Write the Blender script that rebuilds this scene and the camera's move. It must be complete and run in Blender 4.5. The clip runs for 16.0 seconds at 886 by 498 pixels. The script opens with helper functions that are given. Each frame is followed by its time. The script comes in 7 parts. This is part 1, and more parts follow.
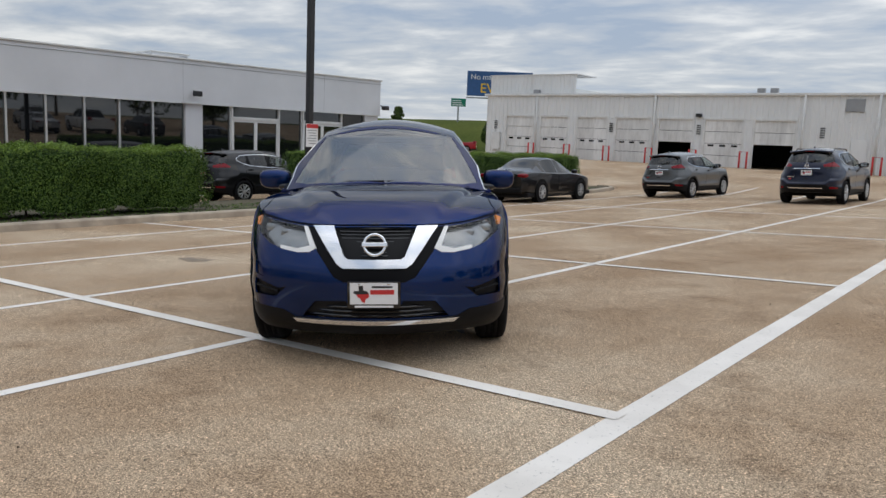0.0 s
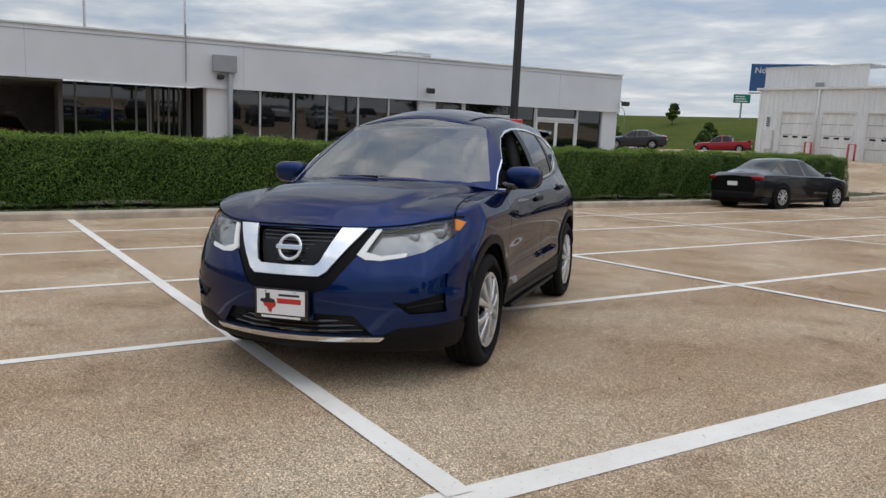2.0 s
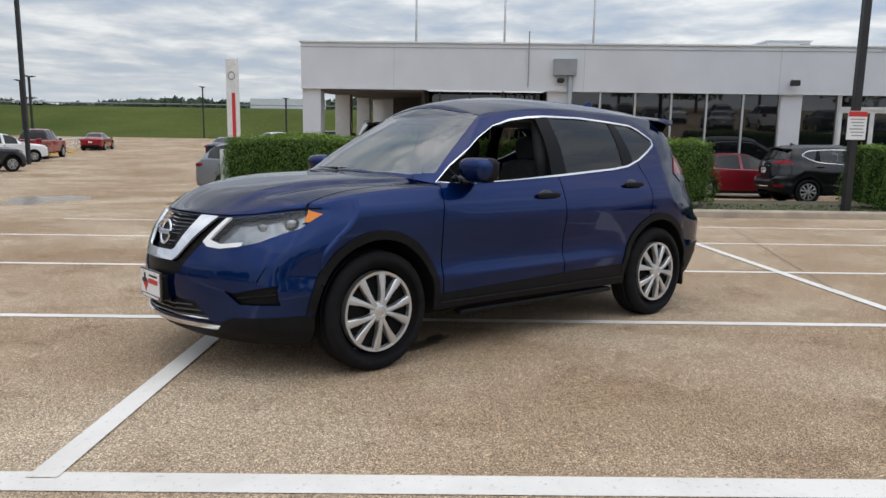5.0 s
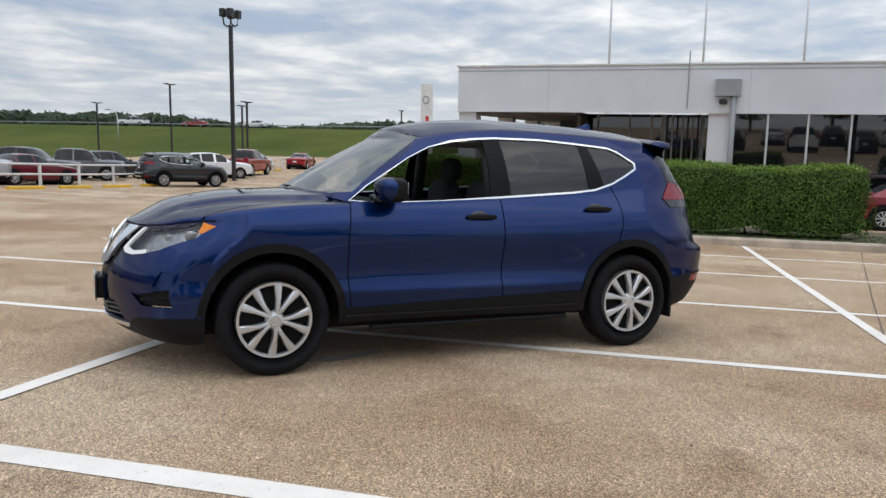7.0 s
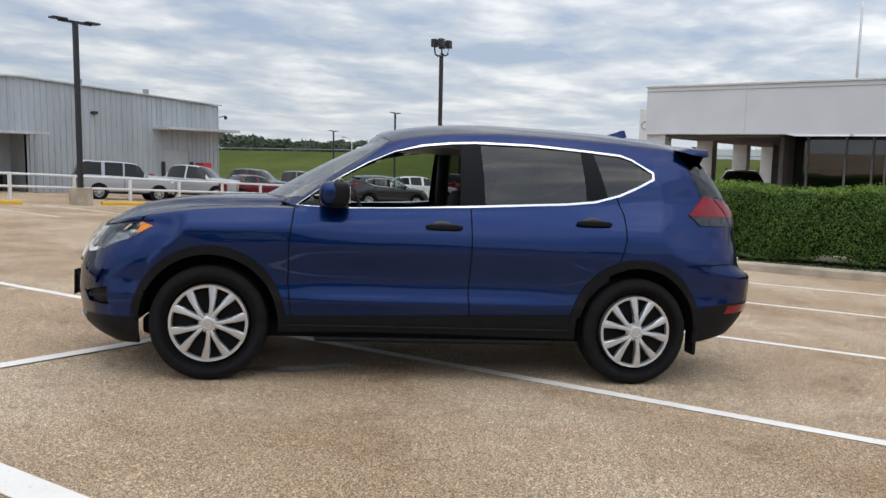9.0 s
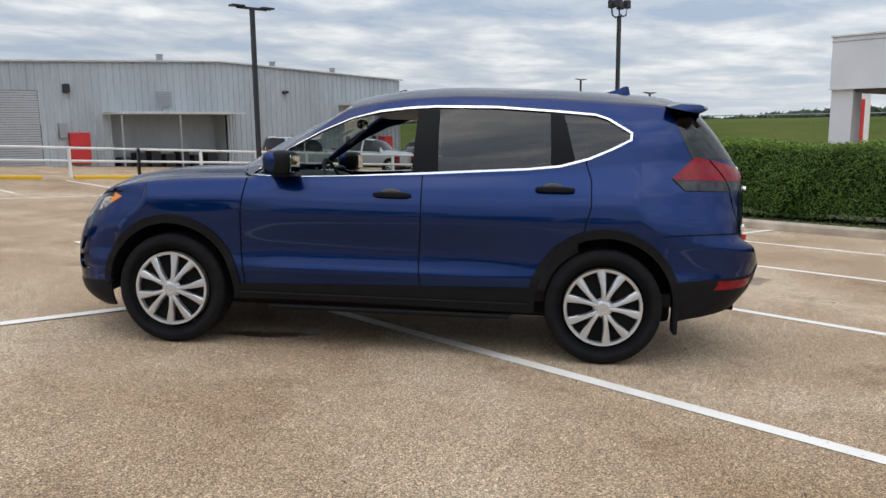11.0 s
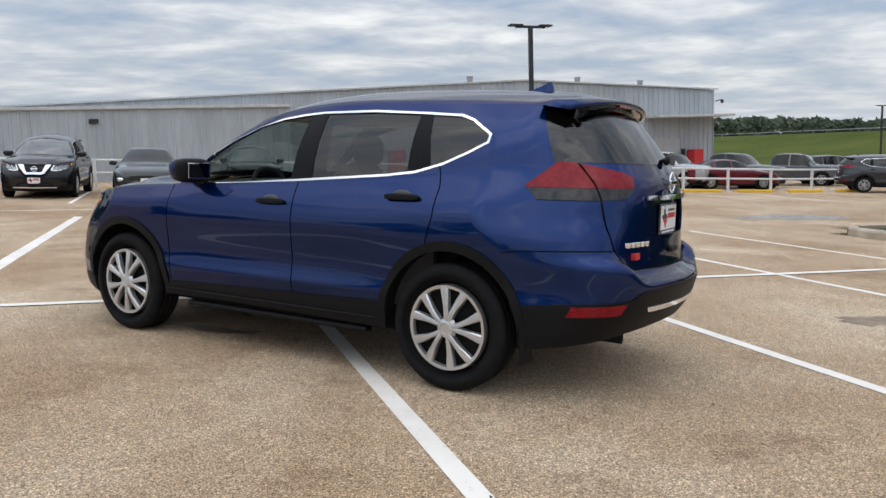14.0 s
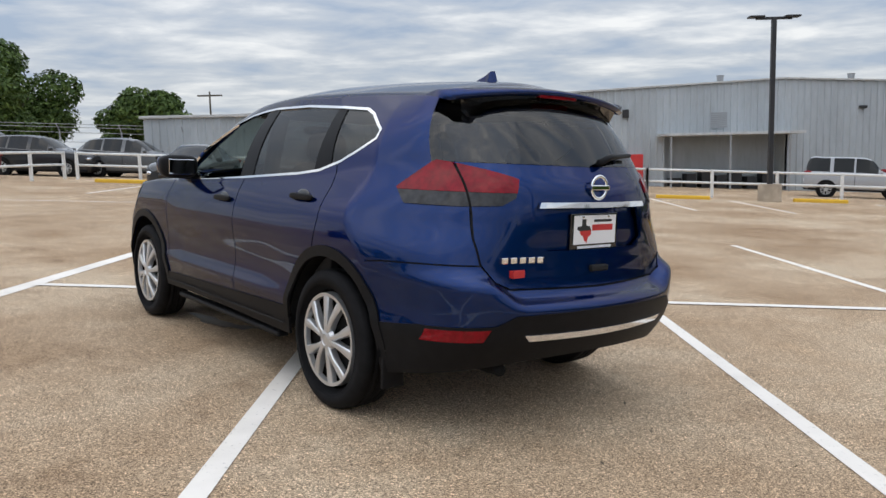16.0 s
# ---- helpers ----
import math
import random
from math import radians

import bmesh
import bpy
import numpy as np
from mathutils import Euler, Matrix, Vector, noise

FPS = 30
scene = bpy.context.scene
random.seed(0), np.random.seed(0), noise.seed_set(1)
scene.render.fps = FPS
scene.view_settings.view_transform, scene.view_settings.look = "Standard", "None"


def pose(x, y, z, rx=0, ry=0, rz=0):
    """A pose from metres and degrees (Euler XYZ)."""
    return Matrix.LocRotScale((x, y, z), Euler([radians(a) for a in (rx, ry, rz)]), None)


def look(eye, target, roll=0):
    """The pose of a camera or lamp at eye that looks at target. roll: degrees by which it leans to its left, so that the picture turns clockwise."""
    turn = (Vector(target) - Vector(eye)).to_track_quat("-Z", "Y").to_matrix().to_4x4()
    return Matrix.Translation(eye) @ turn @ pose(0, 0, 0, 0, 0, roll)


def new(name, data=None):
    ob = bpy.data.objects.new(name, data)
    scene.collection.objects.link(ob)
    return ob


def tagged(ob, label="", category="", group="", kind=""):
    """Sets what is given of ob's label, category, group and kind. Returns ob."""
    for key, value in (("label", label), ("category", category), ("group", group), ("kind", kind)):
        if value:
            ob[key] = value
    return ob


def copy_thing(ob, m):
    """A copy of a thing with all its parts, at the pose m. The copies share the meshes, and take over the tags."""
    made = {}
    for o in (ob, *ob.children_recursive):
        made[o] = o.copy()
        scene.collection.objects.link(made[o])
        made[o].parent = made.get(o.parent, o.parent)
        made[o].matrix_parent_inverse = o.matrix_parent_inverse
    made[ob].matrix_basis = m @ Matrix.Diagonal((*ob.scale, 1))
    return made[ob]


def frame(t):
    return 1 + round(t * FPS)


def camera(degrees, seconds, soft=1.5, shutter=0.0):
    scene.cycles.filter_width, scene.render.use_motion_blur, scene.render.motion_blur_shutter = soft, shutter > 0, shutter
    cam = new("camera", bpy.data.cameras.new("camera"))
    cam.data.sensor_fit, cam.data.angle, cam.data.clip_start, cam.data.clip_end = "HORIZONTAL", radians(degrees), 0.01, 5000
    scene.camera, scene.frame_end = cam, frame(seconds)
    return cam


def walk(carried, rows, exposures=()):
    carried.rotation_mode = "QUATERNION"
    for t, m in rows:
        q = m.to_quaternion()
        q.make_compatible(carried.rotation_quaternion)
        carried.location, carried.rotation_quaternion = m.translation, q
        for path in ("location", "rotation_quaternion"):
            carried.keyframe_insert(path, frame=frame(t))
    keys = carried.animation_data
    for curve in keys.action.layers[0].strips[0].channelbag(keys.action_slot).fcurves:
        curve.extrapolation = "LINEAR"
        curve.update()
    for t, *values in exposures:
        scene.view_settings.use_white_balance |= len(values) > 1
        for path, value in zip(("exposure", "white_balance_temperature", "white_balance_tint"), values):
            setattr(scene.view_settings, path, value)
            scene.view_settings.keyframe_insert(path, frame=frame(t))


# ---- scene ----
cam = camera(59.8, 16.0)
SLOPE = 2.87  # degrees by which the lot falls towards the showroom
LOT = pose(0, 0, 0, 0, SLOPE, 0)
PATH = [
    (0, (-4.713, 5.254, 1.304), (-3.484, 3.693, 1.080), 0.1),
    (0.5, (-4.908, 4.765, 1.294), (-3.552, 3.313, 1.069), 0.3),
    (1, (-5.116, 4.253, 1.286), (-3.640, 2.923, 1.057), 0.5),
    (1.5, (-5.272, 3.742, 1.273), (-3.682, 2.552, 1.038), 0.9),
    (2, (-5.441, 3.233, 1.295), (-3.748, 2.195, 1.059), 1.1),
    (2.5, (-5.601, 2.697, 1.308), (-3.818, 1.821, 1.076), 1.2),
    (3, (-5.695, 2.166, 1.292), (-3.839, 1.455, 1.063), 1.4),
    (3.5, (-5.833, 1.631, 1.300), (-3.922, 1.088, 1.070), 1.5),
    (4, (-5.864, 1.133, 1.275), (-3.914, 0.756, 1.040), 1.4),
    (4.2, (-5.882, 0.934, 1.258), (-3.917, 0.642, 1.023), 1.2),
    (6.3, (-5.914, -0.968, 1.273), (-3.949, -0.676, 1.038), 1.2),
    (6.5, (-5.893, -1.152, 1.282), (-3.936, -0.803, 1.058), 1.3),
    (7, (-5.798, -1.631, 1.285), (-3.868, -1.145, 1.087), 1.7),
    (7.5, (-5.592, -2.057, 1.263), (-3.700, -1.433, 1.091), 2.3),
    (8, (-5.358, -2.460, 1.261), (-3.515, -1.698, 1.113), 2.7),
    (8.5, (-5.055, -2.786, 1.247), (-3.272, -1.889, 1.105), 2.7),
    (9, (-4.760, -3.065, 1.214), (-3.048, -2.040, 1.064), 2.7),
    (9.2, (-4.632, -3.207, 1.218), (-2.958, -2.127, 1.047), 2.4),
    (11.3, (-3.463, -4.366, 1.246), (-2.142, -2.882, 1.014), 1.2),
    (11.5, (-3.294, -4.519, 1.238), (-2.027, -2.988, 1.018), 1.0),
    (12, (-2.895, -4.811, 1.248), (-1.732, -3.198, 1.031), 0.9),
    (12.5, (-2.485, -5.012, 1.241), (-1.436, -3.323, 1.025), 0.8),
    (13, (-2.070, -5.223, 1.256), (-1.147, -3.462, 1.038), 0.6),
    (13.5, (-1.647, -5.366, 1.250), (-0.853, -3.543, 1.029), 0.8),
    (14, (-1.183, -5.465, 1.246), (-0.531, -3.588, 1.021), 0.9),
    (14.5, (-0.685, -5.555, 1.253), (-0.181, -3.634, 1.023), 1.1),
    (15, (-0.201, -5.535, 1.248), (0.147, -3.579, 1.014), 1.4),
    (15.5, (0.297, -5.494, 1.255), (0.470, -3.515, 1.024), 1.4),
    (16, (0.777, -5.363, 1.259), (0.763, -3.377, 1.029), 1.6),
]
walk(cam, [(t, LOT @ look(eye, target, roll)) for t, eye, target, roll in PATH],
     [(0, -0.25), (2, -0.18), (3.5, -0.08), (7, 0.09), (9, 0.15), (16, 0.13)])


# ---- light ----
world = bpy.data.worlds.new("sky")
scene.world = world
world.use_nodes = True
wn, wl = world.node_tree.nodes, world.node_tree.links
wn.clear()
SUN_AZ, SUN_EL = 205.0, 74.0  # degrees from +x towards +y, and above the horizon


def wnode(kind, **inputs):
    n = wn.new(kind)
    for k, v in inputs.items():
        n.inputs[k.replace("_", " ")].default_value = v
    return n


def wmath(op, a, b=None):
    n = wn.new("ShaderNodeMath")
    n.operation = op
    for i, v in enumerate((a, b)):
        if v is None:
            continue
        if hasattr(v, "links"):
            wl.new(v, n.inputs[i])
        else:
            n.inputs[i].default_value = v
    return n.outputs[0]


sky = wn.new("ShaderNodeTexSky")
sky.sky_type, sky.sun_disc = "NISHITA", False
sky.sun_elevation, sky.sun_rotation = radians(SUN_EL), radians(90 - SUN_AZ)
sky.air_density, sky.dust_density = 1.0, 1.5
coord = wn.new("ShaderNodeTexCoord")
split = wn.new("ShaderNodeSeparateXYZ")
wl.new(coord.outputs["Generated"], split.inputs[0])
high = wmath("ADD", wmath("MAXIMUM", split.outputs[2], 0.0), 0.085)
flat = wn.new("ShaderNodeCombineXYZ")
wl.new(wmath("DIVIDE", split.outputs[0], high), flat.inputs[0])
wl.new(wmath("DIVIDE", split.outputs[1], high), flat.inputs[1])
turned = wn.new("ShaderNodeMapping")
turned.inputs["Rotation"].default_value = (0, 0, radians(-38))
turned.inputs["Scale"].default_value = (0.9, 1.1, 1.0)
wl.new(flat.outputs[0], turned.inputs[0])
cloud_a = wnode("ShaderNodeTexNoise", Scale=1.75, Detail=7.0, Roughness=0.56, Distortion=0.2)
cloud_b = wnode("ShaderNodeTexNoise", Scale=0.55, Detail=3.0, Roughness=0.5)
for n in (cloud_a, cloud_b):
    wl.new(turned.outputs[0], n.inputs["Vector"])
cloud_c = wnode("ShaderNodeTexNoise", Scale=3.2, Detail=5.0, Roughness=0.55, Distortion=0.6)
bank = wn.new("ShaderNodeMapping")
bank.inputs["Rotation"].default_value, bank.inputs["Scale"].default_value = (0, 0, radians(-38)), (0.8, 2.2, 1.0)
wl.new(coord.outputs["Generated"], bank.inputs[0])
wl.new(bank.outputs[0], cloud_c.inputs["Vector"])
low = wmath("ADD", wmath("MULTIPLY", cloud_a.outputs[0], 0.62), wmath("MULTIPLY", cloud_b.outputs[0], 0.38))
over = wmath("MINIMUM", wmath("MAXIMUM", wmath("MULTIPLY", wmath("SUBTRACT", split.outputs[2], 0.30), 2.5), 0.0), 0.85)
cover = wmath("ADD", wmath("MULTIPLY", low, wmath("SUBTRACT", 1.0, over)), wmath("MULTIPLY", cloud_c.outputs[0], over))
ramp = wn.new("ShaderNodeValToRGB")
ramp.color_ramp.elements[0].position, ramp.color_ramp.elements[0].color = 0.40, (0.33, 0.41, 0.54, 1)
ramp.color_ramp.elements[1].position, ramp.color_ramp.elements[1].color = 0.64, (0.92, 0.92, 0.91, 1)
mid = ramp.color_ramp.elements.new(0.51)
mid.color = (0.53, 0.57, 0.63, 1)
wl.new(cover, ramp.inputs[0])
mixed = wn.new("ShaderNodeMixRGB")
mixed.inputs[0].default_value = 0.86
dim = wn.new("ShaderNodeMixRGB")
dim.blend_type, dim.inputs[0].default_value, dim.inputs[2].default_value = "MULTIPLY", 1.0, (0.1, 0.1, 0.1, 1)
wl.new(sky.outputs[0], dim.inputs[1])
wl.new(dim.outputs[0], mixed.inputs[1])
wl.new(ramp.outputs[0], mixed.inputs[2])
back = wnode("ShaderNodeBackground")
# pale haze low over the horizon
haze = wn.new("ShaderNodeMixRGB")
haze.inputs[2].default_value = (0.72, 0.77, 0.82, 1)
wl.new(wmath("MULTIPLY", wmath("POWER", 2.718, wmath("MULTIPLY", wmath("MAXIMUM", split.outputs[2], 0.0), -14.0)), 0.75), haze.inputs[0])
wl.new(mixed.outputs[0], haze.inputs[1])
wl.new(haze.outputs[0], back.inputs[0])
# a cloudy sky is brightest overhead
wl.new(wmath("ADD", wmath("ADD", wmath("MULTIPLY", wmath("MAXIMUM", split.outputs[2], 0.0), 1.15), 0.96), wmath("MULTIPLY", split.outputs[1], -0.13)), back.inputs[1])
out = wn.new("ShaderNodeOutputWorld")
wl.new(back.outputs[0], out.inputs[0])

sun = new("sun", bpy.data.lights.new("sun", "SUN"))
sun.data.energy, sun.data.angle, sun.data.color = 0.6, radians(100), (1.0, 0.95, 0.88)
sun.matrix_world = look((math.cos(radians(SUN_AZ)) * 40, math.sin(radians(SUN_AZ)) * 40, math.tan(radians(SUN_EL)) * 40), (0, 0, 0))


# ---- materials ----
def nodes_of(name):
    m = bpy.data.materials.new(name)
    m.use_nodes = True
    return m, m.node_tree.nodes, m.node_tree.links, m.node_tree.nodes["Principled BSDF"]


def noise_tex(n, l, scale, detail=5.0, rough=0.55, stretch=None):
    tex = n.new("ShaderNodeTexNoise")
    tex.inputs["Scale"].default_value, tex.inputs["Detail"].default_value, tex.inputs["Roughness"].default_value = scale, detail, rough
    c = n.new("ShaderNodeTexCoord")
    if stretch:
        mp = n.new("ShaderNodeMapping")
        mp.inputs["Scale"].default_value = stretch
        l.new(c.outputs["Object"], mp.inputs[0])
        l.new(mp.outputs[0], tex.inputs["Vector"])
    else:
        l.new(c.outputs["Object"], tex.inputs["Vector"])
    return tex.outputs[0]


def ramp_of(n, l, fac, stops):
    r = n.new("ShaderNodeValToRGB")
    e = r.color_ramp.elements
    while len(e) < len(stops):
        e.new(0.5)
    for i, (p, col) in enumerate(stops):
        e[i].position, e[i].color = p, (*col, 1)
    l.new(fac, r.inputs[0])
    return r.outputs[0]


def mix_rgb(n, l, fac, a, b, mode="MIX"):
    m = n.new("ShaderNodeMixRGB")
    m.blend_type = mode
    for i, v in enumerate((fac, a, b)):
        if hasattr(v, "links"):
            l.new(v, m.inputs[i])
        else:
            m.inputs[i].default_value = v if i == 0 else (*v, 1)
    return m.outputs[0]


def bump(n, l, bsdf, height, strength, distance=0.01):
    b = n.new("ShaderNodeBump")
    b.inputs["Strength"].default_value, b.inputs["Distance"].default_value = strength, distance
    l.new(height, b.inputs["Height"])
    l.new(b.outputs[0], bsdf.inputs["Normal"])


def plain(name, col, rough=0.5, metal=0.0, vary=0.12, scale=3.0, grain=0.0, coat=0.0, spec=0.5):
    """A surface of one colour with soft uneven tone, and grain where asked."""
    m, n, l, b = nodes_of(name)
    v = noise_tex(n, l, scale)
    dark = tuple(c * (1 - vary) for c in col)
    light = tuple(min(1, c * (1 + vary)) for c in col)
    l.new(ramp_of(n, l, v, [(0.3, dark), (0.7, light)]), b.inputs["Base Color"])
    b.inputs["Roughness"].default_value, b.inputs["Metallic"].default_value = rough, metal
    b.inputs["Coat Weight"].default_value, b.inputs["Coat Roughness"].default_value = coat, 0.03
    b.inputs["Specular IOR Level"].default_value = spec
    if grain:
        bump(n, l, b, noise_tex(n, l, 260.0, 2.0), grain, 0.002)
    return m


def car_paint(name, col, flake=0.35, metal=0.35, coat=1.0):
    m, n, l, b = nodes_of(name)
    v = noise_tex(n, l, 900.0, 1.0)
    l.new(ramp_of(n, l, v, [(0.35, tuple(c * (1 - flake) for c in col)), (0.65, tuple(min(1, c * (1 + flake)) for c in col))]), b.inputs["Base Color"])
    b.inputs["Metallic"].default_value, b.inputs["Roughness"].default_value = metal, 0.33
    b.inputs["Coat Weight"].default_value, b.inputs["Coat Roughness"].default_value = coat, 0.015
    b.inputs["Specular IOR Level"].default_value = 0.12 * coat
    b.inputs["Coat IOR"].default_value = 1.42
    return m


def see_through(name, tint, gloss_head_on=0.05):
    """Thin car or window glass: light goes straight through its tint, and its skin mirrors, more so at a slant."""
    m, n, l, b = nodes_of(name)
    n.remove(b)
    clear, gloss, mix, edge = n.new("ShaderNodeBsdfTransparent"), n.new("ShaderNodeBsdfGlossy"), n.new("ShaderNodeMixShader"), n.new("ShaderNodeLayerWeight")
    clear.inputs[0].default_value = (*tint, 1)
    gloss.inputs["Roughness"].default_value = 0.015
    edge.inputs["Blend"].default_value = 0.5
    slant, share = n.new("ShaderNodeMath"), n.new("ShaderNodeMath")
    slant.operation, slant.inputs[1].default_value = "POWER", 5.0
    share.operation, share.inputs[1].default_value, share.inputs[2].default_value = "MULTIPLY_ADD", 1 - gloss_head_on, gloss_head_on
    l.new(edge.outputs["Facing"], slant.inputs[0])
    l.new(slant.outputs[0], share.inputs[0])
    l.new(share.outputs[0], mix.inputs[0])
    l.new(clear.outputs[0], mix.inputs[1])
    l.new(gloss.outputs[0], mix.inputs[2])
    l.new(mix.outputs[0], n["Material Output"].inputs[0])
    return m


def pavement_mat():
    m, n, l, b = nodes_of("exposed_aggregate_concrete")
    fine = noise_tex(n, l, 130.0, 4.0, 0.85)
    speck = noise_tex(n, l, 110.0, 2.0, 0.6)
    broad = noise_tex(n, l, 0.35, 6.0, 0.62)
    blot = noise_tex(n, l, 1.7, 5.0, 0.65)
    base = ramp_of(n, l, broad, [(0.34, (0.345, 0.238, 0.148)), (0.5, (0.445, 0.332, 0.226)), (0.66, (0.545, 0.440, 0.322))])
    grains = ramp_of(n, l, fine, [(0.38, (0.14, 0.13, 0.12)), (0.5, (0.92, 0.92, 0.92)), (0.60, (2.0, 1.95, 1.86))])
    c = mix_rgb(n, l, 0.8, base, grains, "MULTIPLY")
    dark = ramp_of(n, l, speck, [(0.30, (0.30, 0.28, 0.27)), (0.40, (1, 1, 1))])
    c = mix_rgb(n, l, 0.7, c, dark, "MULTIPLY")
    cells = n.new("ShaderNodeTexVoronoi")
    cells.inputs["Scale"].default_value = 135.0
    l.new(n.new("ShaderNodeTexCoord").outputs["Object"], cells.inputs["Vector"])
    tone = n.new("ShaderNodeSeparateColor")
    l.new(cells.outputs["Color"], tone.inputs[0])
    pebble = ramp_of(n, l, tone.outputs[0], [(0.0, (0.30, 0.27, 0.25)), (0.18, (0.72, 0.70, 0.68)), (0.7, (1.05, 1.05, 1.04)), (1.0, (1.75, 1.75, 1.74))])
    c = mix_rgb(n, l, 0.75, c, pebble, "MULTIPLY")
    stain = ramp_of(n, l, blot, [(0.30, (0.60, 0.54, 0.49)), (0.45, (0.97, 0.95, 0.93)), (0.60, (1, 1, 1)), (0.74, (1.22, 1.21, 1.19))])
    c = mix_rgb(n, l, 0.75, c, stain, "MULTIPLY")
    l.new(c, b.inputs["Base Color"])
    b.inputs["Roughness"].default_value = 0.85
    b.inputs["Specular IOR Level"].default_value = 0.15
    bump(n, l, b, fine, 0.45, 0.006)
    return m


def grass_mat():
    m, n, l, b = nodes_of("mown_grass")
    a, c2 = noise_tex(n, l, 0.05, 6.0, 0.6), noise_tex(n, l, 2.5, 6.0, 0.7)
    col = mix_rgb(n, l, 0.5, ramp_of(n, l, a, [(0.35, (0.062, 0.086, 0.018)), (0.65, (0.105, 0.122, 0.030))]), ramp_of(n, l, c2, [(0.3, (0.4, 0.4, 0.35)), (0.7, (1.3, 1.3, 1.2))]), "MULTIPLY")
    l.new(col, b.inputs["Base Color"])
    b.inputs["Roughness"].default_value = 0.95
    b.inputs["Specular IOR Level"].default_value = 0.05
    return m


def line_mat(name, col):
    m, n, l, b = nodes_of(name)
    v, w = noise_tex(n, l, 40.0, 6.0, 0.7), noise_tex(n, l, 2.0, 4.0, 0.6)
    c = mix_rgb(n, l, ramp_of(n, l, v, [(0.30, (1, 1, 1)), (0.40, (0, 0, 0))]), col, tuple(x * 0.55 for x in col))
    c = mix_rgb(n, l, 0.35, c, ramp_of(n, l, w, [(0.3, (0.6, 0.58, 0.55)), (0.6, (1, 1, 1))]), "MULTIPLY")
    l.new(c, b.inputs["Base Color"])
    b.inputs["Roughness"].default_value = 0.75
    bump(n, l, b, v, 0.2, 0.004)
    return m


def leaf_mat(name, dark, light):
    m, n, l, b = nodes_of(name)
    g = n.new("ShaderNodeNewGeometry")
    c = ramp_of(n, l, g.outputs["Random Per Island"], [(0.0, dark), (0.6, tuple((a + d) / 2 for a, d in zip(dark, light))), (1.0, light)])
    l.new(c, b.inputs["Base Color"])
    b.inputs["Roughness"].default_value = 0.55
    b.inputs["Specular IOR Level"].default_value = 0.25
    return m


def siding_mat(name, col, dirt=0.25):
    m, n, l, b = nodes_of(name)
    v = noise_tex(n, l, 0.8, 6.0, 0.65, (1.0, 1.0, 0.15))
    w = noise_tex(n, l, 6.0, 5.0, 0.7, (1.0, 1.0, 0.2))
    c = mix_rgb(n, l, dirt, col, ramp_of(n, l, v, [(0.35, (0.47, 0.46, 0.45)), (0.6, (1.1, 1.1, 1.1))]), "MULTIPLY")
    c = mix_rgb(n, l, dirt, c, ramp_of(n, l, w, [(0.3, (0.6, 0.59, 0.57)), (0.55, (1, 1, 1))]), "MULTIPLY")
    l.new(c, b.inputs["Base Color"])
    b.inputs["Roughness"].default_value = 0.5
    return m


M_PAVE, M_GRASS = pavement_mat(), grass_mat()
M_LINE, M_YELLOW = line_mat("white_road_paint", (0.86, 0.81, 0.74)), line_mat("yellow_kerb_paint", (0.72, 0.43, 0.03))
M_KERB = plain("kerb_concrete", (0.42, 0.35, 0.27), 0.85, vary=0.3, scale=2.0, grain=0.5)
M_SOIL = plain("planting_bed_soil", (0.10, 0.085, 0.05), 0.95, vary=0.5, scale=9.0)
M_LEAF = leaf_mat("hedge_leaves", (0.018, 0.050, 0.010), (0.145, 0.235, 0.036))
# paler leaf tones for the hedge's top face
M_LEAF_TOP = leaf_mat("top_hedge_leaves", (0.06, 0.12, 0.015), (0.28, 0.40, 0.06))
# dark green that stands for the shade between the leaves
M_LEAF_IN = plain("hedge_shaded_inside", (0.022, 0.042, 0.009), 0.95, vary=0.5, scale=12.0, spec=0.1)
M_MIRROR = plain("mirror_silver", (0.8, 0.82, 0.83), 0.02, metal=1.0, vary=0.0)
M_TREE = leaf_mat("tree_leaves", (0.03, 0.06, 0.012), (0.12, 0.18, 0.04))
M_TREE_FAR = leaf_mat("far_tree_leaves", (0.035, 0.055, 0.03), (0.07, 0.095, 0.05))
M_BARK = plain("bark", (0.10, 0.08, 0.06), 0.9, vary=0.4, scale=8.0)
M_STUCCO = plain("grey_showroom_panel", (0.67, 0.68, 0.70), 0.55, vary=0.06, scale=0.6)
M_WHITE = plain("white_paint", (0.72, 0.72, 0.70), 0.45, vary=0.10, scale=2.0)
M_STEEL_GREY = siding_mat("grey_metal_siding", (0.43, 0.465, 0.49), 0.30)
M_SIDING = siding_mat("white_metal_siding", (0.80, 0.81, 0.80), 0.12)
M_DOORWHITE = siding_mat("worn_white_door", (0.82, 0.82, 0.80), 0.45)
M_ROLL = plain("grey_roll_door", (0.42, 0.43, 0.44), 0.5, vary=0.05)
M_ROOF = plain("roof_sheet", (0.5, 0.5, 0.49), 0.7, vary=0.15)
M_BLACKMETAL = plain("black_painted_steel", (0.018, 0.018, 0.02), 0.45, vary=0.2)
M_GREYBOX = plain("grey_enamel", (0.30, 0.31, 0.32), 0.5, vary=0.08)
M_ALU = plain("bright_aluminium", (0.68, 0.68, 0.68), 0.35, metal=0.7, vary=0.06)
# canopy lane's brown-grey, with the shade under its deep ceiling put into it
M_LANE = plain("brown_lane_render_in_shade", (0.10, 0.092, 0.088), 0.8, vary=0.2)
# near-black for car cabins and for rooms with their darkness put into the colour
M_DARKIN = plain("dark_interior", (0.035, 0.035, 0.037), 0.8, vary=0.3)
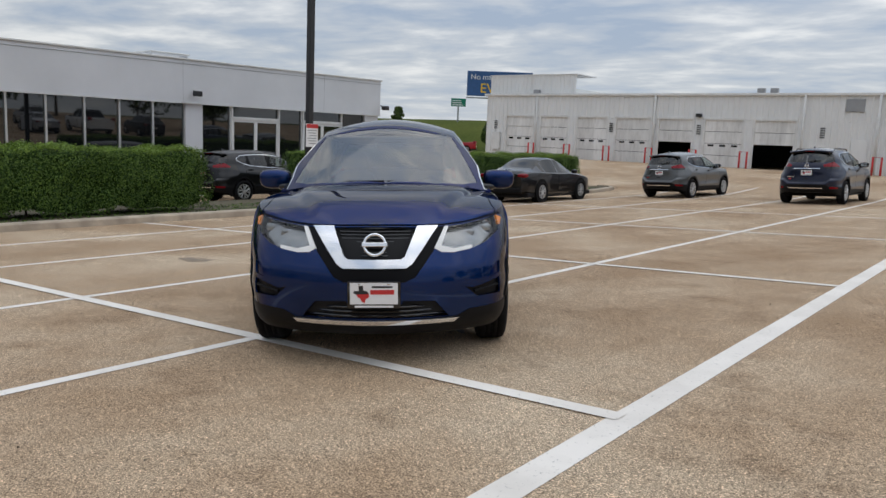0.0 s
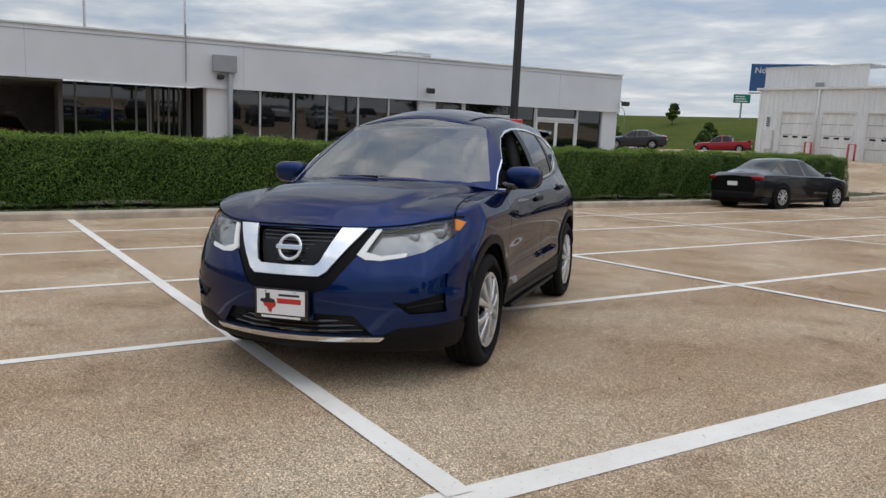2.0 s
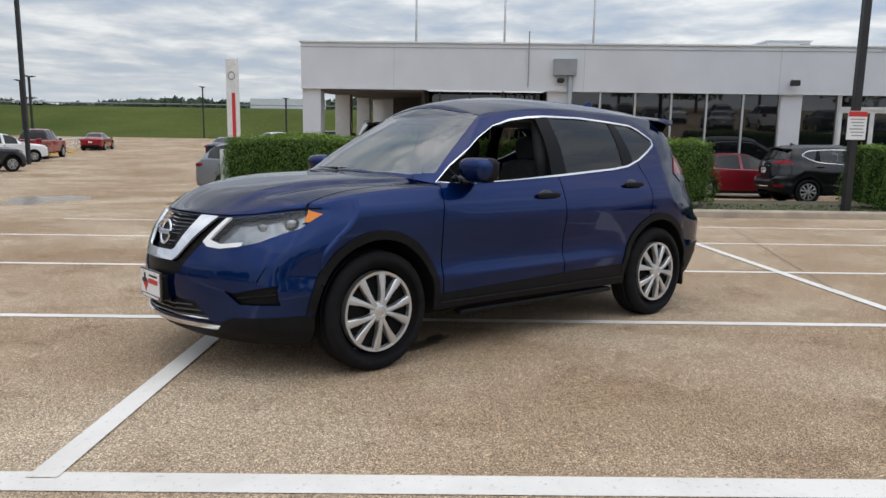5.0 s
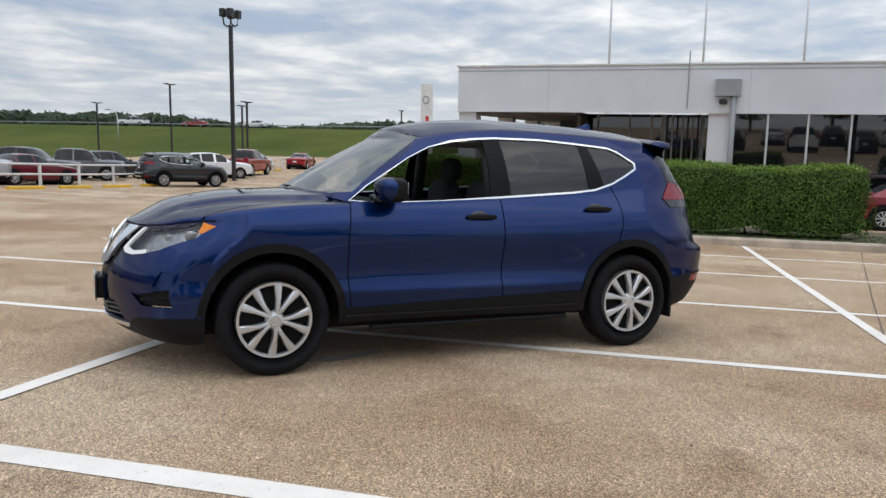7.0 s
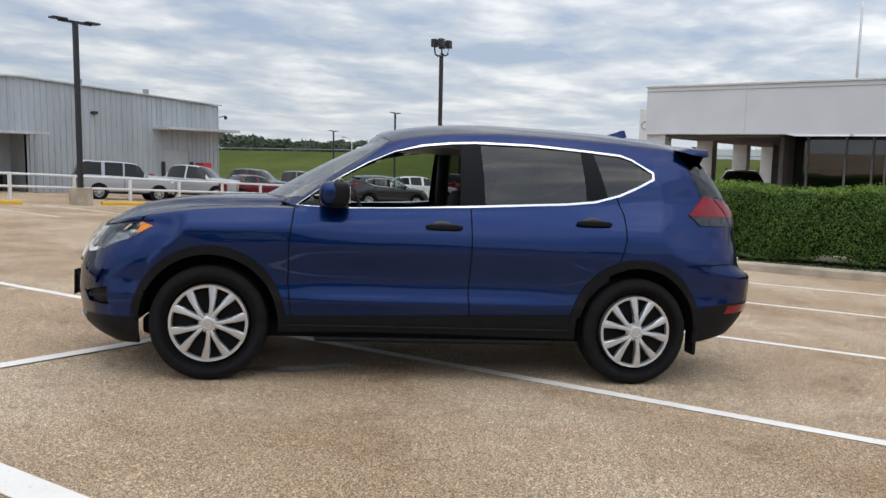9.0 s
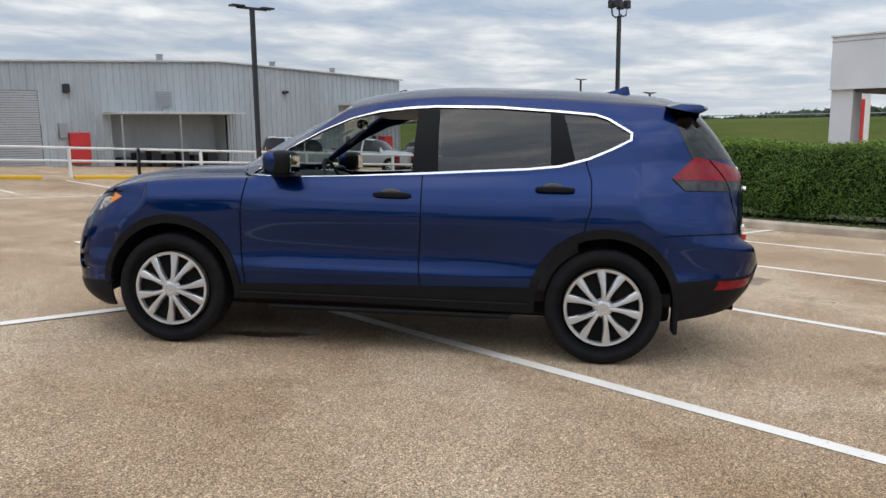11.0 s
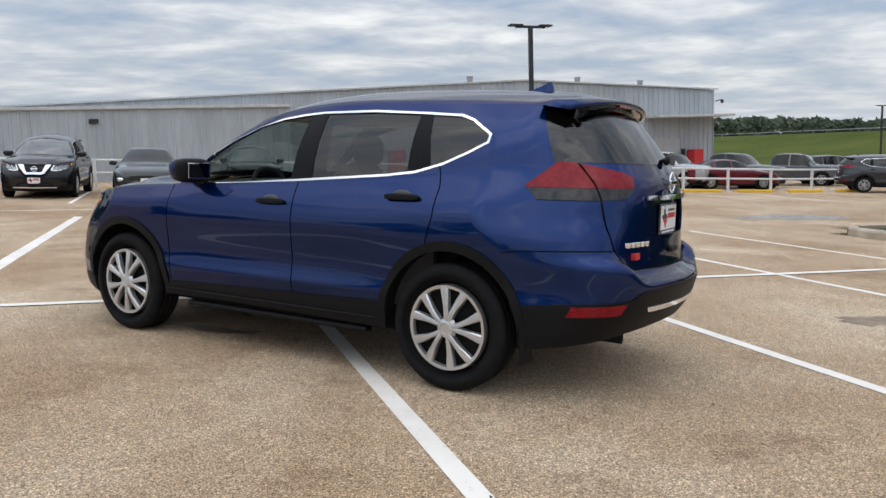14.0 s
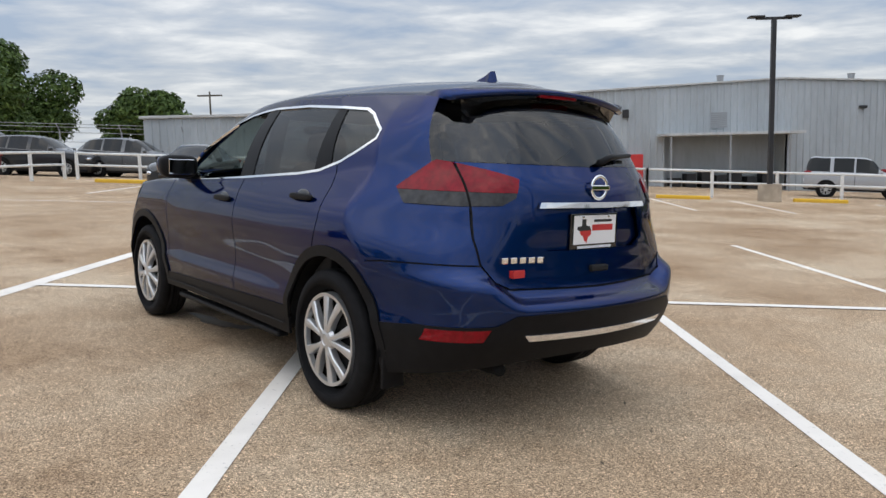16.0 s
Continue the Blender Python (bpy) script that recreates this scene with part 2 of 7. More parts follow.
M_WINDOW = plain("tinted_window_glass", (0.006, 0.007, 0.008), 0.02, vary=0.0)
M_WINDOW.node_tree.nodes["Principled BSDF"].inputs["IOR"].default_value = 1.85
M_RED = plain("red_paint", (0.55, 0.03, 0.03), 0.5, vary=0.1)
M_SIGNBLUE = plain("blue_billboard", (0.03, 0.10, 0.26), 0.5)
M_SIGNGREEN = plain("green_road_sign", (0.0, 0.20, 0.12), 0.5)
M_SIGNYEL = plain("yellow_print", (0.85, 0.55, 0.02), 0.5)
M_SIGNWHITE = plain("white_print", (0.8, 0.8, 0.8), 0.5, vary=0.03)
M_INK = plain("black_ink", (0.02, 0.02, 0.02), 0.6)

M_BLUE = car_paint("deep_blue_metallic", (0.0020, 0.0205, 0.104), 0.25, 0.9, 0.85)
M_BLUE.node_tree.nodes["Principled BSDF"].inputs["Specular Tint"].default_value = (0.01, 0.03, 0.10, 1)
M_CLAD = plain("black_cladding", (0.009, 0.009, 0.010), 0.5, vary=0.15, scale=20.0, grain=0.15, spec=0.12)
M_GLOSSBLACK = plain("gloss_black", (0.008, 0.008, 0.009), 0.08, vary=0.0, coat=0.5)
M_DULLBLACK = plain("satin_black", (0.007, 0.007, 0.008), 0.35, vary=0.0, spec=0.1)
M_BRIGHT = plain("bright_silver_trim", (0.86, 0.87, 0.89), 0.13, metal=0.85, vary=0.0)
M_GAP = plain("panel_gap", (0.004, 0.004, 0.005), 0.8, vary=0.0)
M_CHROME = plain("chrome", (0.85, 0.86, 0.87), 0.07, metal=1.0, vary=0.0)
M_SILVER = plain("silver_wheel_cover", (0.60, 0.61, 0.62), 0.30, metal=0.75, vary=0.04)
M_TYRE = plain("tyre_rubber", (0.011, 0.011, 0.012), 0.72, vary=0.25, scale=14.0, spec=0.1)
M_UNDER = plain("underbody", (0.010, 0.010, 0.010), 0.9, vary=0.2, spec=0.1)
M_GLASS = see_through("clear_car_glass", (0.74, 0.79, 0.77), 0.05)
M_WINDSCREEN = see_through("windscreen_glass", (0.42, 0.49, 0.46), 0.24)
M_TINT = see_through("dark_tinted_glass", (0.17, 0.18, 0.185), 0.07)
M_CARGLASS = plain("far_car_glass", (0.010, 0.011, 0.011), 0.04, vary=0.0, spec=0.35)
M_SEAT = plain("charcoal_cloth_seat", (0.03, 0.03, 0.033), 0.9, vary=0.2, scale=30.0)
M_LAMP = plain("lamp_reflector", (0.75, 0.76, 0.78), 0.12, metal=0.9, vary=0.1, scale=25.0)
M_LENS = see_through("clear_lens", (0.93, 0.94, 0.94), 0.05)
M_HOUSING = plain("lamp_housing", (0.34, 0.345, 0.35), 0.22, metal=0.75, vary=0.3, scale=30.0)
M_LAMPDARK = plain("smoked_lamp_lens", (0.03, 0.03, 0.032), 0.08, vary=0.6, scale=22.0, spec=0.35)
M_AMBER = plain("amber_lens", (0.75, 0.22, 0.01), 0.12, vary=0.15, scale=40.0)
M_REDLENS = plain("red_lens", (0.20, 0.002, 0.008), 0.08, vary=0.30, scale=30.0, spec=0.2, coat=0.25)
M_DRL = plain("white_lamp_strip", (0.9, 0.9, 0.88), 0.2, vary=0.0)
M_PLATE = plain("white_plate", (0.82, 0.82, 0.82), 0.35, vary=0.02)


# ---- building helpers ----
def finish(bm, name, mat, smooth=False):
    me = bpy.data.meshes.new(name)
    bm.to_mesh(me)
    bm.free()
    for m in mat if isinstance(mat, (list, tuple)) else [mat]:
        me.materials.append(m)
    if smooth:
        for p in me.polygons:
            p.use_smooth = True
    return me


def thing(name, label, category, m=None, group="", kind=""):
    """An Empty at the base of a thing."""
    ob = new(name)
    ob.empty_display_size = 0.1
    if m is not None:
        ob.matrix_world = m
    return tagged(ob, label, category, group, kind)


def part(name, bm, mat, parent, label="", smooth=False):
    ob = new(name, finish(bm, name, mat, smooth) if isinstance(bm, bmesh.types.BMesh) else bm)
    ob.parent = parent
    return tagged(ob, label)


def solid(name, bm, mat, label, category, kind="", group="", smooth=False, m=None):
    """A thing that is one mesh."""
    ob = new(name, finish(bm, name, mat, smooth) if isinstance(bm, bmesh.types.BMesh) else bm)
    if m is not None:
        ob.matrix_world = m
    return tagged(ob, label, category, group, kind)


def add_box(bm, lo, hi, bevel=0.0):
    lo, hi = Vector(lo), Vector(hi)
    r = bmesh.ops.create_cube(bm, size=1.0, matrix=Matrix.LocRotScale((lo + hi) / 2, None, hi - lo))
    if bevel:
        edges = {e for v in r["verts"] for e in v.link_edges}
        bmesh.ops.bevel(bm, geom=list(edges), offset=bevel, segments=2, affect="EDGES", profile=0.5)
    return bm


def box(lo, hi, bevel=0.0):
    return add_box(bmesh.new(), lo, hi, bevel)


def add_tube(bm, points, radius, sides=8, radius_end=None):
    """A round bar through the points."""
    rings, n = [], len(points)
    pts = [Vector(p) for p in points]
    for i, p in enumerate(pts):
        d = (pts[min(i + 1, n - 1)] - pts[max(i - 1, 0)]).normalized()
        side = d.cross(Vector((0, 0, 1)) if abs(d.z) < 0.9 else Vector((1, 0, 0))).normalized()
        up = side.cross(d)
        r = radius if radius_end is None else radius + (radius_end - radius) * i / max(1, n - 1)
        rings.append([bm.verts.new(p + r * (math.cos(a) * side + math.sin(a) * up)) for a in [2 * math.pi * k / sides for k in range(sides)]])
    for a, b in zip(rings, rings[1:]):
        for k in range(sides):
            bm.faces.new((a[k], a[(k + 1) % sides], b[(k + 1) % sides], b[k]))
    bm.faces.new(rings[0][::-1])
    bm.faces.new(rings[-1])
    return bm


def tube(points, radius, sides=8, radius_end=None):
    return add_tube(bmesh.new(), points, radius, sides, radius_end)


def sstep(a, b, v):
    k = max(0.0, min(1.0, (v - a) / (b - a)))
    return k * k * (3 - 2 * k)


FALL = math.tan(radians(SLOPE))


def gz(x, y):
    """Height of the ground."""
    fall = x if x < 24 else 24 + 14 * (1 - math.exp(-(x - 24) / 14))
    z = -FALL * max(fall, -60.0)
    k = sstep(-23.0, -42.0, y) * (1 - sstep(36, 70, x)) * (1 - sstep(-30, -70, x))
    z += k * (0.42 - z)
    z += 0.12 * sstep(14, 24, y) * (1 - sstep(40, 60, x))
    crest = 2.2 + 3.0 * sstep(20, -110, y)
    bank = sstep(95, 138, x)
    if y < -60:
        bank = max(bank, sstep(-85, -120, y) * sstep(0, 40, x))
    z += bank * (crest - z)
    far = math.hypot(x, y)
    return z + sstep(250, 900, far) * (1.0 - z)


def on_ground(x, y, yaw=0.0, tilt=True):
    """The pose of a thing that stands on the lot at x, y, turned by yaw."""
    e = 0.8
    nx, ny = (gz(x - e, y) - gz(x + e, y)) / (2 * e), (gz(x, y - e) - gz(x, y + e)) / (2 * e)
    up = Vector((nx, ny, 1)).normalized() if tilt else Vector((0, 0, 1))
    turn = up.to_track_quat("Z", "Y").to_matrix().to_4x4() if tilt and (abs(nx) + abs(ny)) > 1e-6 else Matrix()
    if tilt:
        turn = Vector((0, 0, 1)).rotation_difference(up).to_matrix().to_4x4()
    return Matrix.Translation((x, y, gz(x, y))) @ turn @ Matrix.Rotation(radians(yaw), 4, "Z")


def lot(u, v):
    """World x, y of a place given along the sloping lot."""
    return u * math.cos(radians(SLOPE)), v


# ---- ground ----
def ground_sheet():
    xs = [-3000, -1500, -800, -400, -200, -120, -80] + [x for x in range(-60, 62, 2)] + [66, 72, 80, 88, 95, 100, 106, 112, 118, 124, 130, 136, 140, 150, 170, 200, 260, 340, 450, 700, 900, 1500, 3000]
    ys = [-3000, -1500, -800, -400, -250, -180, -140] + [y for y in range(-120, -70, 6)] + [y for y in range(-70, 62, 2)] + [70, 85, 100, 130, 170, 220, 300, 450, 800, 1500, 3000]
    verts = [(x, y, gz(x, y)) for y in ys for x in xs]
    w = len(xs)
    faces, mats = [], []
    for j in range(len(ys) - 1):
        for i in range(w - 1):
            faces.append((j * w + i, j * w + i + 1, (j + 1) * w + i + 1, (j + 1) * w + i))
            cx, cy = (xs[i] + xs[i + 1]) / 2, (ys[j] + ys[j + 1]) / 2
            mats.append(0 if -60 < cx < 95 and -70 < cy < 62 else 1)
    me = bpy.data.meshes.new("ground")
    me.from_pydata(verts, [], faces)
    me.materials.append(M_PAVE)
    me.materials.append(M_GRASS)
    me.polygons.foreach_set("material_index", mats)
    me.polygons.foreach_set("use_smooth", [True] * len(faces))
    return solid("ground", me, None, "tan exposed-aggregate concrete lot with grass beyond", "ground", "structure")


ground_ob = ground_sheet()


def strip(p, q, width, lift=0.004, step=1.0):
    """A painted stripe from p to q that follows the ground."""
    bm = bmesh.new()
    p, q = Vector(p), Vector(q)
    n = max(1, int((q - p).length / step))
    d = (q - p).normalized()
    side = Vector((-d.y, d.x)) * width / 2
    row = []
    for i in range(n + 1):
        c = p.lerp(q, i / n)
        row.append([bm.verts.new((c.x + s * side.x, c.y + s * side.y, gz(c.x + s * side.x, c.y + s * side.y) + lift)) for s in (1, -1)])
    for a, b in zip(row, row[1:]):
        bm.faces.new((a[0], a[1], b[1], b[0]))
    return bm


def stripe(p, q, width=0.105, mat=None, lift=0.004):
    solid("parking_line", strip(lot(*p), lot(*q), width, lift), mat or M_LINE, "worn white painted parking line on concrete", "parking line", "structure")


for u, v0, v1 in ((-0.135, -30.0, 6.2), (2.565, -30.0, 6.8), (5.425, -30.0, 7.2), (8.086, -30.0, 6.9)):
    stripe((u, v0), (u, v1))
stripe((-3.09, -9.6), (-3.09, 12.0), 0.17)
stripe((-3.064, 1.677), (12.6, 1.677), 0.12, lift=0.008)
stripe((-3.064, -3.679), (10.4, -3.679), 0.105, lift=0.008)
stripe((-6.0, -9.6), (10.2, -9.6), 0.105, lift=0.008)
stripe((-6.0, -15.4), (8.5, -15.4), 0.105, lift=0.008)
for u in (-3.064, -5.8):
    stripe((u, -30), (u, -9.6))


def flat_patch(name, u, v, ru, rv, mat, label, seed, lift=0.003, turn=0.0):
    """An uneven flat stain on the lot."""
    rng = np.random.default_rng(seed)
    bm = bmesh.new()
    ring = []
    ph = rng.uniform(0, 6.28, 4)
    for k in range(40):
        a = 2 * math.pi * k / 40
        r = 1 + 0.22 * math.sin(2 * a + ph[0]) + 0.16 * math.sin(3 * a + ph[1]) + 0.12 * math.sin(7 * a + ph[2]) + 0.08 * math.sin(11 * a + ph[3])
        du, dv, tt = ru * r * math.cos(a), rv * r * math.sin(a), radians(turn)
        x, y = lot(u + du * math.cos(tt) - dv * math.sin(tt), v + du * math.sin(tt) + dv * math.cos(tt))
        ring.append(bm.verts.new((x, y, gz(x, y) + lift)))
    bm.faces.new(ring)
    solid(name, bm, mat, label, "stain", "structure")


M_WET = plain("wet_dark_stain", (0.10, 0.075, 0.055), 0.35, vary=0.4, scale=12.0)
M_OIL = plain("old_oil_stain", (0.235, 0.175, 0.12), 0.7, vary=0.3, scale=9.0, grain=0.4)
M_JOINT = plain("joint_sealant", (0.13, 0.10, 0.075), 0.9, vary=0.3, scale=6.0)
M_PUDDLE = plain("damp_concrete", (0.26, 0.20, 0.145), 0.22, vary=0.3, scale=5.0)


# ---- the blue car: one smooth half shell, cut into panels along their outlines ----
def curve(pairs, v):
    """Smooth interpolation through (key, value) pairs in rising key order."""
    if v <= pairs[0][0]:
        return pairs[0][1]
    if v >= pairs[-1][0]:
        return pairs[-1][1]
    for k in range(len(pairs) - 1):
        (a, p), (b, q) = pairs[k], pairs[k + 1]
        if v <= b:
            m0 = (q - pairs[k - 1][1]) / (b - pairs[k - 1][0]) if k else (q - p) / (b - a)
            m1 = (pairs[k + 2][1] - p) / (pairs[k + 2][0] - a) if k + 2 < len(pairs) else (q - p) / (b - a)
            s, h = (v - a) / (b - a), b - a
            return (2 * s**3 - 3 * s**2 + 1) * p + (s**3 - 2 * s**2 + s) * h * m0 + (-2 * s**3 + 3 * s**2) * q + (s**3 - s**2) * h * m1


NOSE = [(0.18, 2.10), (0.24, 2.215), (0.30, 2.275), (0.40, 2.30), (0.52, 2.31), (0.62, 2.30), (0.68, 2.28), (0.78, 2.235), (0.88, 2.165), (0.94, 2.11)]
TAIL = [(0.20, -2.10), (0.32, -2.25), (0.42, -2.335), (0.50, -2.38), (0.60, -2.405), (0.69, -2.41), (0.735, -2.395), (0.77, -2.335), (0.80, -2.315), (0.90, -2.305), (1.00, -2.30), (1.08, -2.29), (1.16, -2.27), (1.25, -2.215)]
SIDE = [(0.16, 0.78), (0.24, 0.85), (0.30, 0.875), (0.37, 0.884), (0.43, 0.890), (0.48, 0.898), (0.515, 0.899), (0.55, 0.893), (0.60, 0.887), (0.68, 0.890), (0.76, 0.899), (0.83, 0.906), (0.88, 0.906), (0.93, 0.898), (0.98, 0.884), (1.04, 0.860), (1.10, 0.828), (1.16, 0.793), (1.22, 0.762), (1.30, 0.735)]
SHOULDER = [(-2.3, 1.25), (-1.9, 1.25), (-1.5, 1.225), (-1.1, 1.165), (-0.6, 1.125), (-0.2, 1.105), (0.4, 1.075), (0.85, 1.065), (1.2, 1.052), (1.5, 1.025), (1.75, 0.982), (1.95, 0.940), (2.12, 0.902), (2.3, 0.885)]
BOTTOM = [(-2.45, 0.42), (-2.3, 0.39), (-2.1, 0.335), (-1.9, 0.30), (-1.75, 0.28), (-0.9, 0.30), (0.9, 0.31), (1.6, 0.23), (2.0, 0.20), (2.3, 0.20)]
ROOF = [(-2.1, 1.53), (-1.9, 1.55), (-1.6, 1.573), (-1.2, 1.592), (-0.8, 1.60), (-0.4, 1.60), (-0.05, 1.575), (0.2, 1.535), (0.4, 1.485)]
ROOFW = [(-2.1, 0.50), (-1.7, 0.525), (-1.2, 0.555), (-0.6, 0.575), (0.0, 0.575), (0.4, 0.555)]
N_SIDE, N_END = 84, 34


def narrow(y):
    """How the sides draw in towards the ends."""
    return 1 - 0.012 * sstep(0.6, 2.2, y) - 0.022 * sstep(-0.8, -2.4, y)


def shell_point(col, v):
    """A point of the lower body: col runs from the nose's middle round to the tail's middle, v from the bottom to the shoulder."""
    kind, s = col
    y = {"n": 2.1 - 0.5 * s, "s": 1.72 - s * 3.44, "t": -1.72 - 0.5 * (1 - s)}[kind]
    for _ in range(4):
        zb, zt = curve(BOTTOM, y), curve(SHOULDER, y)
        z = zb + (zt - zb) * v
        w = curve(SIDE, z) * narrow(y)
        y0, y1 = 1.72 - 0.20 * sstep(0.68, 0.95, z), -1.72 + 0.17 * sstep(0.72, 1.0, z)
        if kind == "n":
            # a bowed bumper with a tight corner; the corner draws back more beside the lamps
            x = w * math.sin(s * math.pi / 2) ** 0.9
            nose = curve(NOSE, z)
            y = nose - 0.47 * x * x - (nose - 0.47 * w * w - y0) * (x / w) ** (20 - 6 * sstep(0.6, 0.85, z))
        elif kind == "t":
            x = w * math.sin((1 - s) * math.pi / 2) ** 0.9
            # the bumper's ledge dips in the middle, under the tailgate
            dip = 0.105 * (1 - sstep(0.46, 0.66, x)) * sstep(0.56, 0.66, z) * sstep(1.0, 0.86, z)
            tail = curve(TAIL, z + dip)
            y = tail + 0.30 * x * x + (y1 - tail - 0.30 * w * w) * (x / w) ** (11 - 4 * sstep(0.75, 1.0, z))
        else:
            x = w
            y = y0 + (y1 - y0) * s
    if kind == "s":
        # hollow doors, a ledge along their foot, swollen arches and haunches
        mid = sstep(-0.95, -0.55, y) * sstep(0.95, 0.6, y)
        x += 0.004 * math.exp(-((z - 0.505) / 0.03) ** 2) * mid - 0.007 * math.exp(-((z - 0.66) / 0.10) ** 2) * mid
        flare = max(math.exp(-((y - 1.353) / 0.42) ** 2), math.exp(-((y + 1.353) / 0.42) ** 2))
        x += 0.018 * flare * math.exp(-((z - 0.62) / 0.26) ** 2)
        x += 0.014 * math.exp(-((z - 1.00) / 0.09) ** 2) * sstep(-0.7, -1.35, y)
        x += 0.010 * math.exp(-((z - 0.93 - 0.03 * (1.7 - y)) / 0.05) ** 2) * sstep(0.55, 1.0, y)
    return Vector((x, y, z))


def hood_crown(y):
    return 0.070 * sstep(2.20, 1.85, y) + 0.010 - 0.012 * sstep(1.7, 1.1, y)


def hood_crease(x, y):
    """The raised middle of the hood, which narrows towards the nose."""
    edge = 0.37 + 0.24 * sstep(2.15, 1.05, y)
    return 0.015 * sstep(edge + 0.075, edge - 0.015, abs(x)) * sstep(2.12, 1.75, y) - 0.010 * math.exp(-((abs(x) - edge - 0.07) / 0.06) ** 2) * sstep(2.1, 1.7, y)


def body_shell():
    bm = bmesh.new()
    cols = [("n", k / N_END) for k in range(N_END)] + [("s", k / N_SIDE) for k in range(N_SIDE)] + [("t", k / N_END) for k in range(N_END + 1)]
    rows = 44
    grid = [[bm.verts.new(shell_point(c, r / rows)) for c in cols] for r in range(rows + 1)]

    def skin(g):
        for a, b in zip(g, g[1:]):
            for k in range(len(a) - 1):
                quad = []
                for vtx in (a[k], a[k + 1], b[k + 1], b[k]):
                    if vtx not in quad:
                        quad.append(vtx)
                if len(quad) > 2:
                    try:
                        bm.faces.new(quad)
                    except ValueError:
                        pass

    skin(grid)
    top = grid[-1]
    # hood: from the shoulder inwards, as far as the windscreen
    front = [v for v in top if v.co.y > 0.80]
    hood = [front]
    for r in range(1, 41):
        s = 1 - r / 40
        hood.append([bm.verts.new((v.co.x * s, v.co.y, v.co.z + hood_crown(v.co.y) * (1 - s**2.6) + hood_crease(v.co.x * s, v.co.y) * sstep(0, 0.12, 1 - s))) for v in front])
    skin([list(h) for h in hood])
    # glasshouse: the windscreen, the sides and the rear window
    first = len(front) - 1
    base = []
    n_ws = 26
    p0 = top[first].co.copy()
    for k in range(n_ws):
        a = k / n_ws
        x = p0.x * math.sin(a * math.pi / 2)
        base.append(bm.verts.new((x, 1.09 - (1.09 - p0.y) * (x / p0.x) ** 2.4, p0.z + 0.078 * (1 - (x / p0.x) ** 2.6))))
    base += top[first:]
    crown = []
    for k, v in enumerate(base):
        y = v.co.y
        if k < n_ws:
            a = k / n_ws
            yt = 0.40 - 0.10 * (v.co.x / p0.x) ** 2.2
            xt = curve(ROOFW, 0.3) * math.sin(a * math.pi / 2)
            zt = curve(ROOF, yt) + 0.045 * (1 - (xt / curve(ROOFW, 0.3)) ** 2)
        else:
            f = (y - p0.y) / (-1.95 - p0.y)
            yt = 0.30 + (-1.80 - 0.30) * f if f < 1 else -1.80 - 0.13 * (f - 1) / (((-2.2 - p0.y) / (-1.95 - p0.y)) - 1)
            back = sstep(-1.5, -2.2, y)
            xt = curve(ROOFW, yt) * (1 if back == 0 else min(1.0, (v.co.x / 0.70)) if y < -1.72 else 1)
            if y < -1.72:
                xt = curve(ROOFW, yt) * min(1.0, (v.co.x / 0.69) ** 0.8)
            zt = curve(ROOF, yt) + 0.045 * (1 - (xt / curve(ROOFW, yt)) ** 2)
        crown.append(Vector((xt, yt, zt)))
    house = [base]
    for r in range(1, 25):
        t = r / 24
        row = []
        for v, c in zip(base, crown):
            p = v.co.lerp(c, t)
            out = Vector((p.x, 0, 0)).normalized() if p.x > 0.02 else Vector()
            p += out * 0.035 * math.sin(t * math.pi) * (1 if -1.9 < p.y < 0.9 else 0.5)
            p.z += 0.012 * math.sin(t * math.pi) * (1 if abs(p.x) < 0.5 else 0.3)
            row.append(bm.verts.new(p))
        house.append(row)
    skin(house)
    rim = house[-1]
    roof = [rim]
    for r in range(1, 13):
        s = 1 - r / 12
        roof.append([bm.verts.new((v.co.x * s, v.co.y, v.co.z + 0.045 * ((v.co.x / max(0.05, curve(ROOFW, v.co.y))) ** 2) * (1 - s * s) + 0.058 * math.sin((1 - s) * math.pi / 2) * (v.co.x / 0.56) * sstep(-2.0, -1.75, v.co.y))) for v in rim])
    skin(roof)
    bmesh.ops.remove_doubles(bm, verts=bm.verts, dist=0.0008)
    bmesh.ops.recalc_face_normals(bm, faces=bm.faces)
    bm.normal_update()
    far = max(bm.faces, key=lambda f: f.calc_center_median().x)
    if far.normal.x < 0:
        bmesh.ops.reverse_faces(bm, faces=bm.faces)
    return bm


def inside(poly, p):
    hit, n = False, len(poly)
    for i in range(n):
        (x0, y0), (x1, y1) = poly[i], poly[(i + 1) % n]
        if (y0 > p[1]) != (y1 > p[1]) and p[0] < (x1 - x0) * (p[1] - y0) / (y1 - y0) + x0:
            hit = not hit
    return hit


def arch(yc, r, z0=0.05, steps=22, rz=1.0):
    return [(yc + r, z0)] + [(yc + r * math.cos(math.pi * k / steps), 0.352 + r * rz * math.sin(math.pi * k / steps)) for k in range(steps + 1)] + [(yc - r, z0)]


def band(points, width):
    """A narrow closed outline along a line of points."""
    left, right = [], []
    for i, p in enumerate(points):
        a, b = Vector(points[max(0, i - 1)]), Vector(points[min(len(points) - 1, i + 1)])
        d = (b - a).normalized()
        n = Vector((-d.y, d.x)) * width / 2
        left.append(tuple(Vector(p) + n))
        right.append(tuple(Vector(p) - n))
    return left + right[::-1]


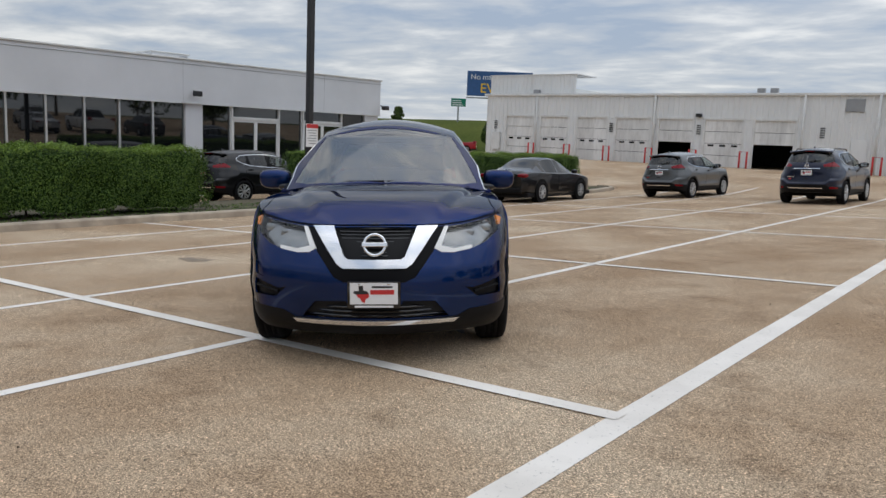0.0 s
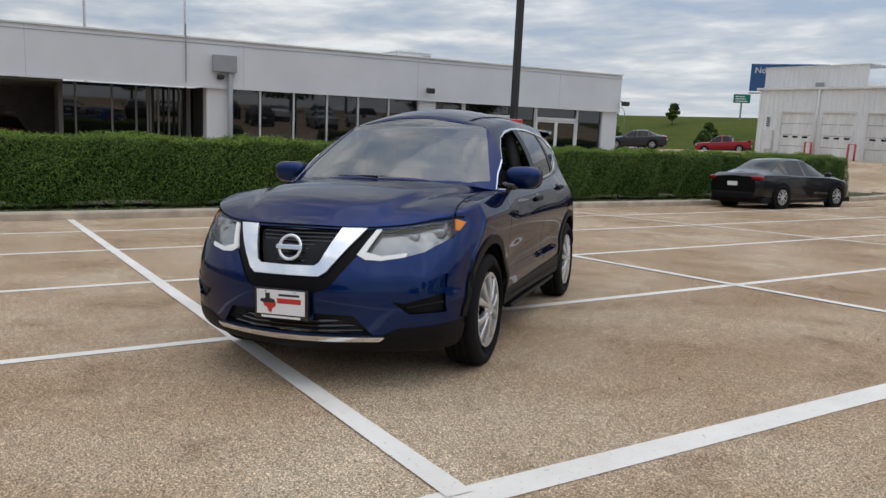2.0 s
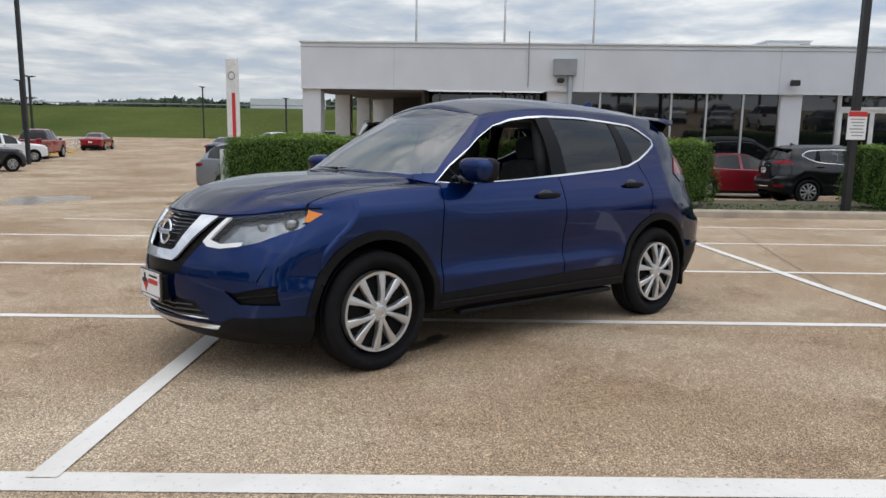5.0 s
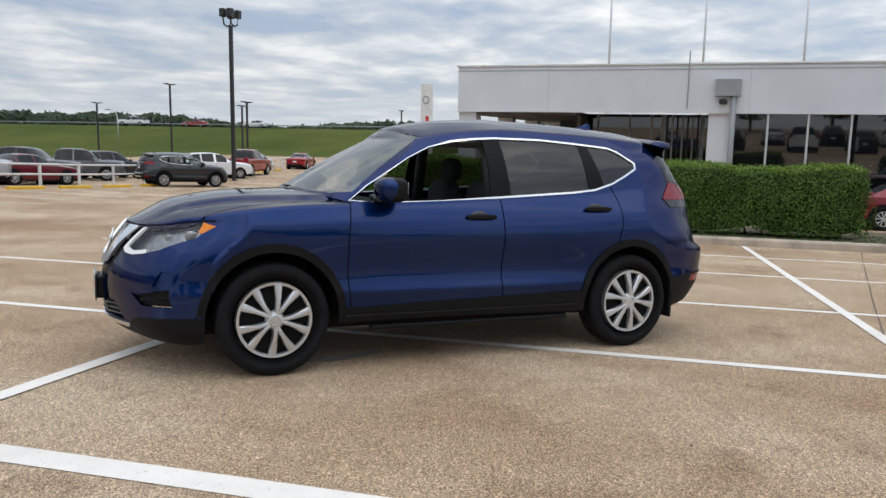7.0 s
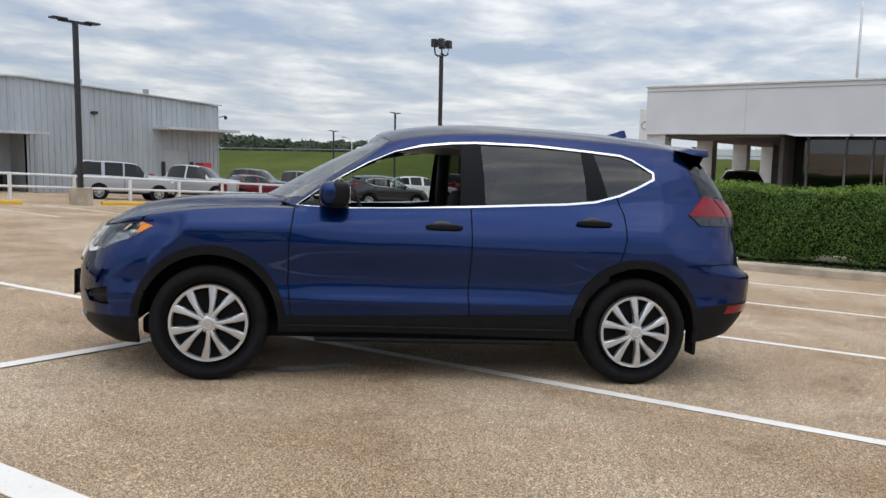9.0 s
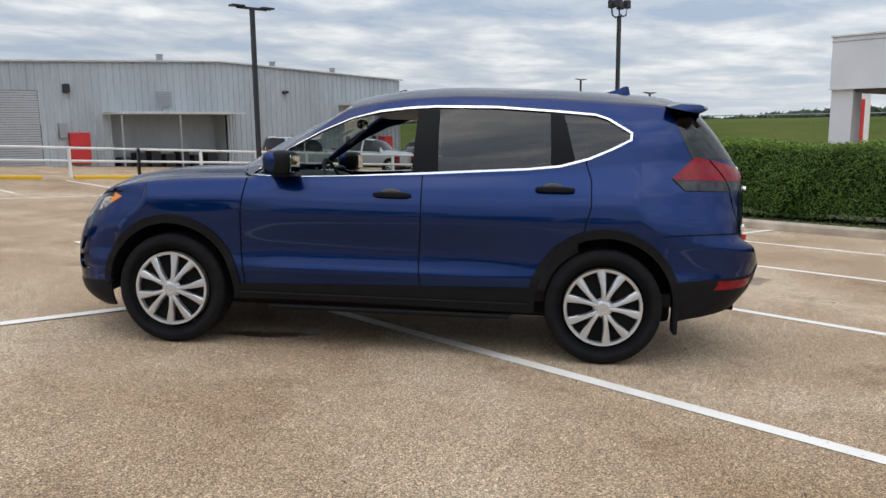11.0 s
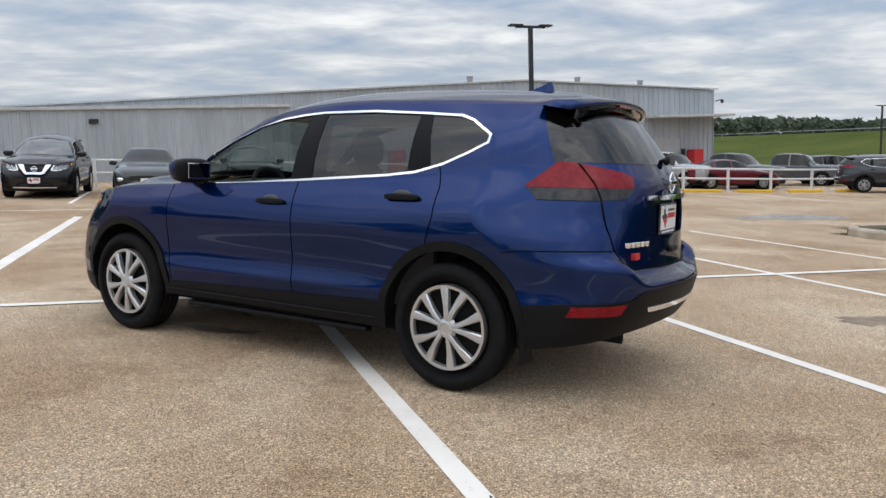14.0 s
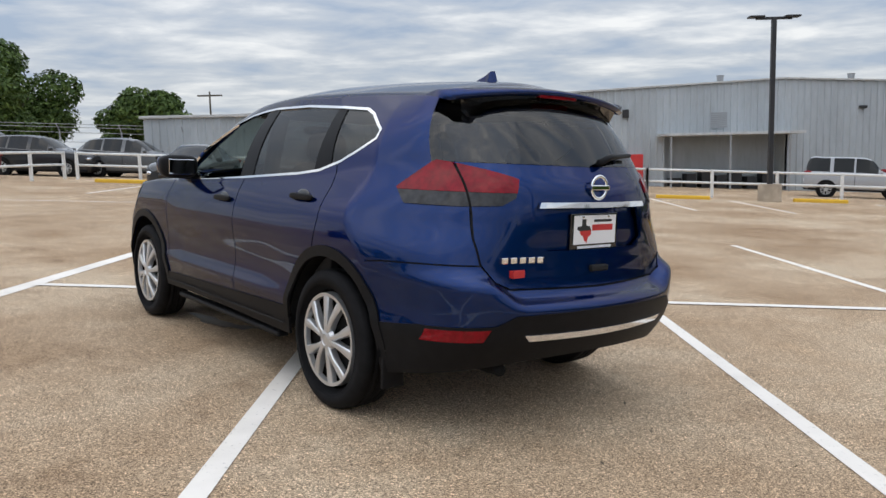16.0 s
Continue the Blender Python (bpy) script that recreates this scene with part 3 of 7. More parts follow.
def shrink(poly, d):
    """The outline drawn in by d (it runs either way round)."""
    n = len(poly)
    area = sum(poly[i][0] * poly[(i + 1) % n][1] - poly[(i + 1) % n][0] * poly[i][1] for i in range(n))
    sgn = 1 if area > 0 else -1
    res = []
    for i in range(n):
        a, b, c = Vector(poly[i - 1]), Vector(poly[i]), Vector(poly[(i + 1) % n])
        d1, d2 = (b - a).normalized(), (c - b).normalized()
        n1, n2 = Vector((-d1.y, d1.x)) * sgn, Vector((-d2.y, d2.x)) * sgn
        m = (n1 + n2)
        m = m / max(0.35, m.length_squared / 2)
        res.append(tuple(b + m * d))
    return res


SIDE_OK = lambda c: c.x > 0.45
FRONT_OK = lambda c: c.y > 1.55
REAR_OK = lambda c: c.y < -1.55
WINDOWS = [(0.86, 1.085), (0.73, 1.185), (0.59, 1.275), (0.42, 1.375), (0.25, 1.455), (0.07, 1.508), (-0.11, 1.532), (-0.28, 1.545), (-0.67, 1.548), (-1.05, 1.528), (-1.28, 1.512), (-1.36, 1.485), (-1.50, 1.40), (-1.495, 1.35), (-1.38, 1.29), (-1.24, 1.228), (-1.07, 1.18), (-0.88, 1.158), (-0.24, 1.115), (0.23, 1.093), (0.59, 1.078)]
OPENING = [near if p[0] > 0.2 else usual for p, near, usual in zip(WINDOWS, shrink(WINDOWS, 0.0045), shrink(WINDOWS, 0.0135))]
LAMP = [(0.375, 0.76), (0.44, 0.89), (0.58, 0.905), (0.70, 0.925), (0.80, 0.945), (0.84, 0.925), (0.815, 0.85), (0.70, 0.775), (0.60, 0.745), (0.50, 0.73), (0.42, 0.735)]
TAIL_SIDE = [(-1.735, 1.130), (-1.87, 1.252), (-1.93, 1.268), (-2.45, 1.265), (-2.45, 1.055), (-1.81, 1.06)]
TAIL_REAR = [(0.43, 1.18), (0.55, 1.222), (0.70, 1.278), (1.0, 1.29), (1.0, 1.0), (0.72, 1.055), (0.52, 1.065), (0.46, 1.10)]

# name, outline, which axes it is seen along, where it counts, material, push outwards, whether both halves are one piece
CUTS = [
    ("wheel_well", arch(1.353, 0.412, rz=1.02), "yz", SIDE_OK, None, 0, False),
    ("wheel_well", arch(-1.353, 0.412, rz=1.02), "yz", SIDE_OK, None, 0, False),
    ("arch_moulding", arch(1.353, 0.458, 0.39, rz=1.035), "yz", SIDE_OK, M_CLAD, 0.010, False),
    ("arch_moulding", arch(-1.353, 0.458, 0.39, rz=1.035), "yz", SIDE_OK, M_CLAD, 0.010, False),
    ("sill_cladding", [(0.96, 0.05), (0.96, 0.405), (-0.96, 0.455), (-0.96, 0.05)], "yz", SIDE_OK, M_CLAD, 0.006, False),
    ("front_window", [(1.2, 1.0), (1.2, 1.7), (-0.185, 1.7), (-0.165, 1.0)], "yz", SIDE_OK, "OPENING", -0.006, False),
    ("rear_door_window", [(-0.305, 1.7), (-0.335, 1.0), (-1.02, 1.0), (-0.995, 1.7)], "yz", SIDE_OK, "OPENING", -0.006, False),
    ("quarter_window", [(-1.035, 1.7), (-1.215, 1.0), (-1.7, 1.0), (-1.7, 1.7)], "yz", SIDE_OK, "OPENING", -0.006, False),
    ("window_pillar", OPENING, "yz", SIDE_OK, M_DULLBLACK, -0.002, False),
    ("window_trim", WINDOWS, "yz", SIDE_OK, M_CHROME, 0.003, False),
    ("door_gap", band([(0.865, 1.08), (0.89, 0.86), (0.89, 0.61), (0.865, 0.40)], 0.008), "yz", SIDE_OK, M_GAP, -0.012, False),
    ("door_gap", band([(-0.235, 1.12), (-0.24, 0.82), (-0.23, 0.57), (-0.245, 0.44)], 0.008), "yz", SIDE_OK, M_GAP, -0.012, False),
    ("door_gap", band([(-1.215, 1.235), (-1.255, 1.11), (-1.255, 0.95), (-1.215, 0.80)], 0.008), "yz", SIDE_OK, M_GAP, -0.012, False),
    ("turn_signal", [(0.792, 0.97), (0.90, 0.97), (0.90, 0.86), (0.812, 0.885)], "xz", lambda c: c.y > 1.55, "LAMP", 0.003, False),
    ("daylight_strip", [(0.375, 0.76), (0.44, 0.89), (0.468, 0.892), (0.418, 0.774), (0.50, 0.754), (0.62, 0.770), (0.62, 0.745), (0.50, 0.73), (0.42, 0.735)], "xz", FRONT_OK, "LAMP", 0.004, False),
    ("headlamp_lens", LAMP, "xz", FRONT_OK, M_LENS, 0.002, False),
    ("grille_trim", [(-0.01, 0.640), (0.195, 0.640), (0.232, 0.664), (0.395, 0.890), (0.262, 0.890), (0.188, 0.712), (0.163, 0.694), (-0.01, 0.692)], "xz", FRONT_OK, M_BRIGHT, 0.018, True),
    ("grille", [(-0.01, 0.692), (0.163, 0.694), (0.188, 0.712), (0.262, 0.890), (-0.01, 0.895)], "xz", FRONT_OK, M_GAP, -0.03, True),
    ("grille_surround", [(0.395, 0.890), (0.232, 0.664), (0.195, 0.640), (-0.01, 0.640), (-0.01, 0.552), (0.19, 0.556), (0.255, 0.585), (0.305, 0.655), (0.385, 0.765), (0.445, 0.895)], "xz", FRONT_OK, M_DULLBLACK, -0.008, True),
    ("lower_intake", [(-0.01, 0.325), (0.47, 0.325), (0.38, 0.432), (0.18, 0.44), (0.16, 0.40), (-0.01, 0.40)], "xz", FRONT_OK, M_GAP, -0.03, True),
    ("fog_recess", [(0.575, 0.510), (0.63, 0.50), (0.812, 0.550), (0.818, 0.442), (0.655, 0.440)], "xz", FRONT_OK, M_CLAD, -0.024, False),
    ("vent_recess", [(0.735, 0.560), (0.815, 0.578), (0.815, 0.655), (0.765, 0.650)], "xz", FRONT_OK, M_BLUE, -0.012, False),
    ("front_lip_trim", [(-0.01, 0.285), (0.50, 0.29), (0.53, 0.314), (-0.01, 0.314)], "xz", FRONT_OK, M_BRIGHT, 0.012, True),
    ("front_skirt", [(-0.01, 0.05), (-0.01, 0.315), (0.52, 0.32), (0.60, 0.36), (0.95, 0.385), (0.95, 0.05)], "xz", FRONT_OK, M_CLAD, 0.004, True),
    ("hood_gap", band([(-0.02, 0.905), (0.30, 0.900), (0.44, 0.902), (0.58, 0.915), (0.70, 0.936), (0.79, 0.953), (0.83, 0.955)], 0.011), "xz", FRONT_OK, M_GAP, -0.01, True),
    ("lamp_gap", band([(0.628, 1.04), (0.612, 1.245)], 0.007), "xz", lambda c: c.y < -1.9, M_GAP, -0.004, False),
    ("tail_lamp", TAIL_SIDE, "yz", lambda c: c.x > 0.4 and c.y < -1.6, "TAIL", 0.006, False),
    ("reflector", [(0.625, 0.542), (0.805, 0.528), (0.812, 0.474), (0.645, 0.484)], "xz", REAR_OK, M_REDLENS, 0.004, False),
    ("rear_trim", [(-0.01, 0.482), (0.45, 0.484), (0.478, 0.512), (-0.01, 0.512)], "xz", REAR_OK, M_BRIGHT, 0.010, True),
    ("rear_skirt", [(-0.01, 0.05), (-0.01, 0.612), (0.53, 0.600), (0.58, 0.572), (0.61, 0.556), (0.82, 0.540), (0.98, 0.478), (0.98, 0.05)], "xz", REAR_OK, M_CLAD, 0.006, True),
    ("bumper_gap", band([(-1.68, 0.788), (-1.80, 0.800), (-2.00, 0.806), (-2.30, 0.808)], 0.007), "yz", lambda c: c.y < -1.66 and c.x > 0.62, M_GAP, -0.008, False),
    ("tailgate_gap", band([(0.628, 1.05), (0.640, 0.92), (0.628, 0.81), (0.575, 0.735), (0.50, 0.702), (-0.02, 0.692)], 0.009), "xz", REAR_OK, M_GAP, -0.012, True),
    ("tailgate_bar", [(-0.01, 1.055), (0.365, 1.055), (0.355, 1.08), (-0.01, 1.08)], "xz", REAR_OK, M_CHROME, 0.020, True),
    ("plate_recess", [(-0.01, 0.865), (0.31, 0.865), (0.385, 0.905), (0.33, 1.055), (-0.01, 1.055)], "xz", REAR_OK, M_BLUE, -0.030, True),
    ("rear_window", [(-0.01, 1.243), (0.685, 1.252), (0.60, 1.56), (-0.01, 1.56)], "xz", lambda c: c.y < -1.86 + 0.42 * (c.z - 1.25) and c.z > 1.2, M_TINT, 0.002, True),
    ("windscreen", [(-0.01, 1.4), (-0.01, 0.34), (0.20, 0.335), (0.40, 0.315), (0.535, 0.27), (0.735, 0.82), (0.62, 0.93), (0.40, 1.04), (-0.01, 1.085)], "xy", lambda c: c.z > 1.08, M_WINDSCREEN, -0.003, True),
    ("hood_side_gap", band([(0.80, 1.80), (0.775, 1.66), (0.765, 1.40), (0.755, 1.15), (0.735, 0.98)], 0.009), "xy", lambda c: c.z > 0.93, M_GAP, -0.010, False),
    ("hood_panel", [(-0.01, 2.4), (0.9, 2.4), (0.80, 1.80), (0.775, 1.66), (0.765, 1.40), (0.755, 1.15), (0.735, 0.98), (0.68, 0.90), (-0.01, 1.0)], "xy", lambda c: c.z > 0.93, M_BLUE, 0.0, True),
]


def knife(bm, poly, axes, test):
    ia, ib = "xyz".index(axes[0]), "xyz".index(axes[1])
    third = 3 - ia - ib
    boxes = []
    for f in bm.faces:
        c = f.calc_center_median()
        if test(c):
            a = [v.co[ia] for v in f.verts]
            b = [v.co[ib] for v in f.verts]
            boxes.append((f, min(a), max(a), min(b), max(b)))
    lo = [min(p[k] for p in poly) - 0.02 for k in (0, 1)]
    hi = [max(p[k] for p in poly) + 0.02 for k in (0, 1)]
    live = {b[0] for b in boxes if b[2] > lo[0] and b[1] < hi[0] and b[4] > lo[1] and b[3] < hi[1]}
    for i in range(len(poly)):
        p, q = Vector(poly[i]), Vector(poly[(i + 1) % len(poly)])
        if (q - p).length < 1e-5:
            continue
        e = 0.002
        x0, x1, y0, y1 = min(p.x, q.x) - e, max(p.x, q.x) + e, min(p.y, q.y) - e, max(p.y, q.y) + e
        pick = []
        for f in live:
            if f.is_valid:
                a = [v.co[ia] for v in f.verts]
                b = [v.co[ib] for v in f.verts]
                if max(a) > x0 and min(a) < x1 and max(b) > y0 and min(b) < y1:
                    pick.append(f)
        if not pick:
            continue
        d = (q - p).normalized()
        no, co = Vector((0, 0, 0)), Vector((0, 0, 0))
        no[ia], no[ib] = -d.y, d.x
        co[ia], co[ib] = p.x, p.y
        geom = list({v for f in pick for v in f.verts}) + list({ed for f in pick for ed in f.edges}) + pick
        res = bmesh.ops.bisect_plane(bm, geom=geom, dist=1e-6, plane_co=co, plane_no=no)
        for g in res["geom"]:
            if isinstance(g, bmesh.types.BMFace):
                live.add(g)
        live = {f for f in live if f.is_valid}


def panel_mesh(name, faces, push, mats, side, depth=0.014):
    """A panel of the shell as a mesh: side -1 for the left, 1 for the right, 0 for both halves in one."""
    bm = bmesh.new()
    for s in ((-1, 1) if side == 0 else (side,)):
        index = {}
        for f in faces:
            vs = []
            for v in f.verts:
                if v not in index:
                    p = v.co + v.normal * push
                    index[v] = bm.verts.new((p.x * s, p.y, p.z))
                vs.append(index[v])
            try:
                nf = bm.faces.new(vs if s > 0 else vs[::-1])
            except ValueError:
                continue
            nf.smooth = True
    bmesh.ops.remove_doubles(bm, verts=bm.verts, dist=0.0006)
    bm.normal_update()
    if depth:
        edge = [e for e in bm.edges if len(e.link_faces) == 1 and not (side == 0 and all(abs(v.co.x) < 0.002 for v in e.verts))]
        norm = {v: v.normal.copy() for e in edge for v in e.verts}
        for e in edge:
            e.smooth = False
        ex = bmesh.ops.extrude_edge_only(bm, edges=edge)
        pairs = {tuple(round(c, 6) for c in v.co): n for v, n in norm.items()}
        for v in [g for g in ex["geom"] if isinstance(g, bmesh.types.BMVert)]:
            n = pairs.get(tuple(round(c, 6) for c in v.co))
            if n:
                v.co -= n * depth
    return finish(bm, name, mats)


def region_of(c):
    for k, (name, poly, axes, test, mat, push, both) in enumerate(CUTS):
        p = (c["xyz".index(axes[0])], c["xyz".index(axes[1])])
        if test(c) and inside(poly, p):
            if mat == "OPENING" and not inside(OPENING, p):
                continue
            if mat == "LAMP" and not inside(LAMP, p):
                continue
            if mat == "TAIL" and not inside(TAIL_REAR, (c.x, c.z)):
                continue
            return k
    if c.z > 1.20 and c.x < 0.62 and c.y < 0.45 and c.z > 1.46 and c.y > -1.93:
        return "roof_panel"
    if c.y < -1.72 and c.z > 0.68 and inside([(-0.01, 0.692), (0.50, 0.702), (0.575, 0.735), (0.628, 0.81), (0.640, 0.92), (0.628, 1.05), (0.612, 1.3), (-0.01, 1.3)], (c.x, c.z)):
        return "tailgate"
    if c.y > 1.62 and c.z < 0.93 and not (c.y < 1.80 and c.z > 0.80 and c.x > 0.7):
        return "front_bumper"
    if c.y < -1.70 and c.z < 0.805:
        return "rear_bumper"
    if c.z < 1.18 and -0.24 < c.y < 0.89 and c.x > 0.6:
        return "front_door"
    if c.z < 1.30 and -1.245 < c.y <= -0.24 and c.x > 0.6 and inside([(-0.24, 0.3), (-0.24, 1.2), (-1.215, 1.24), (-1.255, 1.11), (-1.255, 0.95), (-1.215, 0.80), (-0.9, 0.3)], (c.y, c.z)):
        return "rear_door"
    if c.y > 0.86 and c.z < 1.10:
        return "fender"
    return "body_side"


BOTH = {"roof_panel", "tailgate", "front_bumper", "rear_bumper"}


def wheel_parts(r=0.352, width=0.225, cover=0.238, spokes=10):
    """Meshes of a tyre, a wheel cover and a dark wheel behind it; the outer face looks to -x."""
    bm = bmesh.new()
    prof = [(0.5, cover - 0.006), (0.30, cover + 0.012), (0.44, cover + 0.045), (0.50, r - 0.075), (0.47, r - 0.035), (0.42, r - 0.012), (0.36, r - 0.003), (0.2, r), (0.19, r - 0.007), (0.17, r - 0.007), (0.16, r), (0.05, r), (0.04, r - 0.007), (0.02, r - 0.007), (0.01, r)]
    prof = [(-a * width, b) for a, b in prof][1:]
    prof = prof + [(-a, b) for a, b in reversed(prof)]
    n = 56
    rings = [[bm.verts.new((a, b * math.cos(2 * math.pi * k / n), b * math.sin(2 * math.pi * k / n))) for a, b in prof] for k in range(n)]
    for k in range(n):
        for j in range(len(prof) - 1):
            bm.faces.new((rings[k][j], rings[k][j + 1], rings[(k + 1) % n][j + 1], rings[(k + 1) % n][j]))
    tyre = finish(bm, "tyre", M_TYRE, True)
    bm = bmesh.new()
    x0 = -width * 0.42

    def ring(ra, rb, xa, xb, seg=56):
        a = [bm.verts.new((xa, ra * math.cos(2 * math.pi * k / seg), ra * math.sin(2 * math.pi * k / seg))) for k in range(seg)]
        b = [bm.verts.new((xb, rb * math.cos(2 * math.pi * k / seg), rb * math.sin(2 * math.pi * k / seg))) for k in range(seg)]
        for k in range(seg):
            bm.faces.new((a[k], a[(k + 1) % seg], b[(k + 1) % seg], b[k]))

    ring(cover, cover - 0.004, x0 + 0.03, x0 - 0.006)
    ring(cover - 0.004, cover - 0.021, x0 - 0.006, x0 - 0.004)
    ring(cover - 0.021, cover - 0.025, x0 - 0.004, x0 + 0.02)
    step = 2 * math.pi / spokes
    grow = cover / 0.238
    for k in range(spokes):
        pull = 1 if k % 2 == 0 else -1  # spokes join in pairs towards the hub
        sec = [(0.040, 0.0165, -0.016), (0.075, 0.0185, -0.019), (0.105, 0.0190, -0.018), (0.135, 0.0215, -0.015), (0.165, 0.0270, -0.011), (0.195, 0.0305, -0.008), (0.228, 0.0330, -0.004)]
        rows = []
        for rr, hw, dx in sec:
            rr, hw = rr * grow, hw * grow * 0.76
            lean = step * k + pull * (0.01 + 0.20 * (1 - rr / cover) ** 1.4)
            c = Vector((0, math.cos(lean), math.sin(lean))) * rr
            t = Vector((0, -math.sin(lean), math.cos(lean)))
            rows.append([bm.verts.new(c + t * hw * o + Vector((x0 + d, 0, 0))) for o, d in ((1.10, 0.020), (1.0, dx + 0.006), (0.74, dx), (0.0, dx - 0.002), (-0.74, dx), (-1.0, dx + 0.006), (-1.10, 0.020))])
        for p, q in zip(rows, rows[1:]):
            for j in range(6):
                bm.faces.new((p[j], q[j], q[j + 1], p[j + 1]))
    for ra, rb, xa, xb in ((0.062, 0.05, x0 + 0.004, x0 - 0.014), (0.05, 0.030, x0 - 0.014, x0 - 0.020), (0.030, 0.028, x0 - 0.020, x0 - 0.016), (0.028, 0.0005, x0 - 0.016, x0 - 0.018)):
        ring(ra, rb, xa, xb, 32)
    bmesh.ops.recalc_face_normals(bm, faces=bm.faces)
    cover_me = finish(bm, "wheel_cover", M_SILVER)
    bm = bmesh.new()
    bmesh.ops.create_cone(bm, cap_ends=True, segments=48, radius1=cover + 0.004, radius2=cover + 0.004, depth=width * 0.7, matrix=Matrix.Rotation(radians(90), 4, "Y") @ Matrix.Translation((0, 0, 0.02)))
    rim = finish(bm, "steel_wheel", M_UNDER)
    return tyre, cover_me, rim


def ring_mesh(radius, tube_r, squash=1.0, seg=40, sides=8):
    """A ring that stands upright and faces along y."""
    bm = bmesh.new()
    rows = []
    for k in range(seg):
        a = 2 * math.pi * k / seg
        c = Vector((math.cos(a) * radius, 0, math.sin(a) * radius * squash))
        o = Vector((math.cos(a), 0, math.sin(a)))
        rows.append([bm.verts.new(c + tube_r * (math.cos(b) * o + math.sin(b) * Vector((0, 0.6, 0)))) for b in [2 * math.pi * j / sides for j in range(sides)]])
    for k in range(seg):
        for j in range(sides):
            bm.faces.new((rows[k][j], rows[k][(j + 1) % sides], rows[(k + 1) % seg][(j + 1) % sides], rows[(k + 1) % seg][j]))
    bmesh.ops.recalc_face_normals(bm, faces=bm.faces)
    return bm


def blob(centre, size, power=2.6, seg=24, rings=14, taper=0.0):
    """A rounded block."""
    bm = bmesh.new()
    bmesh.ops.create_uvsphere(bm, u_segments=seg, v_segments=rings, radius=1.0)
    for v in bm.verts:
        p = [math.copysign(abs(c) ** (2 / power), c) for c in v.co]
        k = 1 + taper * p[2]
        v.co = Vector((centre[0] + size[0] * p[0] * k, centre[1] + size[1] * p[1] * k, centre[2] + size[2] * p[2]))
    return bm


def dealer_plate(parent, y, z, facing):
    """A plate with its frame: the print is drawn as plain shapes."""
    f = facing
    frame_ob = part("plate_frame", box((-0.165, min(y, y - f * 0.012), z - 0.085), (0.165, max(y, y - f * 0.012), z + 0.085), 0.004), M_GLOSSBLACK, parent)

    def flat(name, a, b, mat, lift):
        lo = (a[0], min(y + f * 0.001, y + f * lift), a[1])
        hi = (b[0], max(y + f * 0.001, y + f * lift), b[1])
        part(name, box(lo, hi), mat, frame_ob)

    flat("plate", (-0.148, z - 0.058), (0.148, z + 0.076), M_PLATE, 0.003)
    m = -f  # reading direction along x
    xa = lambda a, b: (min(m * a, m * b), max(m * a, m * b))
    for name, (a, b), z0, z1, mat in (("print_bar", (-0.012, 0.115), 0.044, 0.056, M_INK), ("print_bar", (-0.022, 0.125), 0.004, 0.032, M_RED), ("print_bar", (-0.12, 0.12), -0.078, -0.066, M_SIGNWHITE)):
        q = xa(a, b)
        flat(name, (q[0], z + z0), (q[1], z + z1), mat, 0.0042 if z0 > -0.06 else 0.003)
    # the printed emblem: a plain two-coloured outline
    upper = [(-0.094, 0.058), (-0.066, 0.058), (-0.066, 0.030), (-0.040, 0.024), (-0.030, 0.006), (-0.110, 0.004), (-0.128, 0.012), (-0.122, 0.026), (-0.094, 0.026)]
    lower = [(-0.110, 0.004), (-0.030, 0.006), (-0.030, -0.012), (-0.052, -0.028), (-0.058, -0.052), (-0.076, -0.040), (-0.086, -0.018), (-0.098, -0.016)]
    for poly, mat in ((upper, M_INK), (lower, M_RED)):
        b = bmesh.new()
        face = b.faces.new([b.verts.new((m * px, y + f * 0.0042, z + pz)) for px, pz in poly])
        ex = bmesh.ops.extrude_face_region(b, geom=[face])
        for vtx in [g for g in ex["geom"] if isinstance(g, bmesh.types.BMVert)]:
            vtx.co.y = y + f * 0.001
        bmesh.ops.recalc_face_normals(b, faces=b.faces)
        part("emblem_shape", b, mat, frame_ob)
    for s in (-0.09, 0.09):
        part("plate_screw", box((s - 0.008, min(y, y + f * 0.008), z + 0.064), (s + 0.008, max(y, y + f * 0.008), z + 0.074), 0.002), M_CHROME, frame_ob)


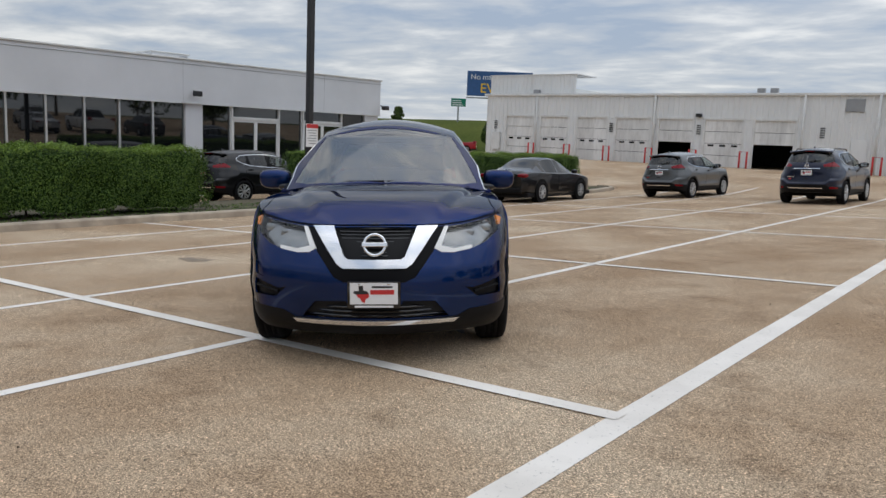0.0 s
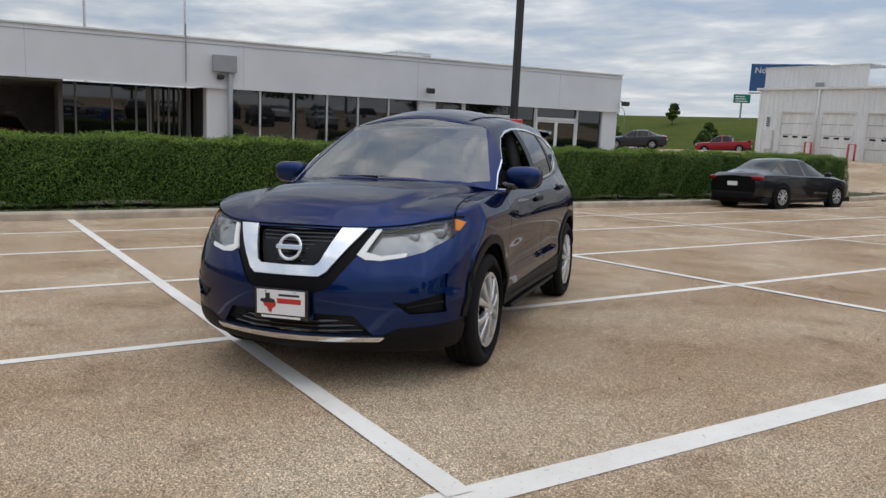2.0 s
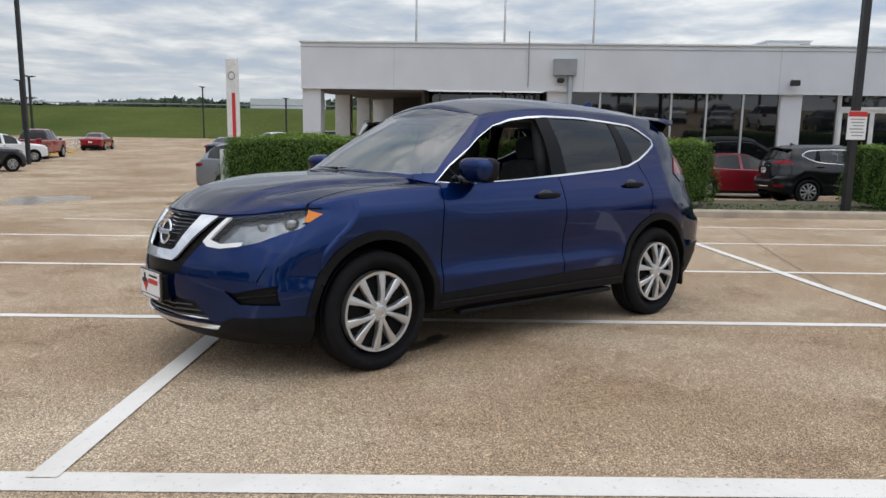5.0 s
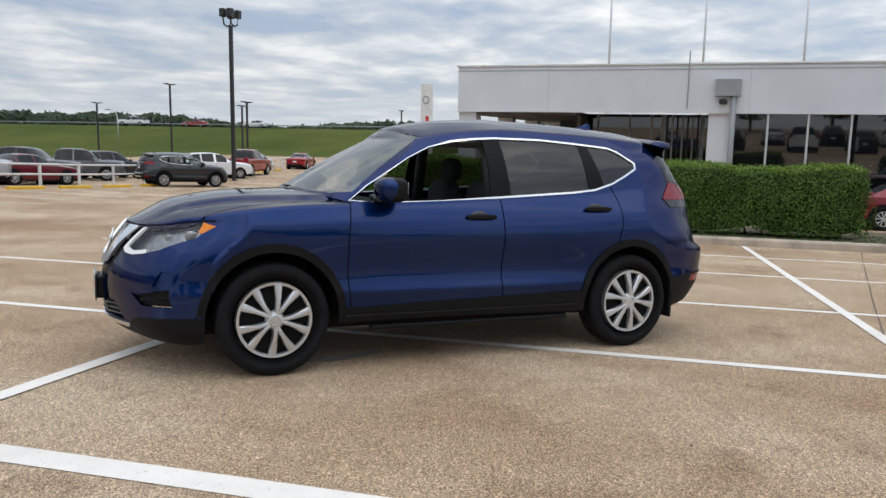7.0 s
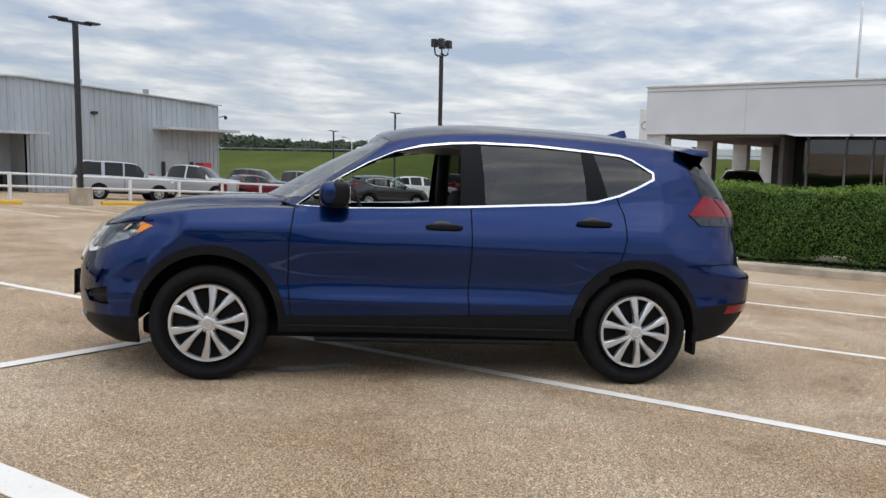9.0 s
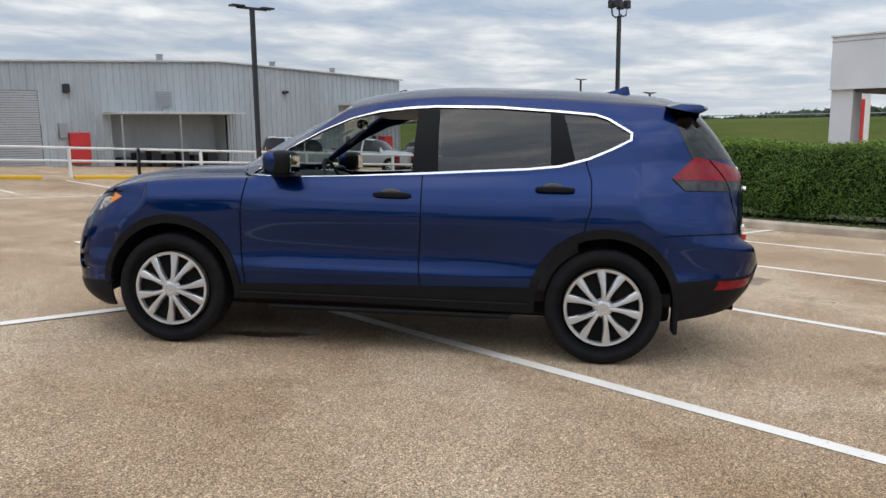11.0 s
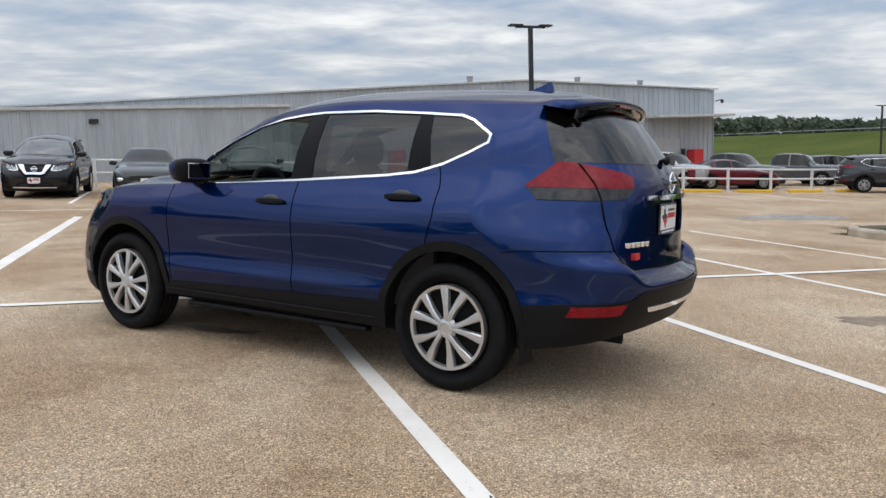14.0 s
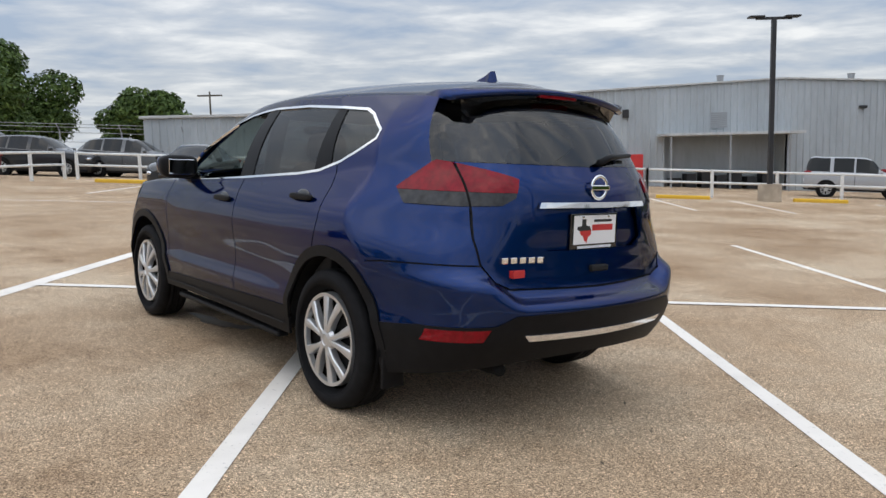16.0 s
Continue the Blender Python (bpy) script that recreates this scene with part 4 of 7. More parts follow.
def blue_car(m):
    car = thing("suv", "deep blue metallic compact SUV parked across the painted lines", "car", m)
    bm = body_shell()
    for name, poly, axes, test, mat, push, both in CUTS:
        knife(bm, poly, axes, test)
    knife(bm, OPENING, "yz", SIDE_OK)
    knife(bm, TAIL_REAR, "xz", lambda c: c.y < -1.6)
    knife(bm, [(-1.881, 1.20), (-1.734, 1.55), (-2.6, 1.55), (-2.6, 1.20)], "yz", lambda c: c.y < -1.6 and c.z > 1.15)
    for pl, ax, ts in (([(-1.70, 0.80), (-2.5, 0.81), (-2.5, 0.70), (-1.70, 0.69)], "yz", lambda c: c.y < -1.65 and c.z < 1), ([(0.62, 0.93), (0.62, 0.90), (0.0, 0.93)], "xz", FRONT_OK), ([(-0.01, 1.12), (1, 1.12), (1, 1.2), (-0.01, 1.2)], "xz", lambda c: c.y < -1.7), ([(0.745, 0.95), (0.755, 0.95), (0.735, 0.78), (0.73, 0.78)], "xz", FRONT_OK)):
        knife(bm, pl, ax, ts)
    bm.normal_update()
    groups = {}
    for f in bm.faces:
        groups.setdefault(region_of(f.calc_center_median()), []).append(f)
    labels = {"windscreen": "clear windscreen that mirrors the clouds", "window_trim": "bright chrome window surround", "grille_trim": "chrome V-shaped grille surround", "sill_cladding": "black plastic sill", "arch_moulding": "black plastic wheel-arch edge"}
    made = {}
    merged = {}
    for key, faces in groups.items():
        if isinstance(key, str):
            merged[(key, M_BLUE, 0.0, key in BOTH)] = merged.get((key, M_BLUE, 0.0, key in BOTH), []) + faces
        else:
            name, poly, axes, test, mat, push, both = CUTS[key]
            if mat is None:
                continue
            if mat == "OPENING":
                mat = M_GLASS if name == "front_window" else M_TINT
            if mat == "LAMP":
                mat = M_AMBER if name == "turn_signal" else M_DRL
            if mat == "TAIL":
                up = [f for f in faces if f.calc_center_median().z > 1.12]
                low = [f for f in faces if f.calc_center_median().z <= 1.12]
                merged[("tail_lamp", M_REDLENS, 0.008, False)] = up
                merged[("tail_lamp_base", M_LAMPDARK, 0.006, False)] = low
                continue
            if name in ("arch_moulding", "door_gap"):
                name, both = (name, key), both
            merged[(name, mat, push, both)] = faces
    apart = {}
    for key, faces in merged.items():
        left = set(faces)
        while left:
            seed_face = left.pop()
            island_faces, todo = [seed_face], [seed_face]
            while todo:
                for e in todo.pop().edges:
                    for g in e.link_faces:
                        if g in left:
                            left.discard(g)
                            island_faces.append(g)
                            todo.append(g)
            if sum(f.calc_area() for f in island_faces) > 2e-4:
                apart[len(apart)] = (key[0] if isinstance(key[0], str) else key[0][0], *key[1:], island_faces)
    for plain_name, mat, push, both, faces in apart.values():
        both = both and min(v.co.x for f in faces for v in f.verts) < 0.004
        depth = 0.014 if mat not in (M_GAP, M_GLASS, M_TINT, M_LENS, M_WINDSCREEN) else 0.0
        if plain_name in ("grille_surround", "plate_recess", "fog_recess"):
            depth = 0.0
        for side in ((0,) if both else (-1, 1)):
            if plain_name == "front_window" and side == -1:
                continue  # the driver's window is wound down
            ob = part(plain_name, panel_mesh(plain_name, faces, push, mat, side, depth), None, car, labels.get(plain_name, ""))
            made.setdefault(plain_name, []).append(ob)
            if plain_name == "headlamp_lens":
                part("lamp_reflector", panel_mesh("lamp_reflector", faces, -0.05, M_HOUSING, side, 0.0), None, ob, "silver reflector behind the lens")
    bm.free()
    # lamps behind the clear front lenses
    for s, ob in zip((-1, 1), made["headlamp_lens"]):
        ob["label"] = "clear headlamp lens"
        part("lamp_bowl", blob((s * 0.57, 1.915, 0.830), (0.075, 0.045, 0.045), 3.2), M_HOUSING, ob)
        part("lamp_bowl", blob((s * 0.70, 1.815, 0.862), (0.060, 0.045, 0.040), 3.0), M_HOUSING, ob)
    # wheels
    tyre, cover_me, rim = wheel_parts()
    for sx, y in ((-1, 1.353), (-1, -1.353), (1, 1.353), (1, -1.353)):
        w = part("wheel", tyre, None, car, "black tyre with a silver ten-spoke wheel cover")
        w.matrix_local = Matrix.Translation((sx * 0.795, y, 0.352)) @ Matrix.Rotation(0 if sx < 0 else math.pi, 4, "Z") @ Matrix.Rotation(0.3 + y, 4, "X")
        part("wheel_cover", cover_me, None, w, "silver plastic wheel cover")
        part("steel_wheel", rim, None, w)
    # dark liners round the wheels, the underbody, the cabin
    for y in (1.353, -1.353):
        for s in (-1, 1):
            b = bmesh.new()
            rows = []
            for k in range(25):
                a = math.pi * k / 24
                rows.append([b.verts.new((s * xx, y + 0.425 * math.cos(a), 0.352 + 0.432 * math.sin(a))) for xx in (0.875, 0.55)])
            for p, q in zip(rows, rows[1:]):
                b.faces.new((p[0], p[1], q[1], q[0]))
            b.faces.new([r[1] for r in rows])
            part("wheel_liner", b, M_UNDER, car)
    for s in (-1, 1):
        part("sill_step", box((s * 0.85 - 0.035, -0.80, 0.250), (s * 0.85 + 0.035, 0.72, 0.282), 0.012), M_CLAD, car, "thin black step under the sill")
        part("sill_seam", box((s * 0.901 - 0.004, -0.90, 0.352), (s * 0.901 + 0.004, 0.90, 0.358)), M_GAP, car)
    part("underbody", box((-0.70, -1.78, 0.24), (0.70, 1.78, 0.36), 0.03), M_UNDER, car)
    cabin = part("cabin_floor", box((-0.72, -1.9, 0.34), (0.72, 0.9, 0.42)), M_DARKIN, car)
    part("dashboard", blob((0, 0.72, 0.97), (0.70, 0.24, 0.13), 4.0), M_DARKIN, car)
    part("dash_shelf", box((-0.68, 0.72, 1.03), (0.68, 1.02, 1.075), 0.01), M_DARKIN, car)
    for s in (-0.36, 0.36):
        seat = part("front_seat", blob((s, -0.05, 0.62), (0.24, 0.27, 0.10), 4.0), M_SEAT, car, "charcoal cloth front seat")
        part("seat_back", blob((s, -0.36, 0.92), (0.23, 0.09, 0.31), 3.6), M_SEAT, seat)
        part("headrest", blob((s, -0.42, 1.31), (0.125, 0.06, 0.095), 3.2), M_SEAT, seat)
    back_seat = part("rear_seat", blob((0, -1.02, 0.64), (0.62, 0.26, 0.10), 5.0), M_SEAT, car, "charcoal cloth rear bench")
    part("seat_back", blob((0, -1.33, 0.93), (0.62, 0.09, 0.30), 5.0), M_SEAT, back_seat)
    for s in (-0.4, 0.4):
        part("headrest", blob((s, -1.38, 1.26), (0.12, 0.055, 0.08), 3.0), M_SEAT, back_seat)
    sw = ring_mesh(0.185, 0.017)
    wheel_ob = part("steering_wheel", sw, M_SEAT, car, "black steering wheel", True)
    wheel_ob.matrix_local = pose(-0.36, 0.42, 1.01, -22, 0, 0)
    part("wheel_hub", box((-0.165, -0.012, -0.03), (0.165, 0.012, 0.03), 0.01), M_SEAT, wheel_ob)
    for s in (-1, 1):
        part("door_lining", box((s * 0.74, -1.2, 0.42) if s > 0 else (-0.79, -1.2, 0.42), (s * 0.74 + 0.05, 0.86, 1.05) if s > 0 else (-0.74, 0.86, 1.05), 0.01), M_DARKIN, car)
        part("grab_pillar", tube([(s * 0.68, -0.25, 1.05), (s * 0.585, -0.25, 1.50)], 0.05, 8), M_DARKIN, car, "", True)
    part("headliner", box((-0.50, -1.75, 1.50), (0.50, 0.22, 1.53), 0.01), M_GREYBOX, car)
    part("rear_view_mirror", blob((0, 0.32, 1.44), (0.12, 0.025, 0.035), 3.0), M_GLOSSBLACK, car)
    # mirrors
    for s in (-1, 1):
        mir = part("door_mirror", blob((s * 0.925, 0.635, 1.165), (0.125, 0.085, 0.078), 3.0, taper=0.06), M_BLUE, car, "blue door mirror", True)
        part("mirror_shell", blob((s * 0.923, 0.605, 1.163), (0.127, 0.068, 0.080), 3.4, taper=0.05), M_CLAD, mir, "black rear shell", True)
        part("mirror_glass", box((s * 0.922 - 0.088, 0.5325, 1.112), (s * 0.922 + 0.088, 0.541, 1.214), 0.004), M_MIRROR, mir, "mirror glass")
        part("mirror_foot", blob((s * 0.82, 0.67, 1.105), (0.075, 0.05, 0.03), 2.8), M_GLOSSBLACK, mir, "", True)
    # handles
    for s in (-1, 1):
        for y0, z0, handle_x in ((-0.06, 0.985, 0.873), (-1.04, 1.045, 0.856)):
            # the recess is body-coloured; its dark reflection is put in as a black oval
            cup = part("handle_cup", blob((s * handle_x, y0 + 0.01, z0), (0.012, 0.072, 0.043), 2.2), M_GLOSSBLACK, car, "black oval for the blue recess and its dark reflection", True)
            part("handle", blob((s * (handle_x + 0.022), y0, z0 + 0.004), (0.013, 0.118, 0.018), 3.4), M_CLAD, cup, "black door handle", True)
    # nose: slats, badge, plate
    for k in range(9):
        z = 0.715 + k * 0.021
        half = 0.165 + (z - 0.70) * 0.38
        part("grille_slat", tube([(-half, 2.232 - (z - 0.7) * 0.55 - 0.02, z), (0, 2.252 - (z - 0.7) * 0.55, z), (half, 2.232 - (z - 0.7) * 0.55 - 0.02, z)], 0.006, 6), M_GLOSSBLACK, car)
    for k in range(3):
        z = 0.345 + k * 0.027
        part("intake_slat", tube([(-0.44 + k * 0.02, 2.17, z), (-0.2, 2.275, z), (0, 2.29, z), (0.2, 2.275, z), (0.44 - k * 0.02, 2.17, z)], 0.006, 6), M_GLOSSBLACK, car)
    for s in (-1, 1):
        part("fog_slat", tube([(s * 0.635, 2.100, 0.472), (s * 0.80, 1.955, 0.497)], 0.010, 6), M_CLAD, car)
    front_badge = part("front_badge", ring_mesh(0.066, 0.010), M_CHROME, car, "round chrome badge", True)
    front_badge.matrix_local = pose(0, 2.245, 0.788, 14, 0, 0)
    part("badge_bar", box((-0.080, -0.004, -0.014), (0.080, 0.014, 0.014), 0.004), M_CHROME, front_badge)
    dealer_plate(car, 2.345, 0.487, 1)
    part("plate_bracket", box((-0.15, 2.25, 0.41), (0.15, 2.334, 0.55), 0.01), M_CLAD, car)
    # tail: spoiler, badge, plate, wiper, fin, exhaust
    sp = bmesh.new()
    rows = []
    for k in range(17):
        x = -0.60 + 1.2 * k / 16
        q = abs(x) / 0.60
        y1 = -2.02 + 0.10 * q**3
        z0 = 1.622 - 0.050 * q**2
        rows.append([sp.verts.new(p) for p in ((x, -1.72, z0 - 0.012), (x, -1.80, z0 + 0.006), (x, -1.92, z0 + 0.002), (x, y1, z0 - 0.018), (x, y1 - 0.008, z0 - 0.032), (x, y1 + 0.015, z0 - 0.045))])
    for p, q in zip(rows, rows[1:]):
        for j in range(5):
            sp.faces.new((p[j], p[j + 1], q[j + 1], q[j]))
    for r in (rows[0], rows[-1]):
        sp.faces.new(r)
    bmesh.ops.recalc_face_normals(sp, faces=sp.faces)
    spoiler = part("spoiler", sp, M_BLUE, car, "blue roof spoiler", True)
    under = bmesh.new()
    rows = []
    for k in range(13):
        x = -0.545 + 1.09 * k / 12
        q = abs(x) / 0.6
        rows.append([under.verts.new(p) for p in ((x, -1.995 + 0.10 * q**3, 1.576 - 0.048 * q**2), (x * 0.97, -1.90, 1.522 - 0.05 * q**3), (x * 0.95, -1.935, 1.478 - 0.03 * q**3))])
    for p, q in zip(rows, rows[1:]):
        for j in range(2):
            under.faces.new((p[j], p[j + 1], q[j + 1], q[j]))
    part("spoiler_underside", under, M_GLOSSBLACK, spoiler, "black underside")
    part("brake_lamp", box((-0.13, -2.012, 1.566), (0.13, -1.985, 1.585), 0.004), M_REDLENS, spoiler, "red high brake lamp")
    badge = part("rear_badge", ring_mesh(0.052, 0.009), M_CHROME, car, "round chrome badge", True)
    badge.location = (0.0, -2.292, 1.150)
    part("badge_bar", box((-0.062, -0.012, -0.012), (0.062, 0.004, 0.012), 0.004), M_CHROME, badge)
    dealer_plate(car, -2.277, 0.945, -1)
    for k in range(5):
        part("model_badge", box((-0.545 + k * 0.044, -2.232 - k * 0.0105, 0.815), (-0.509 + k * 0.044, -2.205 - k * 0.0105, 0.843), 0.003), M_CHROME, car, "bright plain badge bar")
    part("sticker", box((-0.50, -2.257, 0.752), (-0.43, -2.225, 0.786), 0.002), M_RED, car, "small red sticker")
    part("tailgate_pull", box((-0.06, -2.325, 0.762), (0.06, -2.29, 0.792), 0.008), M_GAP, car)
    part("rear_wiper", tube([(0.06, -2.235, 1.262), (0.16, -2.215, 1.292), (0.36, -2.175, 1.305)], 0.019, 8, 0.010), M_CLAD, car, "black rear wiper", True)
    fin = bmesh.new()
    ring_a = [fin.verts.new(p) for p in ((0.0, -1.32, 1.668), (0.022, -1.50, 1.655), (0.018, -1.56, 1.652), (-0.018, -1.56, 1.652), (-0.022, -1.50, 1.655))]
    ring_b = [fin.verts.new(p) for p in ((0.0, -1.47, 1.715), (0.006, -1.515, 1.735), (0.005, -1.54, 1.735), (-0.005, -1.54, 1.735), (-0.006, -1.515, 1.735))]
    for k in range(5):
        fin.faces.new((ring_a[k], ring_a[(k + 1) % 5], ring_b[(k + 1) % 5], ring_b[k]))
    fin.faces.new(ring_b)
    part("roof_fin", fin, M_BLUE, car, "blue roof antenna fin")
    part("exhaust_tip", tube([(-0.50, -1.95, 0.33), (-0.50, -2.20, 0.33)], 0.028, 12), M_UNDER, car, "", True)
    for s in (-1, 1):
        part("mud_flap", box((s * 0.80 - 0.06, -1.80, 0.20), (s * 0.80 + 0.06, -1.775, 0.36), 0.006), M_CLAD, car)
    # front wipers and the tag on the dashboard
    for a, b in (((-0.66, 0.93, 1.105), (-0.02, 1.06, 1.155)), ((0.0, 1.07, 1.155), (0.55, 0.97, 1.125))):
        part("front_wiper", tube([a, ((a[0] + b[0]) / 2, (a[1] + b[1]) / 2 + 0.015, (a[2] + b[2]) / 2 + 0.012), b], 0.010, 6), M_CLAD, car, "black wiper")
    part("dash_tag", box((-0.52, 0.86, 1.078), (-0.40, 0.90, 1.082)), M_PLATE, car, "white tag on the dashboard")
    return car


CAR = LOT @ Matrix.Rotation(radians(39.4), 4, "Z") @ Matrix.Translation((0.022, 0, 0))
suv = blue_car(CAR)


def repainted(mat, m, words):
    """The same kind of car in another paint, at another place."""
    twin = copy_thing(suv, m)
    tagged(twin, words, "car", "parked cars on the lot")
    for ob in twin.children_recursive:
        if ob.data and M_BLUE.name in [k.name for k in ob.data.materials]:
            ob.data = ob.data.copy()
            ob.data.materials[0] = mat
    return twin


# ---- showroom ----
def siding(x0, x1, z0, z1, y, out=-1, pitch=0.32, deep=0.05, top=None):
    """Ribbed metal wall along x at y; out is the side that its ribs look to. top(x) gives a sloping upper edge."""
    bm = bmesh.new()
    n = max(1, int((x1 - x0) / pitch))
    pts = []
    for k in range(n):
        a = x0 + (x1 - x0) * k / n
        w = (x1 - x0) / n
        pts += [(a, 0), (a + w * 0.68, 0), (a + w * 0.76, deep), (a + w * 0.92, deep), (a + w * 0.99, 0)]
    pts.append((x1, 0))
    rows = [(bm.verts.new((x, y + out * d, z0)), bm.verts.new((x, y + out * d, top(x) if top else z1))) for x, d in pts]
    for p, q in zip(rows, rows[1:]):
        bm.faces.new((p[0], q[0], q[1], p[1]) if out < 0 else (p[0], p[1], q[1], q[0]))
    return bm


def pane_door(parent, y0, y1, x, z0, z1):
    """A pair of glazed aluminium door leaves in a wall along y."""
    mid = (y0 + y1) / 2
    for a, b in ((y0, mid), (mid, y1)):
        bm = bmesh.new()
        for lo, hi in (((x - 0.04, a, z0), (x + 0.02, a + 0.07, z1)), ((x - 0.04, b - 0.07, z0), (x + 0.02, b, z1)), ((x - 0.04, a + 0.07, z1 - 0.09), (x + 0.02, b - 0.07, z1)), ((x - 0.04, a + 0.07, z0), (x + 0.02, b - 0.07, z0 + 0.2))):
            add_box(bm, lo, hi)
        leaf = part("door_leaf", bm, M_WHITE, parent, "white aluminium door leaf")
        part("pane", box((x - 0.012, a + 0.07, z0 + 0.2), (x - 0.002, b - 0.07, z1 - 0.09)), M_WINDOW, leaf)
        part("pull", tube([(x - 0.08, mid + (0.12 if a >= mid else -0.12), z0 + 0.9), (x - 0.08, mid + (0.12 if a >= mid else -0.12), z0 + 1.3)], 0.015, 6), M_ALU, leaf)


SHOW = Matrix.Translation((22.1, 5.0, 1.58)) @ Matrix.Rotation(radians(-4.17), 4, "Z") @ Matrix.Scale(1.065, 4) @ Matrix.Translation((-19.4, -4.6, -1.5))


def showroom():
    X, G, H, F = 19.5, -1.15, 3.82, 2.31
    b = thing("showroom", "long grey flat-roofed showroom with dark tinted glazing", "building", SHOW, kind="structure")
    part("fascia", box((X - 0.12, -20.25, F), (X + 0.5, 4.55, H - 0.06), 0.01), M_STUCCO, b, "plain grey fascia panels")
    part("fascia", box((X + 0.5, 4.05, F), (38, 4.55, H - 0.06)), M_STUCCO, b)
    part("fascia", box((X + 0.5, -20.25, F), (38, -19.75, H - 0.06)), M_STUCCO, b)
    part("roof_cap", box((X - 0.17, -20.3, H - 0.06), (38.1, 4.6, H), 0.01), M_WHITE, b, "pale metal roof edge")
    part("drip_edge", box((X - 0.15, -20.27, F - 0.035), (X - 0.02, 4.57, F - 0.002)), M_WHITE, b, "pale drip edge under the fascia")
    part("cap_line", box((X - 0.135, -20.26, H - 0.20), (X - 0.1205, 4.56, H - 0.185)), M_GREYBOX, b)
    for k in (1, 3, 5, 7):
        part("panel_joint", box((X - 0.1225, 4.55 - k * 3.1 - 0.004, F + 0.02), (X - 0.119, 4.55 - k * 3.1 + 0.004, H - 0.07)), M_GREYBOX, b)
    part("soffit", box((X + 0.0, 0.5, F - 0.10), (37.5, 4.5, F - 0.004)), M_LANE, b, "canopy soffit with deep shade put into its colour")
    # added across the lane to widen the shaded side wall's dark area
    part("lane_wall", box((29.0, 0.62, G), (29.2, 2.7, F - 0.1)), M_LANE, b, "wall across part of the lane, canopy shade in its colour")
    part("lane_wall", box((34.0, 2.7, G), (34.2, 3.85, F - 0.1)), M_STUCCO, b, "grey wall at the end of the canopy lane")
    part("lane_slab", box((X + 0.3, 0.62, G), (37.5, 4.5, -0.42)), M_KERB, b, "raised concrete floor of the canopy lane")
    # columns along the front
    for y0, y1 in ((4.25, 4.88), (-4.36, -3.60), (-11.76, -11.08), (-20.22, -19.46)):
        part("column", box((X - 0.02, y0 - 0.33 if y1 > 4.6 else y0, G), (X + 0.6, min(y1, 4.54), F), 0.015), M_STUCCO, b, "grey clad column")
    for x in (24.5, 29.5, 34.5):
        part("canopy_column", box((x, 3.85, G), (x + 0.6, 4.45, F - 0.1), 0.015), M_WHITE, b, "pale canopy column")
    # glazing and mullions
    bays = [-4.36, -5.33, -6.46, -7.63, -8.76, -9.92, -11.08]
    for a, c in zip(bays, bays[1:]):
        part("window_pane", box((X + 0.10, c + 0.03, G + 0.3), (X + 0.12, a - 0.03, F)), M_WINDOW, b, "dark tinted window pane")
        part("mullion", box((X + 0.03, c - 0.03, G + 0.3), (X + 0.16, c + 0.03, F)), M_ALU, b, "pale mullion")
    for a, c in ((-11.76, -12.92), (-15.12, -16.16), (-18.27, -19.46)):
        part("window_pane", box((X + 0.10, c + 0.03, G + 0.3), (X + 0.12, a - 0.03, F)), M_WINDOW, b, "dark tinted window pane")
        part("mullion", box((X + 0.03, c - 0.03, G + 0.3), (X + 0.16, c + 0.03, F)), M_ALU, b, "pale mullion")
    for y0, y1 in ((-15.09, -12.95), (-18.24, -16.19)):
        part("transom_pane", box((X + 0.10, y0, 1.92), (X + 0.12, y1, F)), M_WINDOW, b)
        part("door_head", box((X + 0.0, y0, 1.82), (X + 0.16, y1, 1.92)), M_WHITE, b, "white door frame")
        for y in (y0, y1 - 0.06):
            part("door_jamb", box((X + 0.0, y, G), (X + 0.16, y + 0.06, F)), M_WHITE, b)
        pane_door(b, y0 + 0.06, y1 - 0.06, X + 0.08, G + 0.02, 1.82)
    part("plinth", box((X + 0.05, -19.46, G), (X + 0.35, -4.36, G + 0.3)), M_STUCCO, b)
    # recessed entrance beside the canopy: glass on two sides with blinds behind
    part("window_pane", box((22.0, -3.6, G), (22.03, 0.5, F)), M_WINDOW, b, "dark recessed glazing")
    for y in (-3.4, -2.2, -1.75, -1.0, 0.1):
        part("mullion", box((21.93, y - 0.03, G), (22.0, y + 0.03, F)), M_GREYBOX, b)
    for k in range(9):
        part("blind_strip", box((21.90, -3.5 + k * 0.17, G + 0.3), (21.96, -3.44 + k * 0.17, F - 0.05)), M_DARKIN if k % 2 else M_GREYBOX, b)
    part("entrance_side", box((X + 0.6, -3.75, G), (22.0, -3.6, F)), M_DARKIN, b)
    part("canopy_wall", box((X + 0.9, 0.5, G), (37.5, 0.62, F)), M_LANE, b, "brown wall beside the lane, canopy shade in its colour")
    part("side_wall", box((X + 0.5, -20.22, G), (38, -20.0, F)), M_STUCCO, b)
    part("back_wall", box((37.6, -20.0, G), (38, 0.5, F)), M_STUCCO, b)
    part("inner_wall", box((X + 0.3, -19.9, G), (X + 0.4, -3.75, F)), M_DARKIN, b)
    # things on the building
    hv = thing("roof_unit", "pale rooftop air-conditioning unit with louvred end", "air conditioner", SHOW @ Matrix.Translation((24, -12.5, H)))
    part("casing", box((-0.9, -0.76, 0), (0.9, 0.76, 0.46), 0.02), M_STUCCO, hv)
    for k in range(5):
        part("louvre", box((-0.93, -0.7 + k * 0.07, 0.10), (-0.9, -0.66 + k * 0.07, 0.38)), M_GREYBOX, hv)
